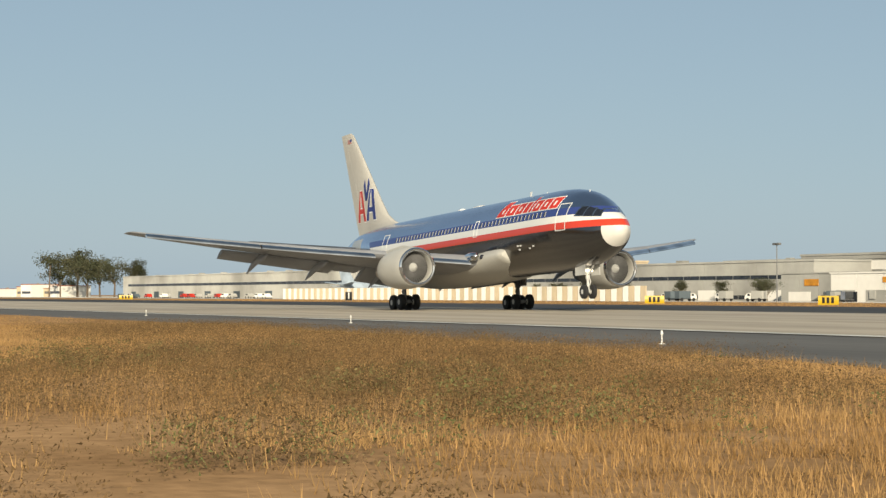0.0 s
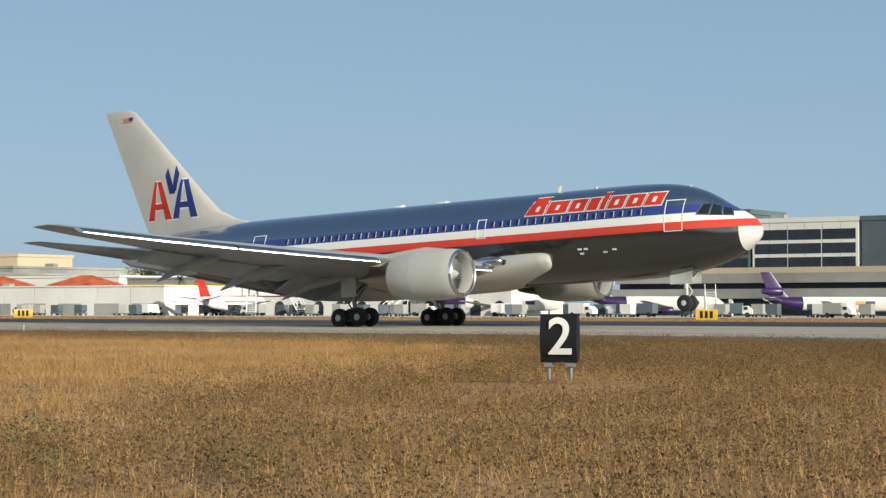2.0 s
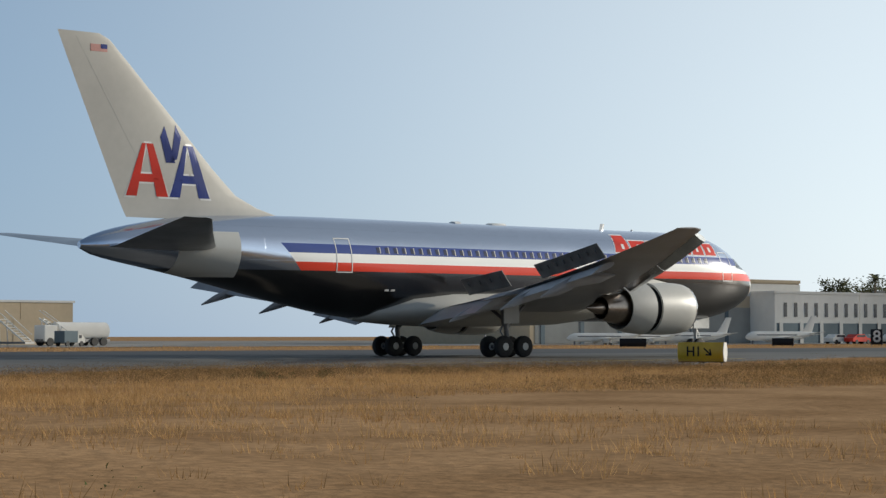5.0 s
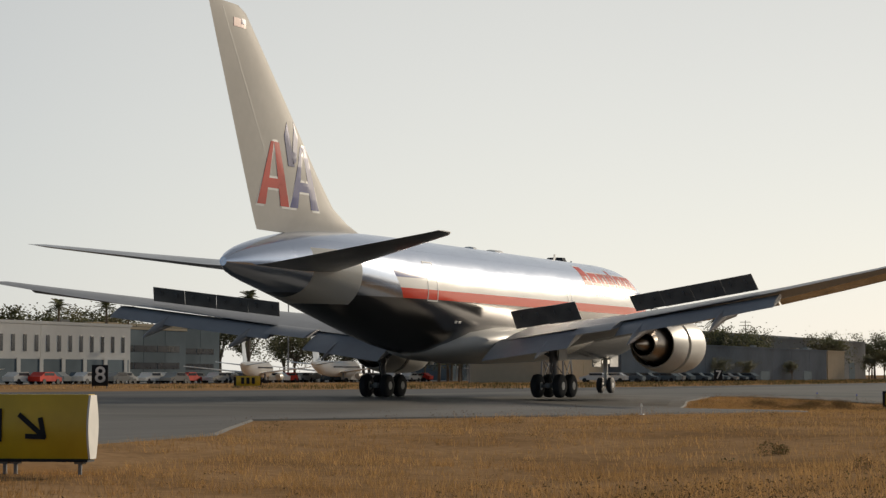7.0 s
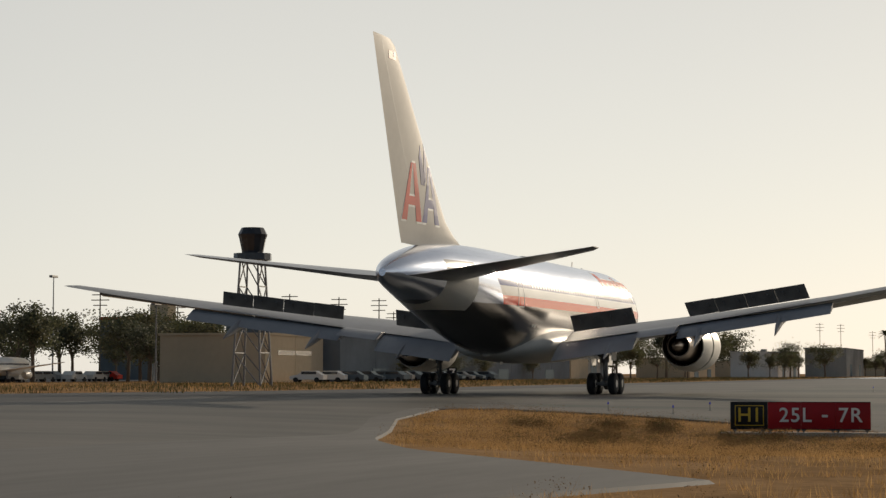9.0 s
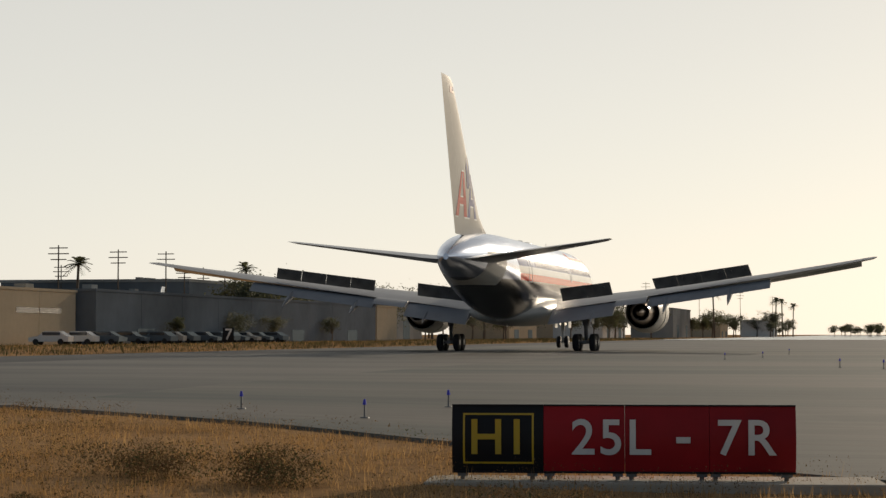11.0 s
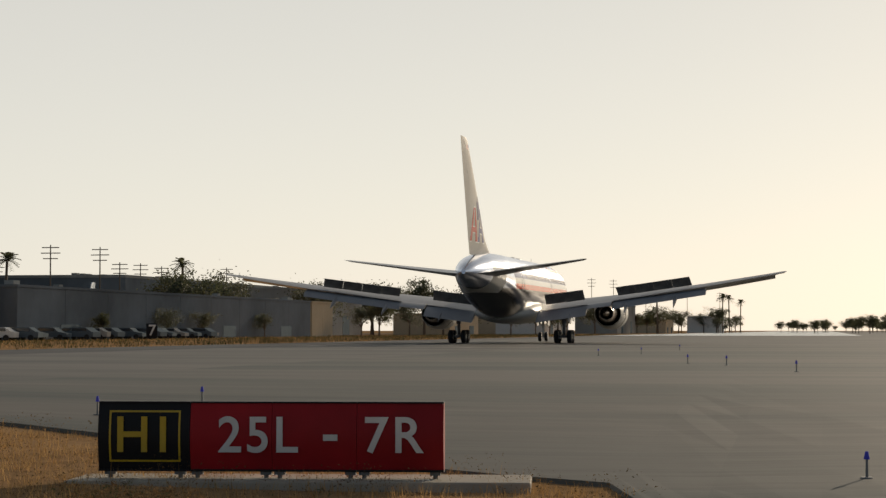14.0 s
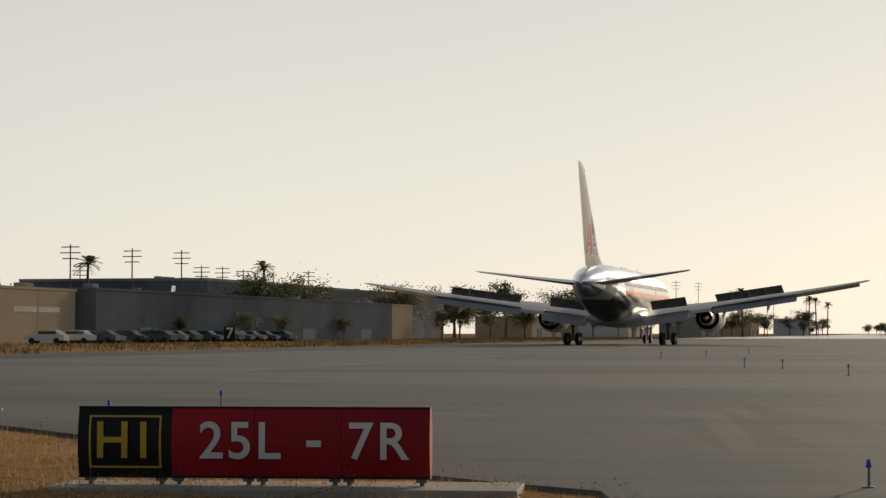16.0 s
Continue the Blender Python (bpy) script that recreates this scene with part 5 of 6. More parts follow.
def terminal(x0, x1, y, h):
    """A two-level concrete cargo terminal: columns below, a gallery painted dark as shade and a deck above."""
    b = thing("cargo_terminal", "long two-level grey concrete cargo terminal with columns", "terminal", pose(x0, y, 0))
    w = x1 - x0
    part("back_wall", box(bmesh.new(), 0, w, 3.0, 24, 0, h), WALL_GREY, b)
    part("lower_beam", box(bmesh.new(), 0, w, -0.3, 3.0, h * 0.36, h * 0.56), WALL_GREY, b, "grey concrete beam")
    # dark sheets stand in for shade inside the gallery and under the deck
    part("gallery", box(bmesh.new(), 0, w, 2.4, 2.98, h * 0.56, h * 0.68), BAND, b, "dark strip painted as the shaded gallery")
    part("shade_wall", box(bmesh.new(), 0, w, 2.5, 2.99, 0, h * 0.36), WALL_DARK, b, "dark wall painted as shade under the deck")
    part("upper_beam", box(bmesh.new(), 0, w, -0.5, 3.0, h * 0.68, h * 0.88), WALL_GREY, b, "grey concrete beam")
    part("parapet", box(bmesh.new(), 0, w, 0.4, 3.0, h * 0.88, h), WALL_BEIGE, b, "pale parapet")
    for k in range(int(w / 6.5) + 1):
        bm = bmesh.new()
        box(bm, 6.5 * k, 6.5 * k + 0.5, -0.2, 0.3, 0, h * 0.36)
        part("column", bm, WALL_WHITE, b, "pale concrete column")


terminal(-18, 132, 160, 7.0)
for x0, x1, h, wall, rows in ((-27, -16.5, 17, WALL_DARK, 7), (-16, 3, 15.4, WALL_WHITE, 6)):
    building("glass_office", "modern office block with rows of dark windows", x0, x1, 204, h, 14, wall, tuple((1.0 + 2.3 * k, 2.7 + 2.3 * k, 0.02) for k in range(rows)), 0, panel=3.0)
building("dark_block", "plain dark clad building with a flat roof", 3.5, 26, 204, 15.4, 16, WALL_DARK, None, 0, panel=6)
for k, x in enumerate((134, 141, 149, 158, 168, 178, 190)):
    building("shed", "low pale workshop shed on the apron", x, x + 8 + k % 3, 176 + 6 * (k % 2), 4.0 + 1.3 * ((k * 5) % 3), 12, (WALL_GREY, WALL_WHITE, WALL_BEIGE)[k % 3], ((1.4, 2.2, 0.1),), 1, WALL_DARK)
b = thing("canopy", "flat grey apron canopy on posts", "canopy", pose(144, 152, 0))
part("roof_slab", box(bmesh.new(), 0, 34, 0, 8, 3.3, 3.8), WALL_GREY, b, "grey roof slab")
for k in range(6):
    part("post", box(bmesh.new(), 1 + 6.3 * k, 1.3 + 6.3 * k, 0.3, 0.6, 0, 3.3), WALL_GREY, b)
b = building("cargo_hangar", "long beige cargo hangar with red lettering blocks", 160, 262, 150, 5.6, 40, WALL_BEIGE, None, 9, WALL_BEIGE, panel=8, dock_h=0.6, roof=WALL_WHITE)
bars(b, 74, 83, 4.6, 5.3, 6, RED)
bars(b, 85.5, 91, 4.6, 5.3, 3, RED)
bars(b, 62, 68, 4.3, 4.9, 5, BAND)
b = building("office_slab", "tall office slab with white window rows and a dark top", 255, 267, 230, 14.5, 10, WALL_DARK, None, 0, panel=4)
for k in range(7):
    plate(b, "window_row", 0.2, 11.8, 1.5 + 1.65 * k, 2.45 + 1.65 * k, WALL_WHITE, "pale window row", y=-0.2)
for x in (253, 258.5):
    bm = bmesh.new()
    bmesh.ops.create_icosphere(bm, subdivisions=3, radius=1.55)
    for f in bm.faces:
        f.smooth = False
    d = thing("radome", "white faceted radar dome on a short mast", "radar dome", pose(x, 228, 0), "radar domes")
    bmesh.ops.translate(bm, verts=bm.verts[:], vec=(0, 0, 16.2))
    part("dome", bm, WALL_WHITE, d)
    part("mast", rod(bmesh.new(), (0, 0, 0), (0, 0, 14.8), 0.8, 0.6), WALL_GREY, d)
building("office_far", "pale far office block with window rows", 176, 187, 236, 8.8, 12, WALL_WHITE, tuple((4 + 1.5 * k, 4.8 + 1.5 * k, 0.02) for k in range(3)), 0, panel=5)

# jet hangars and the airfield's far side
b = building("jet_hangar", "beige jet hangar with dark pillars and grey doors", 319, 378, 122, 9.6, 30, WALL_BEIGE, None, 0, panel=10)
plate(b, "door_strip", 1, 58, 0.1, 5.6, WALL_GREY, "grey sliding hangar doors", y=-0.1)
for k in range(8):
    plate(b, "pillar", 2 + 7.8 * k, 2.8 + 7.8 * k, 0, 7.2, WALL_DARK, "dark pillar", y=-0.22)
plate(b, "roof_band", 0, 59, 7.4, 9.4, WALL_WHITE, "pale fascia band", y=-0.2)
b = building("white_office", "two-storey white office with narrow windows", 366, 408, 117, 7.8, 18, WALL_WHITE, None, 0, panel=20)
for k in range(16):
    plate(b, "window", 2.2 + 2.5 * k, 2.9 + 2.5 * k, 4.2, 6.4, BAND, "narrow dark window")
# dark strip on the wall face, recess shade painted in its colour
plate(b, "ground_floor", 0.5, 41.5, 0.1, 3.2, WALL_DARK, "dark strip painted as a shaded recessed ground floor", y=-0.06)
for k in range(9):
    plate(b, "pier", 1 + 4.9 * k, 1.8 + 4.9 * k, 0, 3.4, WALL_WHITE, "white pier", y=-0.2)
for x0, x1, y, h in ((404, 440, 128, 8.0), (432, 470, 140, 9.0), (372, 402, 140, 8.5)):
    building("dark_terrace", "dark terraced building with balconies", x0, x1, y, h, 14, WALL_DARK, ((2, 3, 0.05), (4.6, 5.6, 0.05)), 0, panel=6, roof=WALL_BEIGE)
for x0, x1, h in ((528, 537, 10.5), (541, 556, 9.4)):
    building("hill_house", "dark house standing above the trees far off", x0, x1, 122, h, 10, WALL_DARK, ((h - 3.2, h - 2.0, 0.1),), 0, panel=5, roof=ROOF_RED, category="house")
building("maintenance_hall", "long dark blue-grey maintenance hall", 620, 800, 108, 11.5, 40, HAZE_WALL, None, 0, panel=18, roof=WALL_GREY)
building("blue_hall", "long hall behind a dry grass strip, blue-grey haze in its colour", 459, 588, 62, 6.0, 8, HAZE_WALL, None, 4, WALL_DARK, panel=14, dock_h=0.3)
building("beige_end", "beige end building beside the blue-grey hall", 589, 604, 62, 6.0, 30, WALL_BEIGE, None, 0)
building("beige_hall", "plain beige hall with a flat roof", 438, 458, 64, 5.8, 14, WALL_BEIGE, ((3.4, 4.0, 0.2),), 0)
for k, (x, y) in enumerate(((720, 52), (800, 40), (900, 30), (1000, 22), (1150, 10), (640, 70), (860, 60))):
    building("low_hall", "low pale building far down the airfield", x, x + 40 + 12 * (k % 3), y + 10, 5 + 2.2 * (k % 3), 14, (WALL_BEIGE, WALL_WHITE, WALL_GREY)[k % 3], None, 2, WALL_DARK)


def lattice_tower(x, y, h, half, cab, label, name="lattice_tower"):
    t = thing(name, label, "tower", pose(x, y, 0))
    for sx, sy in ((-1, -1), (1, -1), (1, 1), (-1, 1)):
        part("leg", rod(bmesh.new(), (sx * half, sy * half, 0), (sx * half * 0.6, sy * half * 0.6, h), 0.11, 0.09, 6), POLE, t)
    n = max(4, int(h / 2.6))
    for k in range(n):
        z0, z1 = h * k / n, h * (k + 1) / n
        a, b2 = half * (1 - 0.4 * k / n), half * (1 - 0.4 * (k + 1) / n)
        for s in (-1, 1):
            for q0, q1 in (((-a, s * a, z0), (b2, s * b2, z1)), ((a, s * a, z0), (-b2, s * b2, z1)), ((s * a, -a, z0), (s * b2, b2, z1)), ((-b2, s * b2, z1), (b2, s * b2, z1))):
                part("brace", rod(bmesh.new(), q0, q1, 0.06, n=5), POLE, t)
    if cab:
        bm = bmesh.new()
        rings_loft(bm, [[(r * math.cos(k * math.tau / 12), r * math.sin(k * math.tau / 12), h + z) for k in range(12)] for z, r in ((-0.6, cab * 1.35), (0, cab * 1.35), (0.05, cab * 0.75), (1.3, cab * 0.95), (1.7, cab * 1.05), (2.3, cab * 0.8))])
        part("cabin", bm, BAND, t, "dark round cabin with a gallery")
    return t


lattice_tower(377.6, 40.5, 11.8, 1.35, 1.26, "grey lattice control tower with a dark round cabin")


def pylon(x, y, h, label="wooden power pole with cross arms"):
    t = thing("power_pole", label, "power pole", pose(x, y, 0), "power poles on the skyline")
    part("mast", rod(bmesh.new(), (0, 0, 0), (0, 0, h), 0.16, 0.1, 7), BARK, t)
    for k, (z, w) in enumerate(((0.97, 1.5), (0.91, 1.7), (0.85, 1.3))):
        part("cross_arm", box(bmesh.new(), -0.09, 0.09, -w, w, h * z - 0.08, h * z + 0.08), BARK, t)
    return t


for x, y, h in ((537, 100, 15), (562, 100, 15.4), (585, 100, 16), (606, 104, 14), (630, 104, 14), (490, 95, 12), (640, 112, 15), (700, 112, 16), (1000, 60, 21), (1060, 58, 22), (1120, 50, 20), (1180, 36, 21), (1240, 24, 20), (560, 132, 15), (620, 135, 15), (520, 128, 15)):
    pylon(x, y, h)
for x, y, h in ((420, 70, 9.0), (432, 105, 14.5), (300, 110, 11), (150, 140, 9.5), (-30, 140, 10), (210, 140, 9), (-130, 112, 9), (470, 110, 15)):
    t = thing("light_mast", "slim apron light mast with a lamp head", "light mast", pose(x, y, 0), "apron light masts")
    part("mast", rod(bmesh.new(), (0, 0, 0), (0, 0, h), 0.13, 0.07, 8), POLE, t)
    part("lamp_head", box(bmesh.new(), -0.9, 0.9, -0.25, 0.25, h - 0.1, h + 0.25, bevel=0.05), POLE, t)
t = lattice_tower(494, 104, 9.5, 1.1, 0, "small lattice tower with a box on top", "box_tower")
part("box_cabin", box(bmesh.new(), -1.5, 1.5, -1.5, 1.5, 9.5, 11.8, bevel=0.05), WALL_BEIGE, t, "reddish beige box cabin")

# ---------------------------------------------------------------- parked aircraft


def jet(name, label, m, length, tail_mat, body_mat, three=False, group="parked aircraft"):
    """A parked airliner, its nose towards +x, standing on its wheels."""
    a = thing(name, label, "airplane", m, group)
    L, r = length, length * 0.052
    zc = r * 1.75
    bm = bmesh.new()
    rings_loft(bm, [[(L * (0.5 - u), rr * r * math.sin(k * math.tau / 20), zc + dz * r + rr * r * math.cos(k * math.tau / 20)) for k in range(20)] for u, rr, dz in ((0.0, 0.06, -0.25), (0.015, 0.42, -0.2), (0.05, 0.78, -0.1), (0.1, 0.97, 0), (0.16, 1, 0), (0.62, 1, 0), (0.78, 0.86, 0.12), (0.9, 0.52, 0.42), (1.0, 0.12, 0.7))])
    body = part("fuselage", bm, body_mat, a, "", True)
    bm = bmesh.new()
    rings_loft(bm, [[(L * (0.5 - le) - u * L * (te - le), w * L * 0.012, zc + z * r) for u, w in FOIL] for z, le, te in ((0.6, 0.78, 0.95), (1.4, 0.83, 0.965), (4.4, 0.94, 1.02))])
    part("fin", bm, tail_mat, a, "", True)
    for s in (-1, 1):
        bm = bmesh.new()
        wing_piece(bm, [((L * (0.5 - le), s * y * L, zc + z * r), L * ch, L * ch * 0.1, 0) for y, le, ch, z in ((0.02, 0.36, 0.2, -0.5), (0.16, 0.48, 0.12, -0.2), (0.44, 0.66, 0.05, 0.4))])
        part("wing", bm, body_mat if not three else GREY, a, "", True)
        bm = bmesh.new()
        wing_piece(bm, [((L * (0.5 - le), s * y * L, zc + z * r), L * ch, L * ch * 0.1, 0) for y, le, ch, z in ((0.01, 0.86, 0.1, 0.5), (0.17, 0.96, 0.045, 0.9))])
        part("tailplane", bm, GREY if three else tail_mat, a, "", True)
        ex, ey = (0.06, 0.15)
        lat = lathe(bmesh.new(), [(0, 0.03 * L * 0.7), (-0.005 * L, 0.03 * L * 0.8), (-0.05 * L, 0.03 * L * 0.8), (-0.08 * L, 0.03 * L * 0.5)], (L * 0.09, s * ey * L, zc - r * 0.9), 18, True)
        part("engine", lat, tail_mat if three else GREY, a, "", True)
        part("main_gear", rod(bmesh.new(), (-0.04 * L, s * 0.075 * L, 0), (-0.04 * L, s * 0.07 * L, zc - r * 0.5), 0.02 * r + 0.12, n=8), DARKMETAL, a)
        bm = bmesh.new()
        rod(bm, (-0.04 * L, s * 0.075 * L - 0.3, 0.011 * L), (-0.04 * L, s * 0.075 * L + 0.3, 0.011 * L), 0.011 * L, n=14)
        part("wheel", bm, TYRE, a)
        bm = bmesh.new()
        for k in range(26):
            x = L * (0.5 - 0.13 - 0.022 * k)
            box(bm, x - 0.12, x + 0.12, s * r * 0.985 - 0.03, s * r * 0.985 + 0.03, zc + 0.15 * r, zc + 0.33 * r)
        if not three:
            part("window_row", bm, BAND, body, "row of dark windows")
        else:
            bm.free()
            for k, (x0, x1, mm) in enumerate(((0.2, 0.27, PURPLE), (0.28, 0.34, ORANGE))):
                bm = bmesh.new()
                box(bm, L * (0.5 - x1), L * (0.5 - x0), s * r * 0.99 - 0.05, s * r * 0.99 + 0.05, zc - 0.1 * r, zc + 0.4 * r)
                part("name_bar", bm, mm, body)
    if three:
        part("tail_engine", lathe(bmesh.new(), [(0, 0.025 * L), (-0.01 * L, 0.03 * L), (-0.1 * L, 0.028 * L), (-0.15 * L, 0.015 * L)], (-L * 0.36, 0, zc + r * 1.75), 18, True), tail_mat, a, "", True)
        bm = bmesh.new()
        rings_loft(bm, [[(L * (0.5 - u), rr * r * 1.02 * math.sin(k * math.tau / 20), zc + dz * r + rr * r * 1.02 * math.cos(k * math.tau / 20)) for k in range(20)] for u, rr, dz in ((0.72, 0.93, 0.06), (0.78, 0.86, 0.12), (0.9, 0.52, 0.42), (0.995, 0.14, 0.7))])
        part("tail_sleeve", bm, tail_mat, a, "purple painted rear fuselage", True)
    part("nose_gear", rod(bmesh.new(), (0.4 * L, 0, 0), (0.4 * L, 0, zc - r * 0.6), 0.14, n=8), DARKMETAL, a)
    return a


FREIGHT = "white three-engine freighter with a purple tail, parked on the apron"
jet("freighter", FREIGHT, pose(-22, 134, 0, 0, 0, 25), 19, PURPLE, WALL_WHITE, True)
jet("freighter", FREIGHT, pose(2, 137, 0, 0, 0, 40), 19, PURPLE, WALL_WHITE, True)
jet("freighter", FREIGHT, pose(27, 138, 0, 0, 0, 40), 18, PURPLE, WALL_WHITE, True)
jet("freighter", FREIGHT, pose(58, 140, 0, 0, 0, 60), 22, PURPLE, WALL_WHITE, True)
jet("freighter", FREIGHT, pose(121, 138, 0, 0, 0, 80), 30, PURPLE, WALL_WHITE, True)
jet("airliner_parked", "white airliner with a red tail, parked at the cargo hall", pose(-62, 124, 0, 0, 0, 100), 20, RED, WALL_WHITE)
jet("airliner_parked", "pale blue airliner parked before a hangar", pose(-318, 122, 0, 0, 0, 110), 30, SKYBLUE, SKYBLUE)
for x, y, rz, L in ((316, 104, 160, 11), (326, 106, 175, 11), (338, 108, 165, 12), (352, 104, 170, 13)):
    jet("business_jet", "small white business jet parked on the apron", pose(x, y, 0, 0, 0, rz), L, WALL_WHITE, WALL_WHITE, group="parked business jets")
for x, y, rz, L in ((400, 92, 20, 20), (430, 96, 10, 22), (470, 84, 200, 20), (520, 80, 185, 26)):
    jet("regional_jet", "white regional jet parked across the field", pose(x, y, 0, 0, 0, rz), L, SKYBLUE, WALL_WHITE)

# ---------------------------------------------------------------- vehicles and carts on the apron


def van(color, rng):
    v = thing("service_truck", "small apron service truck with a box body", "truck", None, "apron vehicles")
    bm = bmesh.new()
    box(bm, -2.2, 0.7, -0.95, 0.95, 0.55, 2.2, bevel=0.06)
    part("box_body", bm, color, v)
    bm = bmesh.new()
    rings_loft(bm, [[(x0, -0.9, 0.5), (x1, -0.9, 0.5), (x2, -0.9, 1.15), (x3, -0.9, 1.75), (x0, -0.9, 1.75)] if s == 0 else [(x0, 0.9, 0.5), (x1, 0.9, 0.5), (x2, 0.9, 1.15), (x3, 0.9, 1.75), (x0, 0.9, 1.75)] for s, (x0, x1, x2, x3) in enumerate(((0.75, 2.3, 2.25, 1.6),) * 2)])
    part("cab", bm, WALL_WHITE, v)
    bm = bmesh.new()
    box(bm, 0.95, 1.55, -0.93, 0.93, 1.15, 1.62)
    part("cab_window", bm, BAND, v)
    for x in (-1.5, 1.5):
        for y in (-0.85, 0.85):
            part("wheel", rod(bmesh.new(), (x, y - 0.12, 0.38), (x, y + 0.12, 0.38), 0.38, n=14), TYRE, v)
    return v


def cart(color):
    c = thing("cargo_container", "silver air cargo container on a low dolly", "container", None, "apron containers")
    bm = bmesh.new()
    rings_loft(bm, [[(-0.95, y, 0.5), (0.7, y, 0.5), (1.0, y, 0.95), (1.0, y, 2.05), (-0.95, y, 2.05)] for y in (-0.75, 0.75)])
    part("shell", bm, color, c)
    part("dolly", box(bmesh.new(), -1.1, 1.15, -0.8, 0.8, 0.32, 0.48), DARKMETAL, c)
    for x in (-0.8, 0.8):
        for y in (-0.6, 0.6):
            part("wheel", rod(bmesh.new(), (x, y - 0.06, 0.16), (x, y + 0.06, 0.16), 0.16, n=10), TYRE, c)
    return c


def car(color):
    c = thing("parked_car", "parked car beside the airfield road", "car", None, "parked cars")
    bm = bmesh.new()
    rings_loft(bm, [[(-2.1, y, 0.35), (2.1, y, 0.35), (2.15, y, 0.75), (1.1, y, 0.95), (0.5, y, 1.42), (-1.1, y, 1.42), (-1.8, y, 0.98), (-2.15, y, 0.9)] for y in (-0.85, 0.85)])
    part("body", bm, color, c)
    part("window_band", box(bmesh.new(), -1.25, 0.65, -0.87, 0.87, 1.0, 1.32), BAND, c)
    for x in (-1.3, 1.35):
        for y in (-0.8, 0.8):
            part("wheel", rod(bmesh.new(), (x, y - 0.1, 0.32), (x, y + 0.1, 0.32), 0.32, n=12), TYRE, c)
    return c


def stairs():
    s = thing("airstairs", "white mobile passenger stairs on wheels", "airstairs", None, "mobile stairs")
    for k in range(9):
        part("tread", box(bmesh.new(), -0.6, 0.6, 0.45 * k, 0.45 * k + 0.5, 0.6 + 0.3 * k, 0.68 + 0.3 * k), WALL_WHITE, s)
    for sd in (-0.65, 0.65):
        part("side_rail", rod(bmesh.new(), (sd, 0, 1.3), (sd, 4.1, 4.1), 0.05, n=6), WALL_WHITE, s)
        part("stringer", rod(bmesh.new(), (sd, 0, 0.5), (sd, 4.1, 3.2), 0.1, n=6), WALL_WHITE, s)
        part("prop", rod(bmesh.new(), (sd, 3.6, 0.0), (sd, 3.8, 3.0), 0.07, n=6), WALL_WHITE, s)
    part("chassis", box(bmesh.new(), -0.8, 0.8, -0.3, 4.2, 0.25, 0.5), DARKMETAL, s)
    return s


rng = random.Random(5)
vans = [van(c, rng) for c in (WALL_WHITE, WALL_GREY, TEAL, ORANGE, WALL_DARK)]
carts = [cart(c) for c in (WALL_GREY, WALL_WHITE, BRIGHT, TEAL, WALL_DARK)]
cars = [car(c) for c in (WALL_WHITE, WALL_DARK, WALL_GREY, RED)]
first = {id(o): True for o in vans + carts + cars}


def put(ob, m):
    s = 0.78 if ob in carts or ob in vans else 1.0
    if first.pop(id(ob), False):
        ob.matrix_basis = m @ Matrix.Scale(s, 4)
        return ob
    o = copy_thing(ob, m)
    o.scale = (s, s, s)
    return o


for k in range(44):
    x = -300 + 12.5 * k + rng.uniform(-4, 4)
    put(vans[rng.choice((0, 1, 1, 1, 4, 4, 2))], pose(x, rng.uniform(110, 124), 0.03, 0, 0, rng.choice((0, 180, 20, 90, 200))))
for k in range(96):
    x = -130 + 3.7 * k + rng.uniform(-1.2, 1.2)
    put(carts[rng.choice((0, 0, 4, 1, 2, 4, 0, 4))], pose(x, rng.uniform(112, 124), 0.03, 0, 0, rng.choice((0, 0, 90, 180))))
for k in range(46):
    x = 300 + 5.6 * k + rng.uniform(-1, 1)
    put(cars[rng.choice((0, 0, 1, 2, 2, 3))], pose(360 + (x - 300) * 0.42, rng.uniform(97, 103), 0.03, 0, 0, rng.choice((0, 180, 90))))
for k in range(20):
    put(cars[rng.choice((0, 1, 1, 2))], pose(440 + 4.0 * k + rng.uniform(-1.4, 1.4), rng.uniform(56, 60), 0.03, 0, 0, rng.choice((80, 95, 270))))
for k in range(22):
    x = -560 + 10 * k + rng.uniform(-3, 3)
    put(cars[rng.choice((0, 0, 1, 2, 3))], pose(x, rng.uniform(110, 122), 0.03, 0, 0, rng.choice((0, 180))))
for k, ob in enumerate([o for o in vans + carts + cars if id(o) in first]):
    put(ob, pose(-214 + 17 * k, 116.5, 0.03, 0, 0, 20 * k))
st = stairs()
st.matrix_basis = pose(-50, 114, 0.03, 0, 0, 40)
for x, rz in ((-44, 60), (20, 30), (-30, -20), (238, 20), (244, 40)):
    copy_thing(st, pose(x, 118, 0.03, 0, 0, rz))
tk = thing("tank_truck", "white fuel tank truck on the apron", "truck", pose(246, 120, 0.03, 0, 0, 8))
part("tank", lathe(bmesh.new(), [(-4, 0.6), (-3.8, 1.0), (3.4, 1.0), (3.6, 0.6)], (0, 0, 1.75), 20, True), WALL_WHITE, tk, "white cylindrical tank", True)
part("cab", box(bmesh.new(), -6.0, -4.2, -1.0, 1.0, 0.5, 2.4, bevel=0.1), WALL_WHITE, tk)
part("chassis", box(bmesh.new(), -6.0, 3.6, -0.8, 0.8, 0.45, 0.8), DARKMETAL, tk)
for x in (-5.2, 1.2, 2.5):
    for y in (-0.9, 0.9):
        part("wheel", rod(bmesh.new(), (x, y - 0.15, 0.48), (x, y + 0.15, 0.48), 0.48, n=14), TYRE, tk)

# a pale blast fence beyond the runway
bf = thing("blast_fence", "pale slatted blast fence behind the runway", "fence", pose(-330, 100, 0))
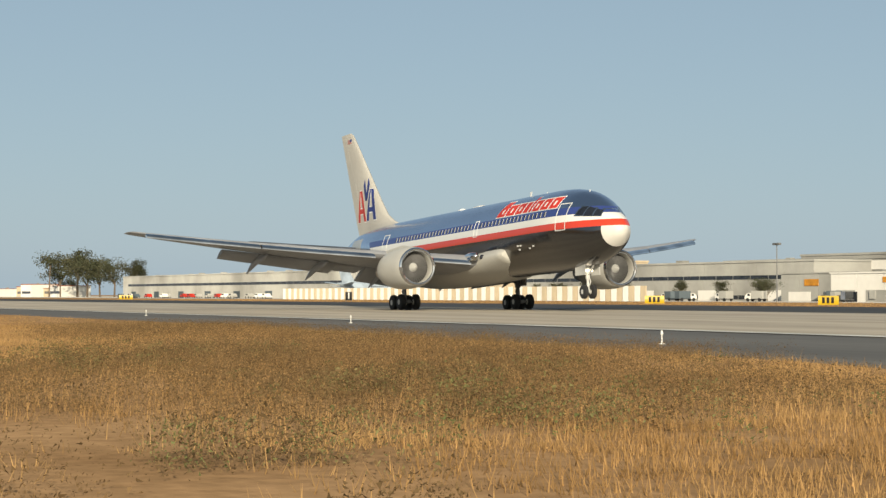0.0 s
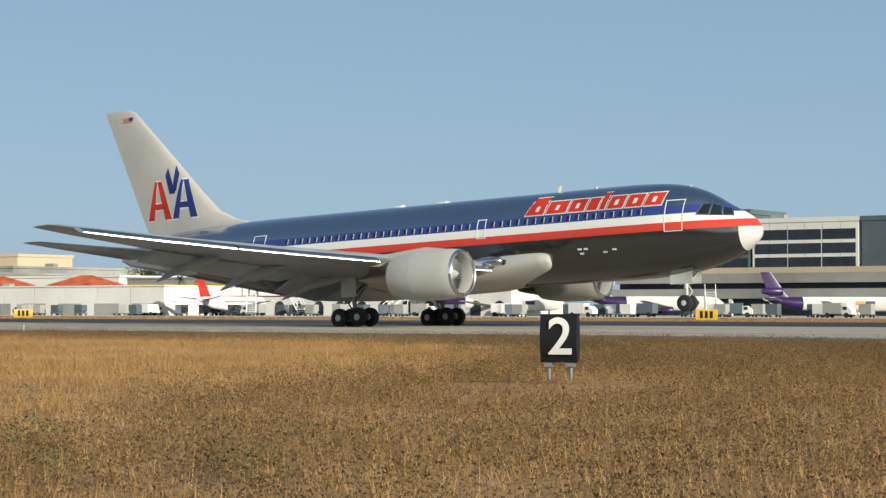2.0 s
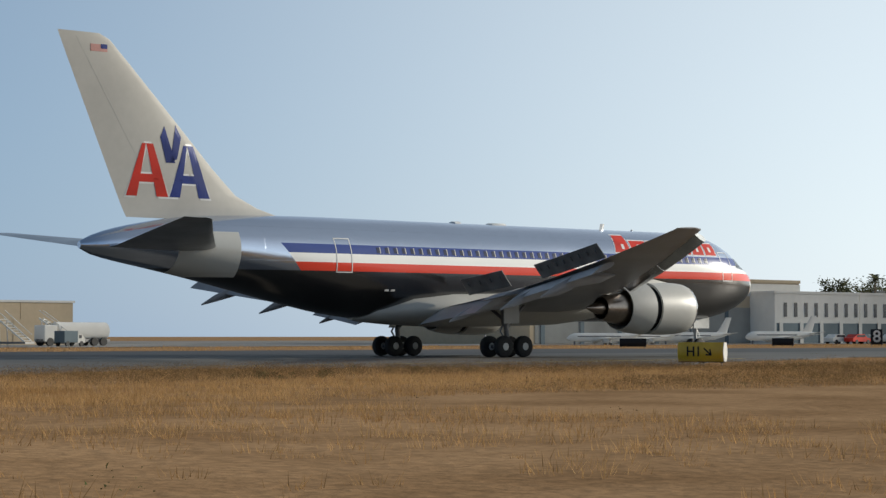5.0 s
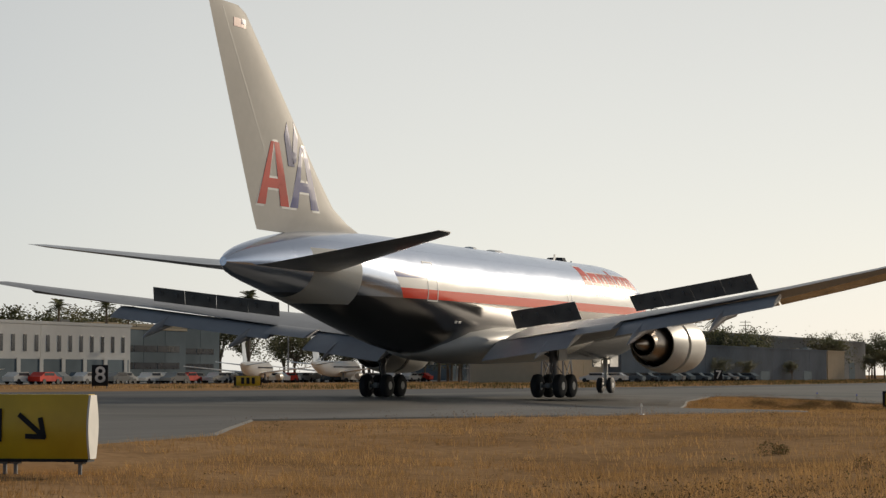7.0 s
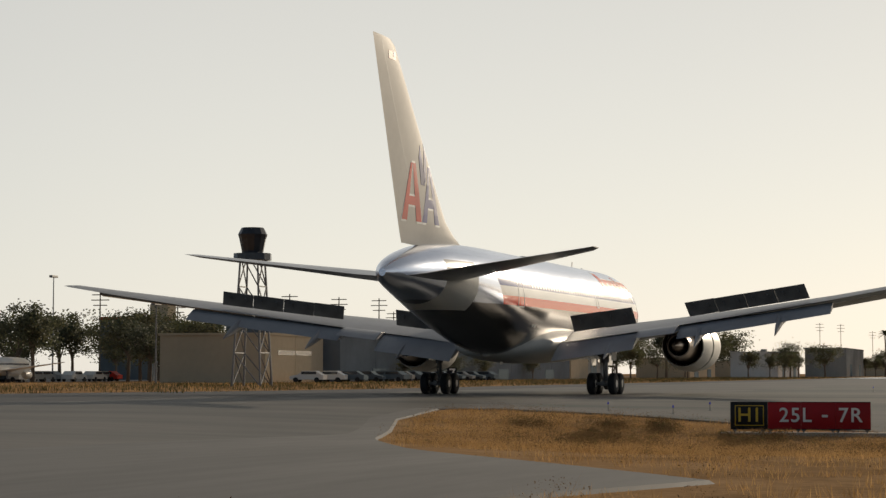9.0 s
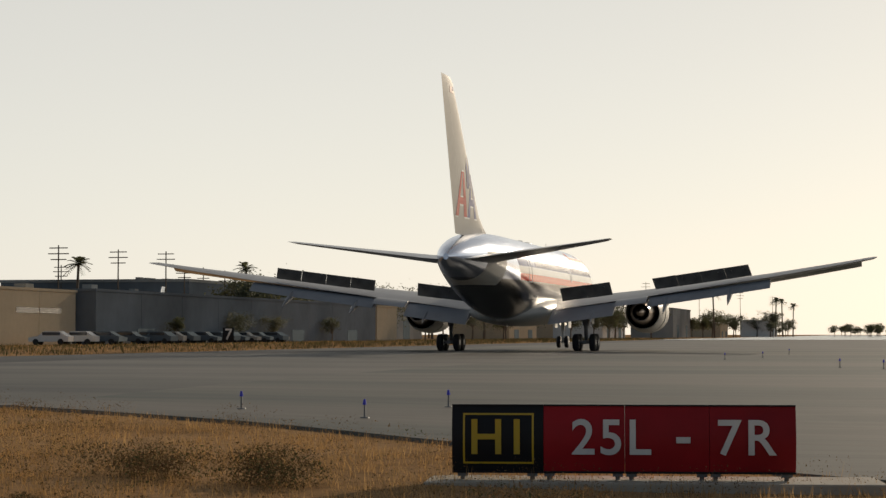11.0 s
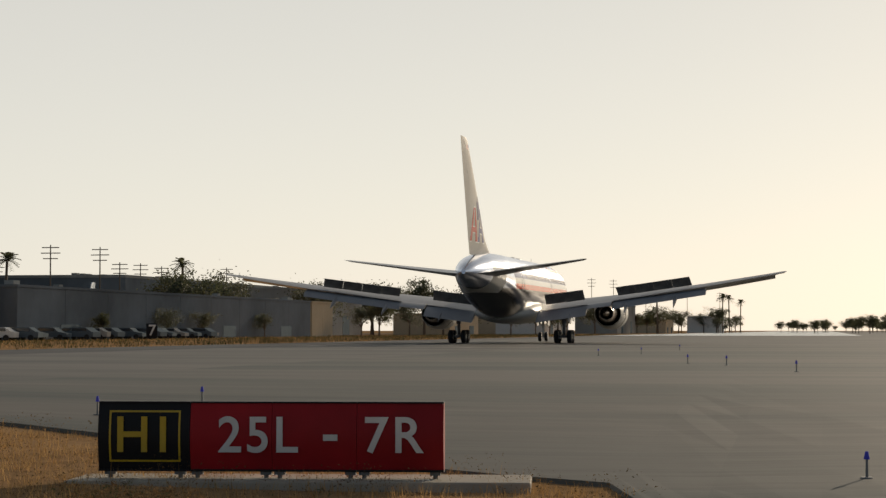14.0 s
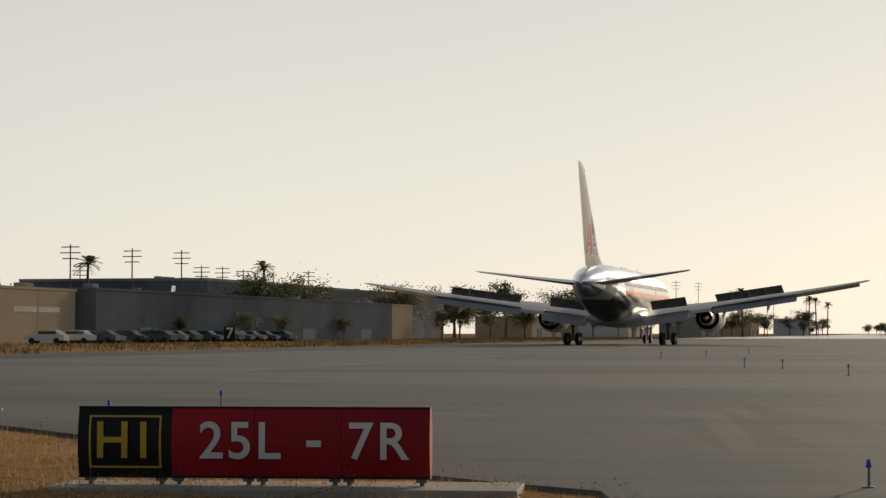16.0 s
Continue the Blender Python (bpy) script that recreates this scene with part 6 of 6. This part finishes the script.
for k in range(90):
    bm = bmesh.new()
    box(bm, 2.0 * k, 2.0 * k + 1.7, 0, 0.2, 0.0, 2.6, Matrix.Translation((0, 0, 0)))
    part("slat", bm, WALL_BEIGE if k % 2 else WALL_WHITE, bf)

# ---------------------------------------------------------------- trees and palms


def tree(seed, h, wide, label, n_clump=60, leaves=46):
    """A tapered trunk with limbs and a crown of many small leaves in clumps."""
    r = random.Random(seed)
    t = thing("tree", label, "tree", None, "trees beyond the airfield")
    bm = bmesh.new()
    rod(bm, (0, 0, 0), (0.02 * h, 0, h * 0.45), h * 0.03, h * 0.018, 8)
    tips = []
    for k in range(9):
        a, up = r.uniform(0, math.tau), r.uniform(0.55, 0.9)
        p = Vector((math.cos(a) * wide * r.uniform(0.25, 0.8), math.sin(a) * wide * r.uniform(0.25, 0.8), h * up))
        rod(bm, (0.01 * h, 0, h * r.uniform(0.25, 0.45)), p, h * 0.013, h * 0.004, 5)
        tips.append(p)
    part("trunk", bm, BARK, t, "", True)
    verts, faces = [], []
    for k in range(n_clump):
        c = r.choice(tips) + Vector((r.gauss(0, wide * 0.27), r.gauss(0, wide * 0.27), r.gauss(0, h * 0.1)))
        c.z = min(max(c.z, h * 0.25), h * 0.97)
        size = wide * r.uniform(0.12, 0.26)
        for j in range(leaves):
            q = c + Vector((r.gauss(0, size), r.gauss(0, size), r.gauss(0, size * 0.7)))
            u = Vector((r.uniform(-1, 1), r.uniform(-1, 1), r.uniform(-0.6, 0.6))).normalized() * h * 0.022
            w = u.orthogonal().normalized() * h * 0.014
            i = len(verts)
            verts += [q - u, q + w, q + u, q - w]
            faces.append((i, i + 1, i + 2, i + 3))
    me = bpy.data.meshes.new("crown")
    me.from_pydata([tuple(v) for v in verts], [], faces)
    me.materials.append(LEAF)
    ob = new("crown", me)
    ob.parent = t
    ob["label"] = "uneven dark green crown"
    return t


def palm(seed, h, label="tall slim palm with a ragged crown"):
    r = random.Random(seed)
    t = thing("palm", label, "palm tree", None, "palms beyond the airfield")
    part("trunk", rod(bmesh.new(), (0, 0, 0), (0.03 * h, 0, h * 0.88), h * 0.02, h * 0.014, 8), BARK, t)
    verts, faces = [], []
    top = Vector((0.03 * h, 0, h * 0.88))
    for k in range(26):
        a, el = r.uniform(0, math.tau), r.uniform(-0.5, 1.2)
        d = Vector((math.cos(a) * math.cos(el), math.sin(a) * math.cos(el), math.sin(el)))
        ln = h * r.uniform(0.13, 0.18)
        side = d.cross(Vector((0, 0, 1))).normalized()
        for j in range(9):
            u = j / 9
            p = top + d * ln * u + Vector((0, 0, -ln * 0.45 * u * u))
            for s in (-1, 1):
                i = len(verts)
                tip = p + side * s * ln * 0.26 + d * ln * 0.14 - Vector((0, 0, ln * 0.1))
                verts += [p, p + d * ln * 0.09, tip]
                faces.append((i, i + 1, i + 2))
    me = bpy.data.meshes.new("fronds")
    me.from_pydata([tuple(v) for v in verts], [], faces)
    me.materials.append(LEAF)
    ob = new("fronds", me)
    ob.parent = t
    return t


TREES = [tree(11, 10, 4.2, "broad dark green tree with an uneven crown"), tree(12, 10, 3.0, "tall dark green tree with a gappy crown"), tree(13, 10, 5.2, "wide spreading dark tree", 74), tree(14, 10, 3.6, "rounded dark tree beyond the field")]
PALMS = [palm(21, 10), palm(22, 10)]
used = set()


def plant(stock, k, x, y, h, rz):
    ob = stock[k % len(stock)]
    m = pose(x, y, -0.05, 0, 0, rz)
    s = h / 10
    if id(ob) not in used:
        used.add(id(ob))
        ob.scale = (1, 1, 1)
        ob.matrix_basis = m @ Matrix.Scale(s, 4)
        return
    o = copy_thing(ob, m)
    o.scale = (s, s, s)


rt = random.Random(9)
spots = [(-790, 150, 20), (-765, 152, 21), (-738, 150, 18), (-715, 150, 17), (-690, 150, 15), (-664, 152, 15), (-820, 160, 9), (-640, 160, 8), (-430, 175, 11),
         (-150, 128, 4.2), (-142, 118, 3.6), (-160, 128, 4.0), (-176, 130, 3.6), (-190, 130, 3.8), (-210, 129, 3.6), (-224, 129, 3.8), (-236, 128, 3.6), (-246, 128, 3.4), (-122, 170, 9),
         (460, 84, 8.5), (452, 86, 8.0), (552, 74, 9.6), (558, 75, 10.6), (612, 55, 6.5), (625, 52, 6.8), (650, 50, 6.2), (680, 56, 7), (610, 58, 5.5), (520, 60, 3.6), (480, 60, 3.2), (505, 60, 4.0), (552, 60, 3.8)]
spots += [(x + rt.uniform(-5, 5), 150 + rt.uniform(-8, 16), rt.uniform(9, 13)) for x in range(395, 640, 13)]
spots += [(x + rt.uniform(-5, 5), 112 + rt.uniform(-6, 8), rt.uniform(5, 8.5)) for x in range(470, 600, 16)]
spots += [(x + rt.uniform(-6, 6), 70 + rt.uniform(-6, 30), rt.uniform(8, 14)) for x in range(600, 900, 20)]
spots += [(x + rt.uniform(-10, 10), 45 - (x - 700) * 0.05 + rt.uniform(-6, 12), rt.uniform(6, 11)) for x in range(700, 1300, 34)]
spots += [(x + rt.uniform(-4, 4), 102 + rt.uniform(-9, 9), rt.uniform(7.5, 11)) for x in range(434, 520, 8)]
spots += [(x + rt.uniform(-8, 8), 8 - (x - 700) * 0.07 + rt.uniform(-60, 40), rt.uniform(3.5, 7)) for x in range(1000, 1560, 9)]
spots += [(x + rt.uniform(-10, 10), -20 - (x - 700) * 0.08 + rt.uniform(-10, 20), rt.uniform(5, 8)) for x in range(900, 1500, 60)]
for k, (x, y, h) in enumerate(spots):
    plant(TREES, k, x, y, h, rt.uniform(0, 360))
for k, (x, y, h) in enumerate([(-770, 140, 17), (-80, 137, 6.4), (-75, 138, 7.2), (-70, 137, 7.4), (-65, 139, 6.8), (-60, 137, 7.2), (-86, 139, 6.6), (404, 118, 12), (412, 120, 11), (520, 90, 13), (620, 96, 16), (880, 25, 16), (1180, 20, 19), (1215, 18, 19), (1290, 16, 18), (480, 140, 17), (395, 120, 12)]):
    plant(PALMS, k, x, y, h, rt.uniform(0, 360))

# ---------------------------------------------------------------- dry grass and weeds
gen = np.random.default_rng(4)


def path_clear(x, y):
    d = np.full(len(x), 1e9)
    for row in CAM_ROWS[::2]:
        d = np.minimum(d, np.hypot(x - row[1], y - row[2]))
    return d > 2.5


def patchy(x, y, scale, seed):
    """A smooth random field of about 0 to 1."""
    g = np.random.default_rng(seed)
    v = np.zeros(len(x))
    for k in range(7):
        a, ph = g.uniform(0, math.tau), g.uniform(0, math.tau)
        f = scale * (0.6 + 0.35 * k)
        v += np.sin((x * math.cos(a) + y * math.sin(a)) * f + ph)
    return 0.5 + v / 7


def tufts(name, material, xs, ys, heights, blades, spread_r, width, droop, label, twig=False):
    """Many blades as one mesh; each is a thin leaning triangle."""
    n = len(xs)
    zs = np.array([terrain(float(a), float(b)) for a, b in zip(xs, ys)]) - 0.03
    k = n * blades
    bx, by, bz = np.repeat(xs, blades), np.repeat(ys, blades), np.repeat(zs, blades)
    hh = np.repeat(heights, blades) * gen.uniform(0.5, 1.1, k)
    ang, rad = gen.uniform(0, math.tau, k), np.repeat(heights, blades) * spread_r * np.sqrt(gen.uniform(0, 1, k))
    ox, oy = bx + np.cos(ang) * rad, by + np.sin(ang) * rad
    lean, la = gen.uniform(0.1, droop, k) * hh, ang + gen.normal(0, 0.7, k)
    wx, wy = np.cos(la + 1.57) * width * (0.6 + hh), np.sin(la + 1.57) * width * (0.6 + hh)
    start = hh * gen.uniform(0.0, 0.75, k) if twig else np.zeros(k)
    v = np.zeros((k, 3, 3))
    v[:, 0] = np.stack([ox - wx, oy - wy, bz + start], 1)
    v[:, 1] = np.stack([ox + wx, oy + wy, bz + start], 1)
    v[:, 2] = np.stack([ox + np.cos(la) * lean, oy + np.sin(la) * lean, bz + hh], 1)
    me = bpy.data.meshes.new(name)
    me.vertices.add(k * 3)
    me.vertices.foreach_set("co", v.ravel())
    me.loops.add(k * 3)
    me.polygons.add(k)
    me.loops.foreach_set("vertex_index", np.arange(k * 3).astype(np.int32))
    me.polygons.foreach_set("loop_start", (np.arange(k) * 3).astype(np.int32))
    me.update(calc_edges=True)
    me.validate()
    me.materials.append(material)
    return tagged(new(name, me), label, "grass", kind="stuff")


def bushy(name, material, xs, ys, heights, count, spread_r, size, label):
    """Loose weeds as clouds of tiny leaves and seed heads on the ground, in one mesh."""
    n = len(xs)
    zs = np.array([terrain(float(a), float(b)) for a, b in zip(xs, ys)]) - 0.02
    k = n * count
    hh = np.repeat(heights, count)
    ang, rad = gen.uniform(0, math.tau, k), np.sqrt(gen.uniform(0, 1, k))
    up = gen.uniform(0, 1, k) ** 0.8
    rr = rad * hh * spread_r * np.sqrt(np.clip(1.1 - up * up, 0.05, 1))
    c = np.stack([np.repeat(xs, count) + np.cos(ang) * rr, np.repeat(ys, count) + np.sin(ang) * rr, np.repeat(zs, count) + up * hh], 1)
    v = np.repeat(c[:, None, :], 3, 1) + gen.normal(0, 1, (k, 3, 3)) * (size * gen.uniform(0.5, 1.2, k))[:, None, None]
    me = bpy.data.meshes.new(name)
    me.vertices.add(k * 3)
    me.vertices.foreach_set("co", v.ravel())
    me.loops.add(k * 3)
    me.polygons.add(k)
    me.loops.foreach_set("vertex_index", np.arange(k * 3).astype(np.int32))
    me.polygons.foreach_set("loop_start", (np.arange(k) * 3).astype(np.int32))
    me.update(calc_edges=True)
    me.validate()
    me.materials.append(material)
    return tagged(new(name, me), label, "weeds", kind="stuff")


AREAS = [(60, 124, -63, -37, 19000), (92, 134, -78, -61, 10000), (104, 150, -126, -78, 30000), (92, 150, -78, -45, 7000), (140, 202, -54, -24, 18000), (200, 262, -40, -19, 5000), (250, 284, -32, -6, 11000), (-120, 60, -58, -38, 3500)]
sx, sy = [], []
for x0, x1, y0, y1, n in AREAS:
    sx.append(gen.uniform(x0, x1, n)), sy.append(gen.uniform(y0, y1, n))
sx, sy = np.concatenate(sx), np.concatenate(sy)
edge = np.interp(sx, EDGE_X, EDGE_Y) - 0.4
keep = ((sy < edge) & (np.hypot(sx - 116.8, sy + 77.6) > 1.5) & ~((sx > np.interp(sy, TX_Y, TX_X) - 0.3)))
sx, sy = sx[keep], sy[keep]


def line_distance(x, y, line):
    """How far points lie from a bent line on the ground."""
    best = np.full(len(x), 1e9)
    for (ax, ay), (bx, by) in zip(line, line[1:]):
        dx, dy = bx - ax, by - ay
        u = np.clip(((x - ax) * dx + (y - ay) * dy) / (dx * dx + dy * dy), 0, 1)
        best = np.minimum(best, np.hypot(x - ax - u * dx, y - ay - u * dy))
    return best


# a bare foot track; beyond it a strip of straw, a belt of brown weeds, then straw as far as the pavement
TRACK = ((132, -60), (141, -74), (129, -83))
EAST_TRACK = ((141, -53), (156, -47), (174, -42))
p1, p2 = patchy(sx, sy, 0.35, 1), patchy(sx, sy, 0.9, 2)
d1 = line_distance(sx, sy, TRACK) + 6 * (p1 - 0.5)
d2 = line_distance(sx, sy, EAST_TRACK) + 5 * (p1 - 0.5)
WEED_BELT = ((70, -43), (95, -46), (111, -52), (117, -69), (119, -80), (127, -93), (132, -104), (126, -112), (154, -112))
p3 = patchy(sx, sy, 0.22, 11)
belt = np.clip((6.0 + 4 * (p3 - 0.5) - line_distance(sx, sy, WEED_BELT)) / 3.0, 0, 1) * (0.55 + 0.45 * p3) * 1.25
belt = np.where(sx > 153, 0.75 * np.clip((17 - d2) / 4, 0, 1) * np.clip((d2 - 3) / 3, 0, 1), belt)
belt = np.where(sx > 205, np.where(sx > 244, 0.16, 0.12), belt)
pick = gen.uniform(0, 1, len(sx))
is_weed = pick < belt * (0.75 + 0.45 * p2) + 0.008
is_green = (~is_weed) & (patchy(sx, sy, 0.5, 7) > 0.62) & (gen.uniform(0, 1, len(sx)) < 0.02 + 0.42 * belt)
bare = np.where(sy < -82, np.clip((-120.5 - sy + 3 * (p1 - 0.5)) / 2, 0, 1), np.clip((6.5 - d1) / 2.5, 0, 1)) * (sx < 146)
for cx, cy, rx, ry in ((118.5, -57.6, 7, 2.2), (126.5, -69.3, 6, 2.0), (117, -74, 5, 2)):
    bare = np.maximum(bare, np.clip(2.2 - 2 * np.hypot((sx - cx) / rx, (sy - cy) / ry), 0, 1))
is_straw = ~is_weed & ~is_green & (gen.uniform(0, 1, len(sx)) > 0.75 * np.clip(belt, 0, 1)) & (gen.uniform(0, 1, len(sx)) < (0.6 + 0.4 * p2) * (1 - 0.86 * bare))
is_weed &= gen.uniform(0, 1, len(sx)) > bare * 0.9
tufts("dry_grass", STRAW, sx[is_straw], sy[is_straw], gen.uniform(0.06, 0.20, is_straw.sum()), 20, 2.2, 0.007, 1.1, "short dry straw-coloured grass tufts on sandy ground")
bushy("dead_weeds", WEED, sx[is_weed], sy[is_weed], gen.uniform(0.14, 0.42, is_weed.sum()), 74, 1.5, 0.0088, "brown dead weeds in loose belts along the runway")
tufts("dead_stalks", STRAW, sx[is_weed], sy[is_weed], gen.uniform(0.12, 0.30, is_weed.sum()), 8, 1.4, 0.005, 0.9, "thin straw-brown stalks of dead weeds along the runway")
bushy("green_weeds", SHRUB, sx[is_green], sy[is_green], gen.uniform(0.08, 0.28, is_green.sum()), 28, 1.4, 0.011, "dull green low weeds among the dry grass")
# denser bushes
bx_, by_, bh_ = [], [], []
for x, y, w, h, n in ((126, -66, 2.4, 0.5, 60), (123, -63.5, 2.2, 0.45, 50), (120, -66, 2.0, 0.4, 40), (130.3, -69.8, 1.0, 0.34, 24), (128.5, -72, 0.8, 0.3, 16), (116, -53.0, 2.4, 0.45, 60), (111, -52.5, 1.6, 0.34, 40), (119.5, -56.6, 0.8, 0.4, 16), (108, -50, 2.2, 0.36, 40), (105, -58, 2.5, 0.34, 50), (126, -100, 2.5, 0.36, 50), (118, -104, 2, 0.36, 40), (103, -54, 2.6, 0.4, 60), (98, -51, 3, 0.4, 60), (121, -60, 1.6, 0.4, 30), (124, -57.5, 0.7, 0.32, 14), (112, -86, 3, 0.36, 60), (120, -90, 3, 0.36, 60), (150, -92, 3, 0.36, 60), (132, -84, 4, 0.34, 70), (160, -40, 2, 0.3, 30), (168, -36, 2, 0.3, 30), (198, -36, 1.4, 0.3, 24), (134, -104, 1.4, 0.4, 30), (140, -108, 2, 0.36, 40),
                      (270.6, -16.9, 0.5, 0.46, 36), (270.6, -15.4, 0.8, 0.42, 44), (268.5, -20.3, 0.5, 0.36, 24), (269.5, -13.2, 0.8, 0.36, 30), (262, -17.5, 0.9, 0.34, 26), (264.5, -20.2, 0.7, 0.3, 20), (259, -17, 0.9, 0.32, 22), (266, -16, 0.6, 0.26, 16), (267, -19.3, 0.5, 0.3, 14), (180, -38, 1.5, 0.32, 30), (205, -31, 0.8, 0.26, 14), (188, -40, 1.5, 0.32, 30), (136.7, -120.9, 0.3, 0.2, 12), (135.7, -121.0, 0.35, 0.2, 12), (137.6, -120.7, 0.4, 0.2, 12), (127.6, -121.4, 0.5, 0.22, 12), (131, -120.8, 0.4, 0.2, 12), (128, -92, 3, 0.34, 60), (138, -94, 3, 0.32, 60), (146, -100, 2.4, 0.36, 50)):
    bx_.append(gen.normal(x, w * 0.5, n)), by_.append(gen.normal(y, w * 0.5, n)), bh_.append(h * gen.uniform(0.5, 1.1, n))
bx_, by_, bh_ = map(np.concatenate, (bx_, by_, bh_))
ok = path_clear(bx_, by_)
bushy("weed_bushes", WEED, bx_[ok], by_[ok], bh_[ok], 150, 1.1, 0.011, "dark brown twiggy weed bushes on the dry verge")
ok2 = ok & (gen.uniform(0, 1, len(ok)) < 0.4)
bushy("green_bushes", SHRUB, bx_[ok2], by_[ok2], bh_[ok2] * 0.9, 130, 1.1, 0.012, "dull green leafy weed bushes on the dry verge")
# a broken concrete edging half sunk beside the path
edging = thing("concrete_edging", "broken pale concrete edging half sunk in sand", "kerb", pose(0, 0, 0), kind="structure")
re_ = random.Random(31)
for k in range(17):
    x, y = 119.5 + 1.85 * k, -122.6 + 0.02 * k + re_.uniform(-0.04, 0.04)
    part("edging_piece", box(bmesh.new(), 0, 1.75, -0.07, 0.07, -0.12, 0.012, pose(x, y, terrain(x, y) + re_.uniform(-0.035, 0.008), 0, re_.uniform(-0.8, 0.8), re_.uniform(-1.5, 1.5)), 0.01), DARKENED_PAVEMENT, edging)
# far grass strip beyond the runway
fx, fy = gen.uniform(-320, 560, 9000), gen.uniform(47, 94, 9000)
fx = np.concatenate([fx, gen.uniform(315, 760, 5000)])
fy = np.concatenate([fy, gen.uniform(20, 60, 5000)])
tufts("far_grass", STRAW, fx[:11000], fy[:11000], gen.uniform(0.12, 0.3, 11000), 6, 3.0, 0.03, 0.9, "dry grass strip beyond the runway")
tufts("far_green_grass", SHRUB, fx[11000:], fy[11000:], gen.uniform(0.2, 0.5, 3000), 8, 3.0, 0.03, 0.9, "olive green weeds in the strip beyond the runway")

# ---------------------------------------------------------------- tyre smoke, in thin drifting shells
def smoke_material():
    m = bpy.data.materials.new("thin_tyre_smoke")
    m.use_nodes = True
    nt = m.node_tree
    bsdf = nt.nodes["Principled BSDF"]
    bsdf.inputs["Base Color"].default_value, bsdf.inputs["Roughness"].default_value = (0.36, 0.40, 0.48, 1), 1.0
    co, mp, gr, no = (nt.nodes.new("ShaderNode" + k) for k in ("TexCoord", "Mapping", "TexGradient", "TexNoise"))
    gr.gradient_type = "SPHERICAL"
    mp.inputs["Location"].default_value, mp.inputs["Scale"].default_value = (0, 0, -0.62), (0.15, 0.0, 0.5)
    no.inputs["Scale"].default_value, no.inputs["Detail"].default_value = 0.4, 2
    mu, mr = nt.nodes.new("ShaderNodeMath"), nt.nodes.new("ShaderNodeMath")
    mu.operation = mr.operation = "MULTIPLY"
    mr.inputs[1].default_value = 1.3
    nt.links.new(co.outputs["Object"], mp.inputs[0]), nt.links.new(mp.outputs[0], gr.inputs[0]), nt.links.new(co.outputs["Object"], no.inputs["Vector"])
    nt.links.new(gr.outputs["Fac"], mu.inputs[0]), nt.links.new(no.outputs[0], mu.inputs[1]), nt.links.new(mu.outputs[0], mr.inputs[0])
    nt.links.new(mr.outputs[0], bsdf.inputs["Alpha"])
    return m


SMOKE_MAT, SMOKE = smoke_material(), []
for x, y, late in ((6.0, -6.2, 0.0), (8.5, -4.6, 0.15), (7.0, 4.2, 0.05), (11.0, 5.6, 0.25)):
    bm = bmesh.new()
    cols = [[bm.verts.new((-6.4 + 12.8 * i / 24, 0.5 * math.sin(i * 0.9) + 0.35 * math.cos(j * 1.3 + i), 0.05 + 3.1 * j / 8)) for j in range(9)] for i in range(25)]
    for a, b in zip(cols, cols[1:]):
        for j in range(8):
            bm.faces.new((a[j], b[j], b[j + 1], a[j + 1]))
    puff = tagged(part("tyre_smoke", bm, SMOKE_MAT, None, "", True), "thin blue-grey puff of tyre smoke over the runway", "smoke", kind="stuff")
    SMOKE.append((puff, x, y, late))


# ---------------------------------------------------------------- what moves
def motions():
    walk(airliner, [(t, pose(x, 0, 0.022, 0, -p, 0)) for t, x, p in PLANE_ROWS])
    for ob, (x, y, z), yaw, rest in SPOILERS:
        walk(ob, [(t, pose(x, y, z, 0, 0, yaw) @ pose(0, 0, 0, rest) @ pose(0, 0, 0, 0, a)) for t, a in ((0, -6), (3.6, -6), (4.4, 56), (16, 56))])
    for ob, (x, y, z) in SLEEVES:
        walk(ob, [(t, pose(x - s, y, z)) for t, s in ((0, 0), (2.9, 0.02), (3.6, 0.42), (16, 0.42))])
    for ob, x, y, late in SMOKE:
        walk(ob, [(t, pose(x - dx, y, z)) for t, dx, z in ((0, 0, -3.6), (0.2 + late, 0, -3.4), (0.6 + late, 0.5, -0.2), (2.0, 2.0, 0.3), (16, 6.0, 0.6))])


motions()
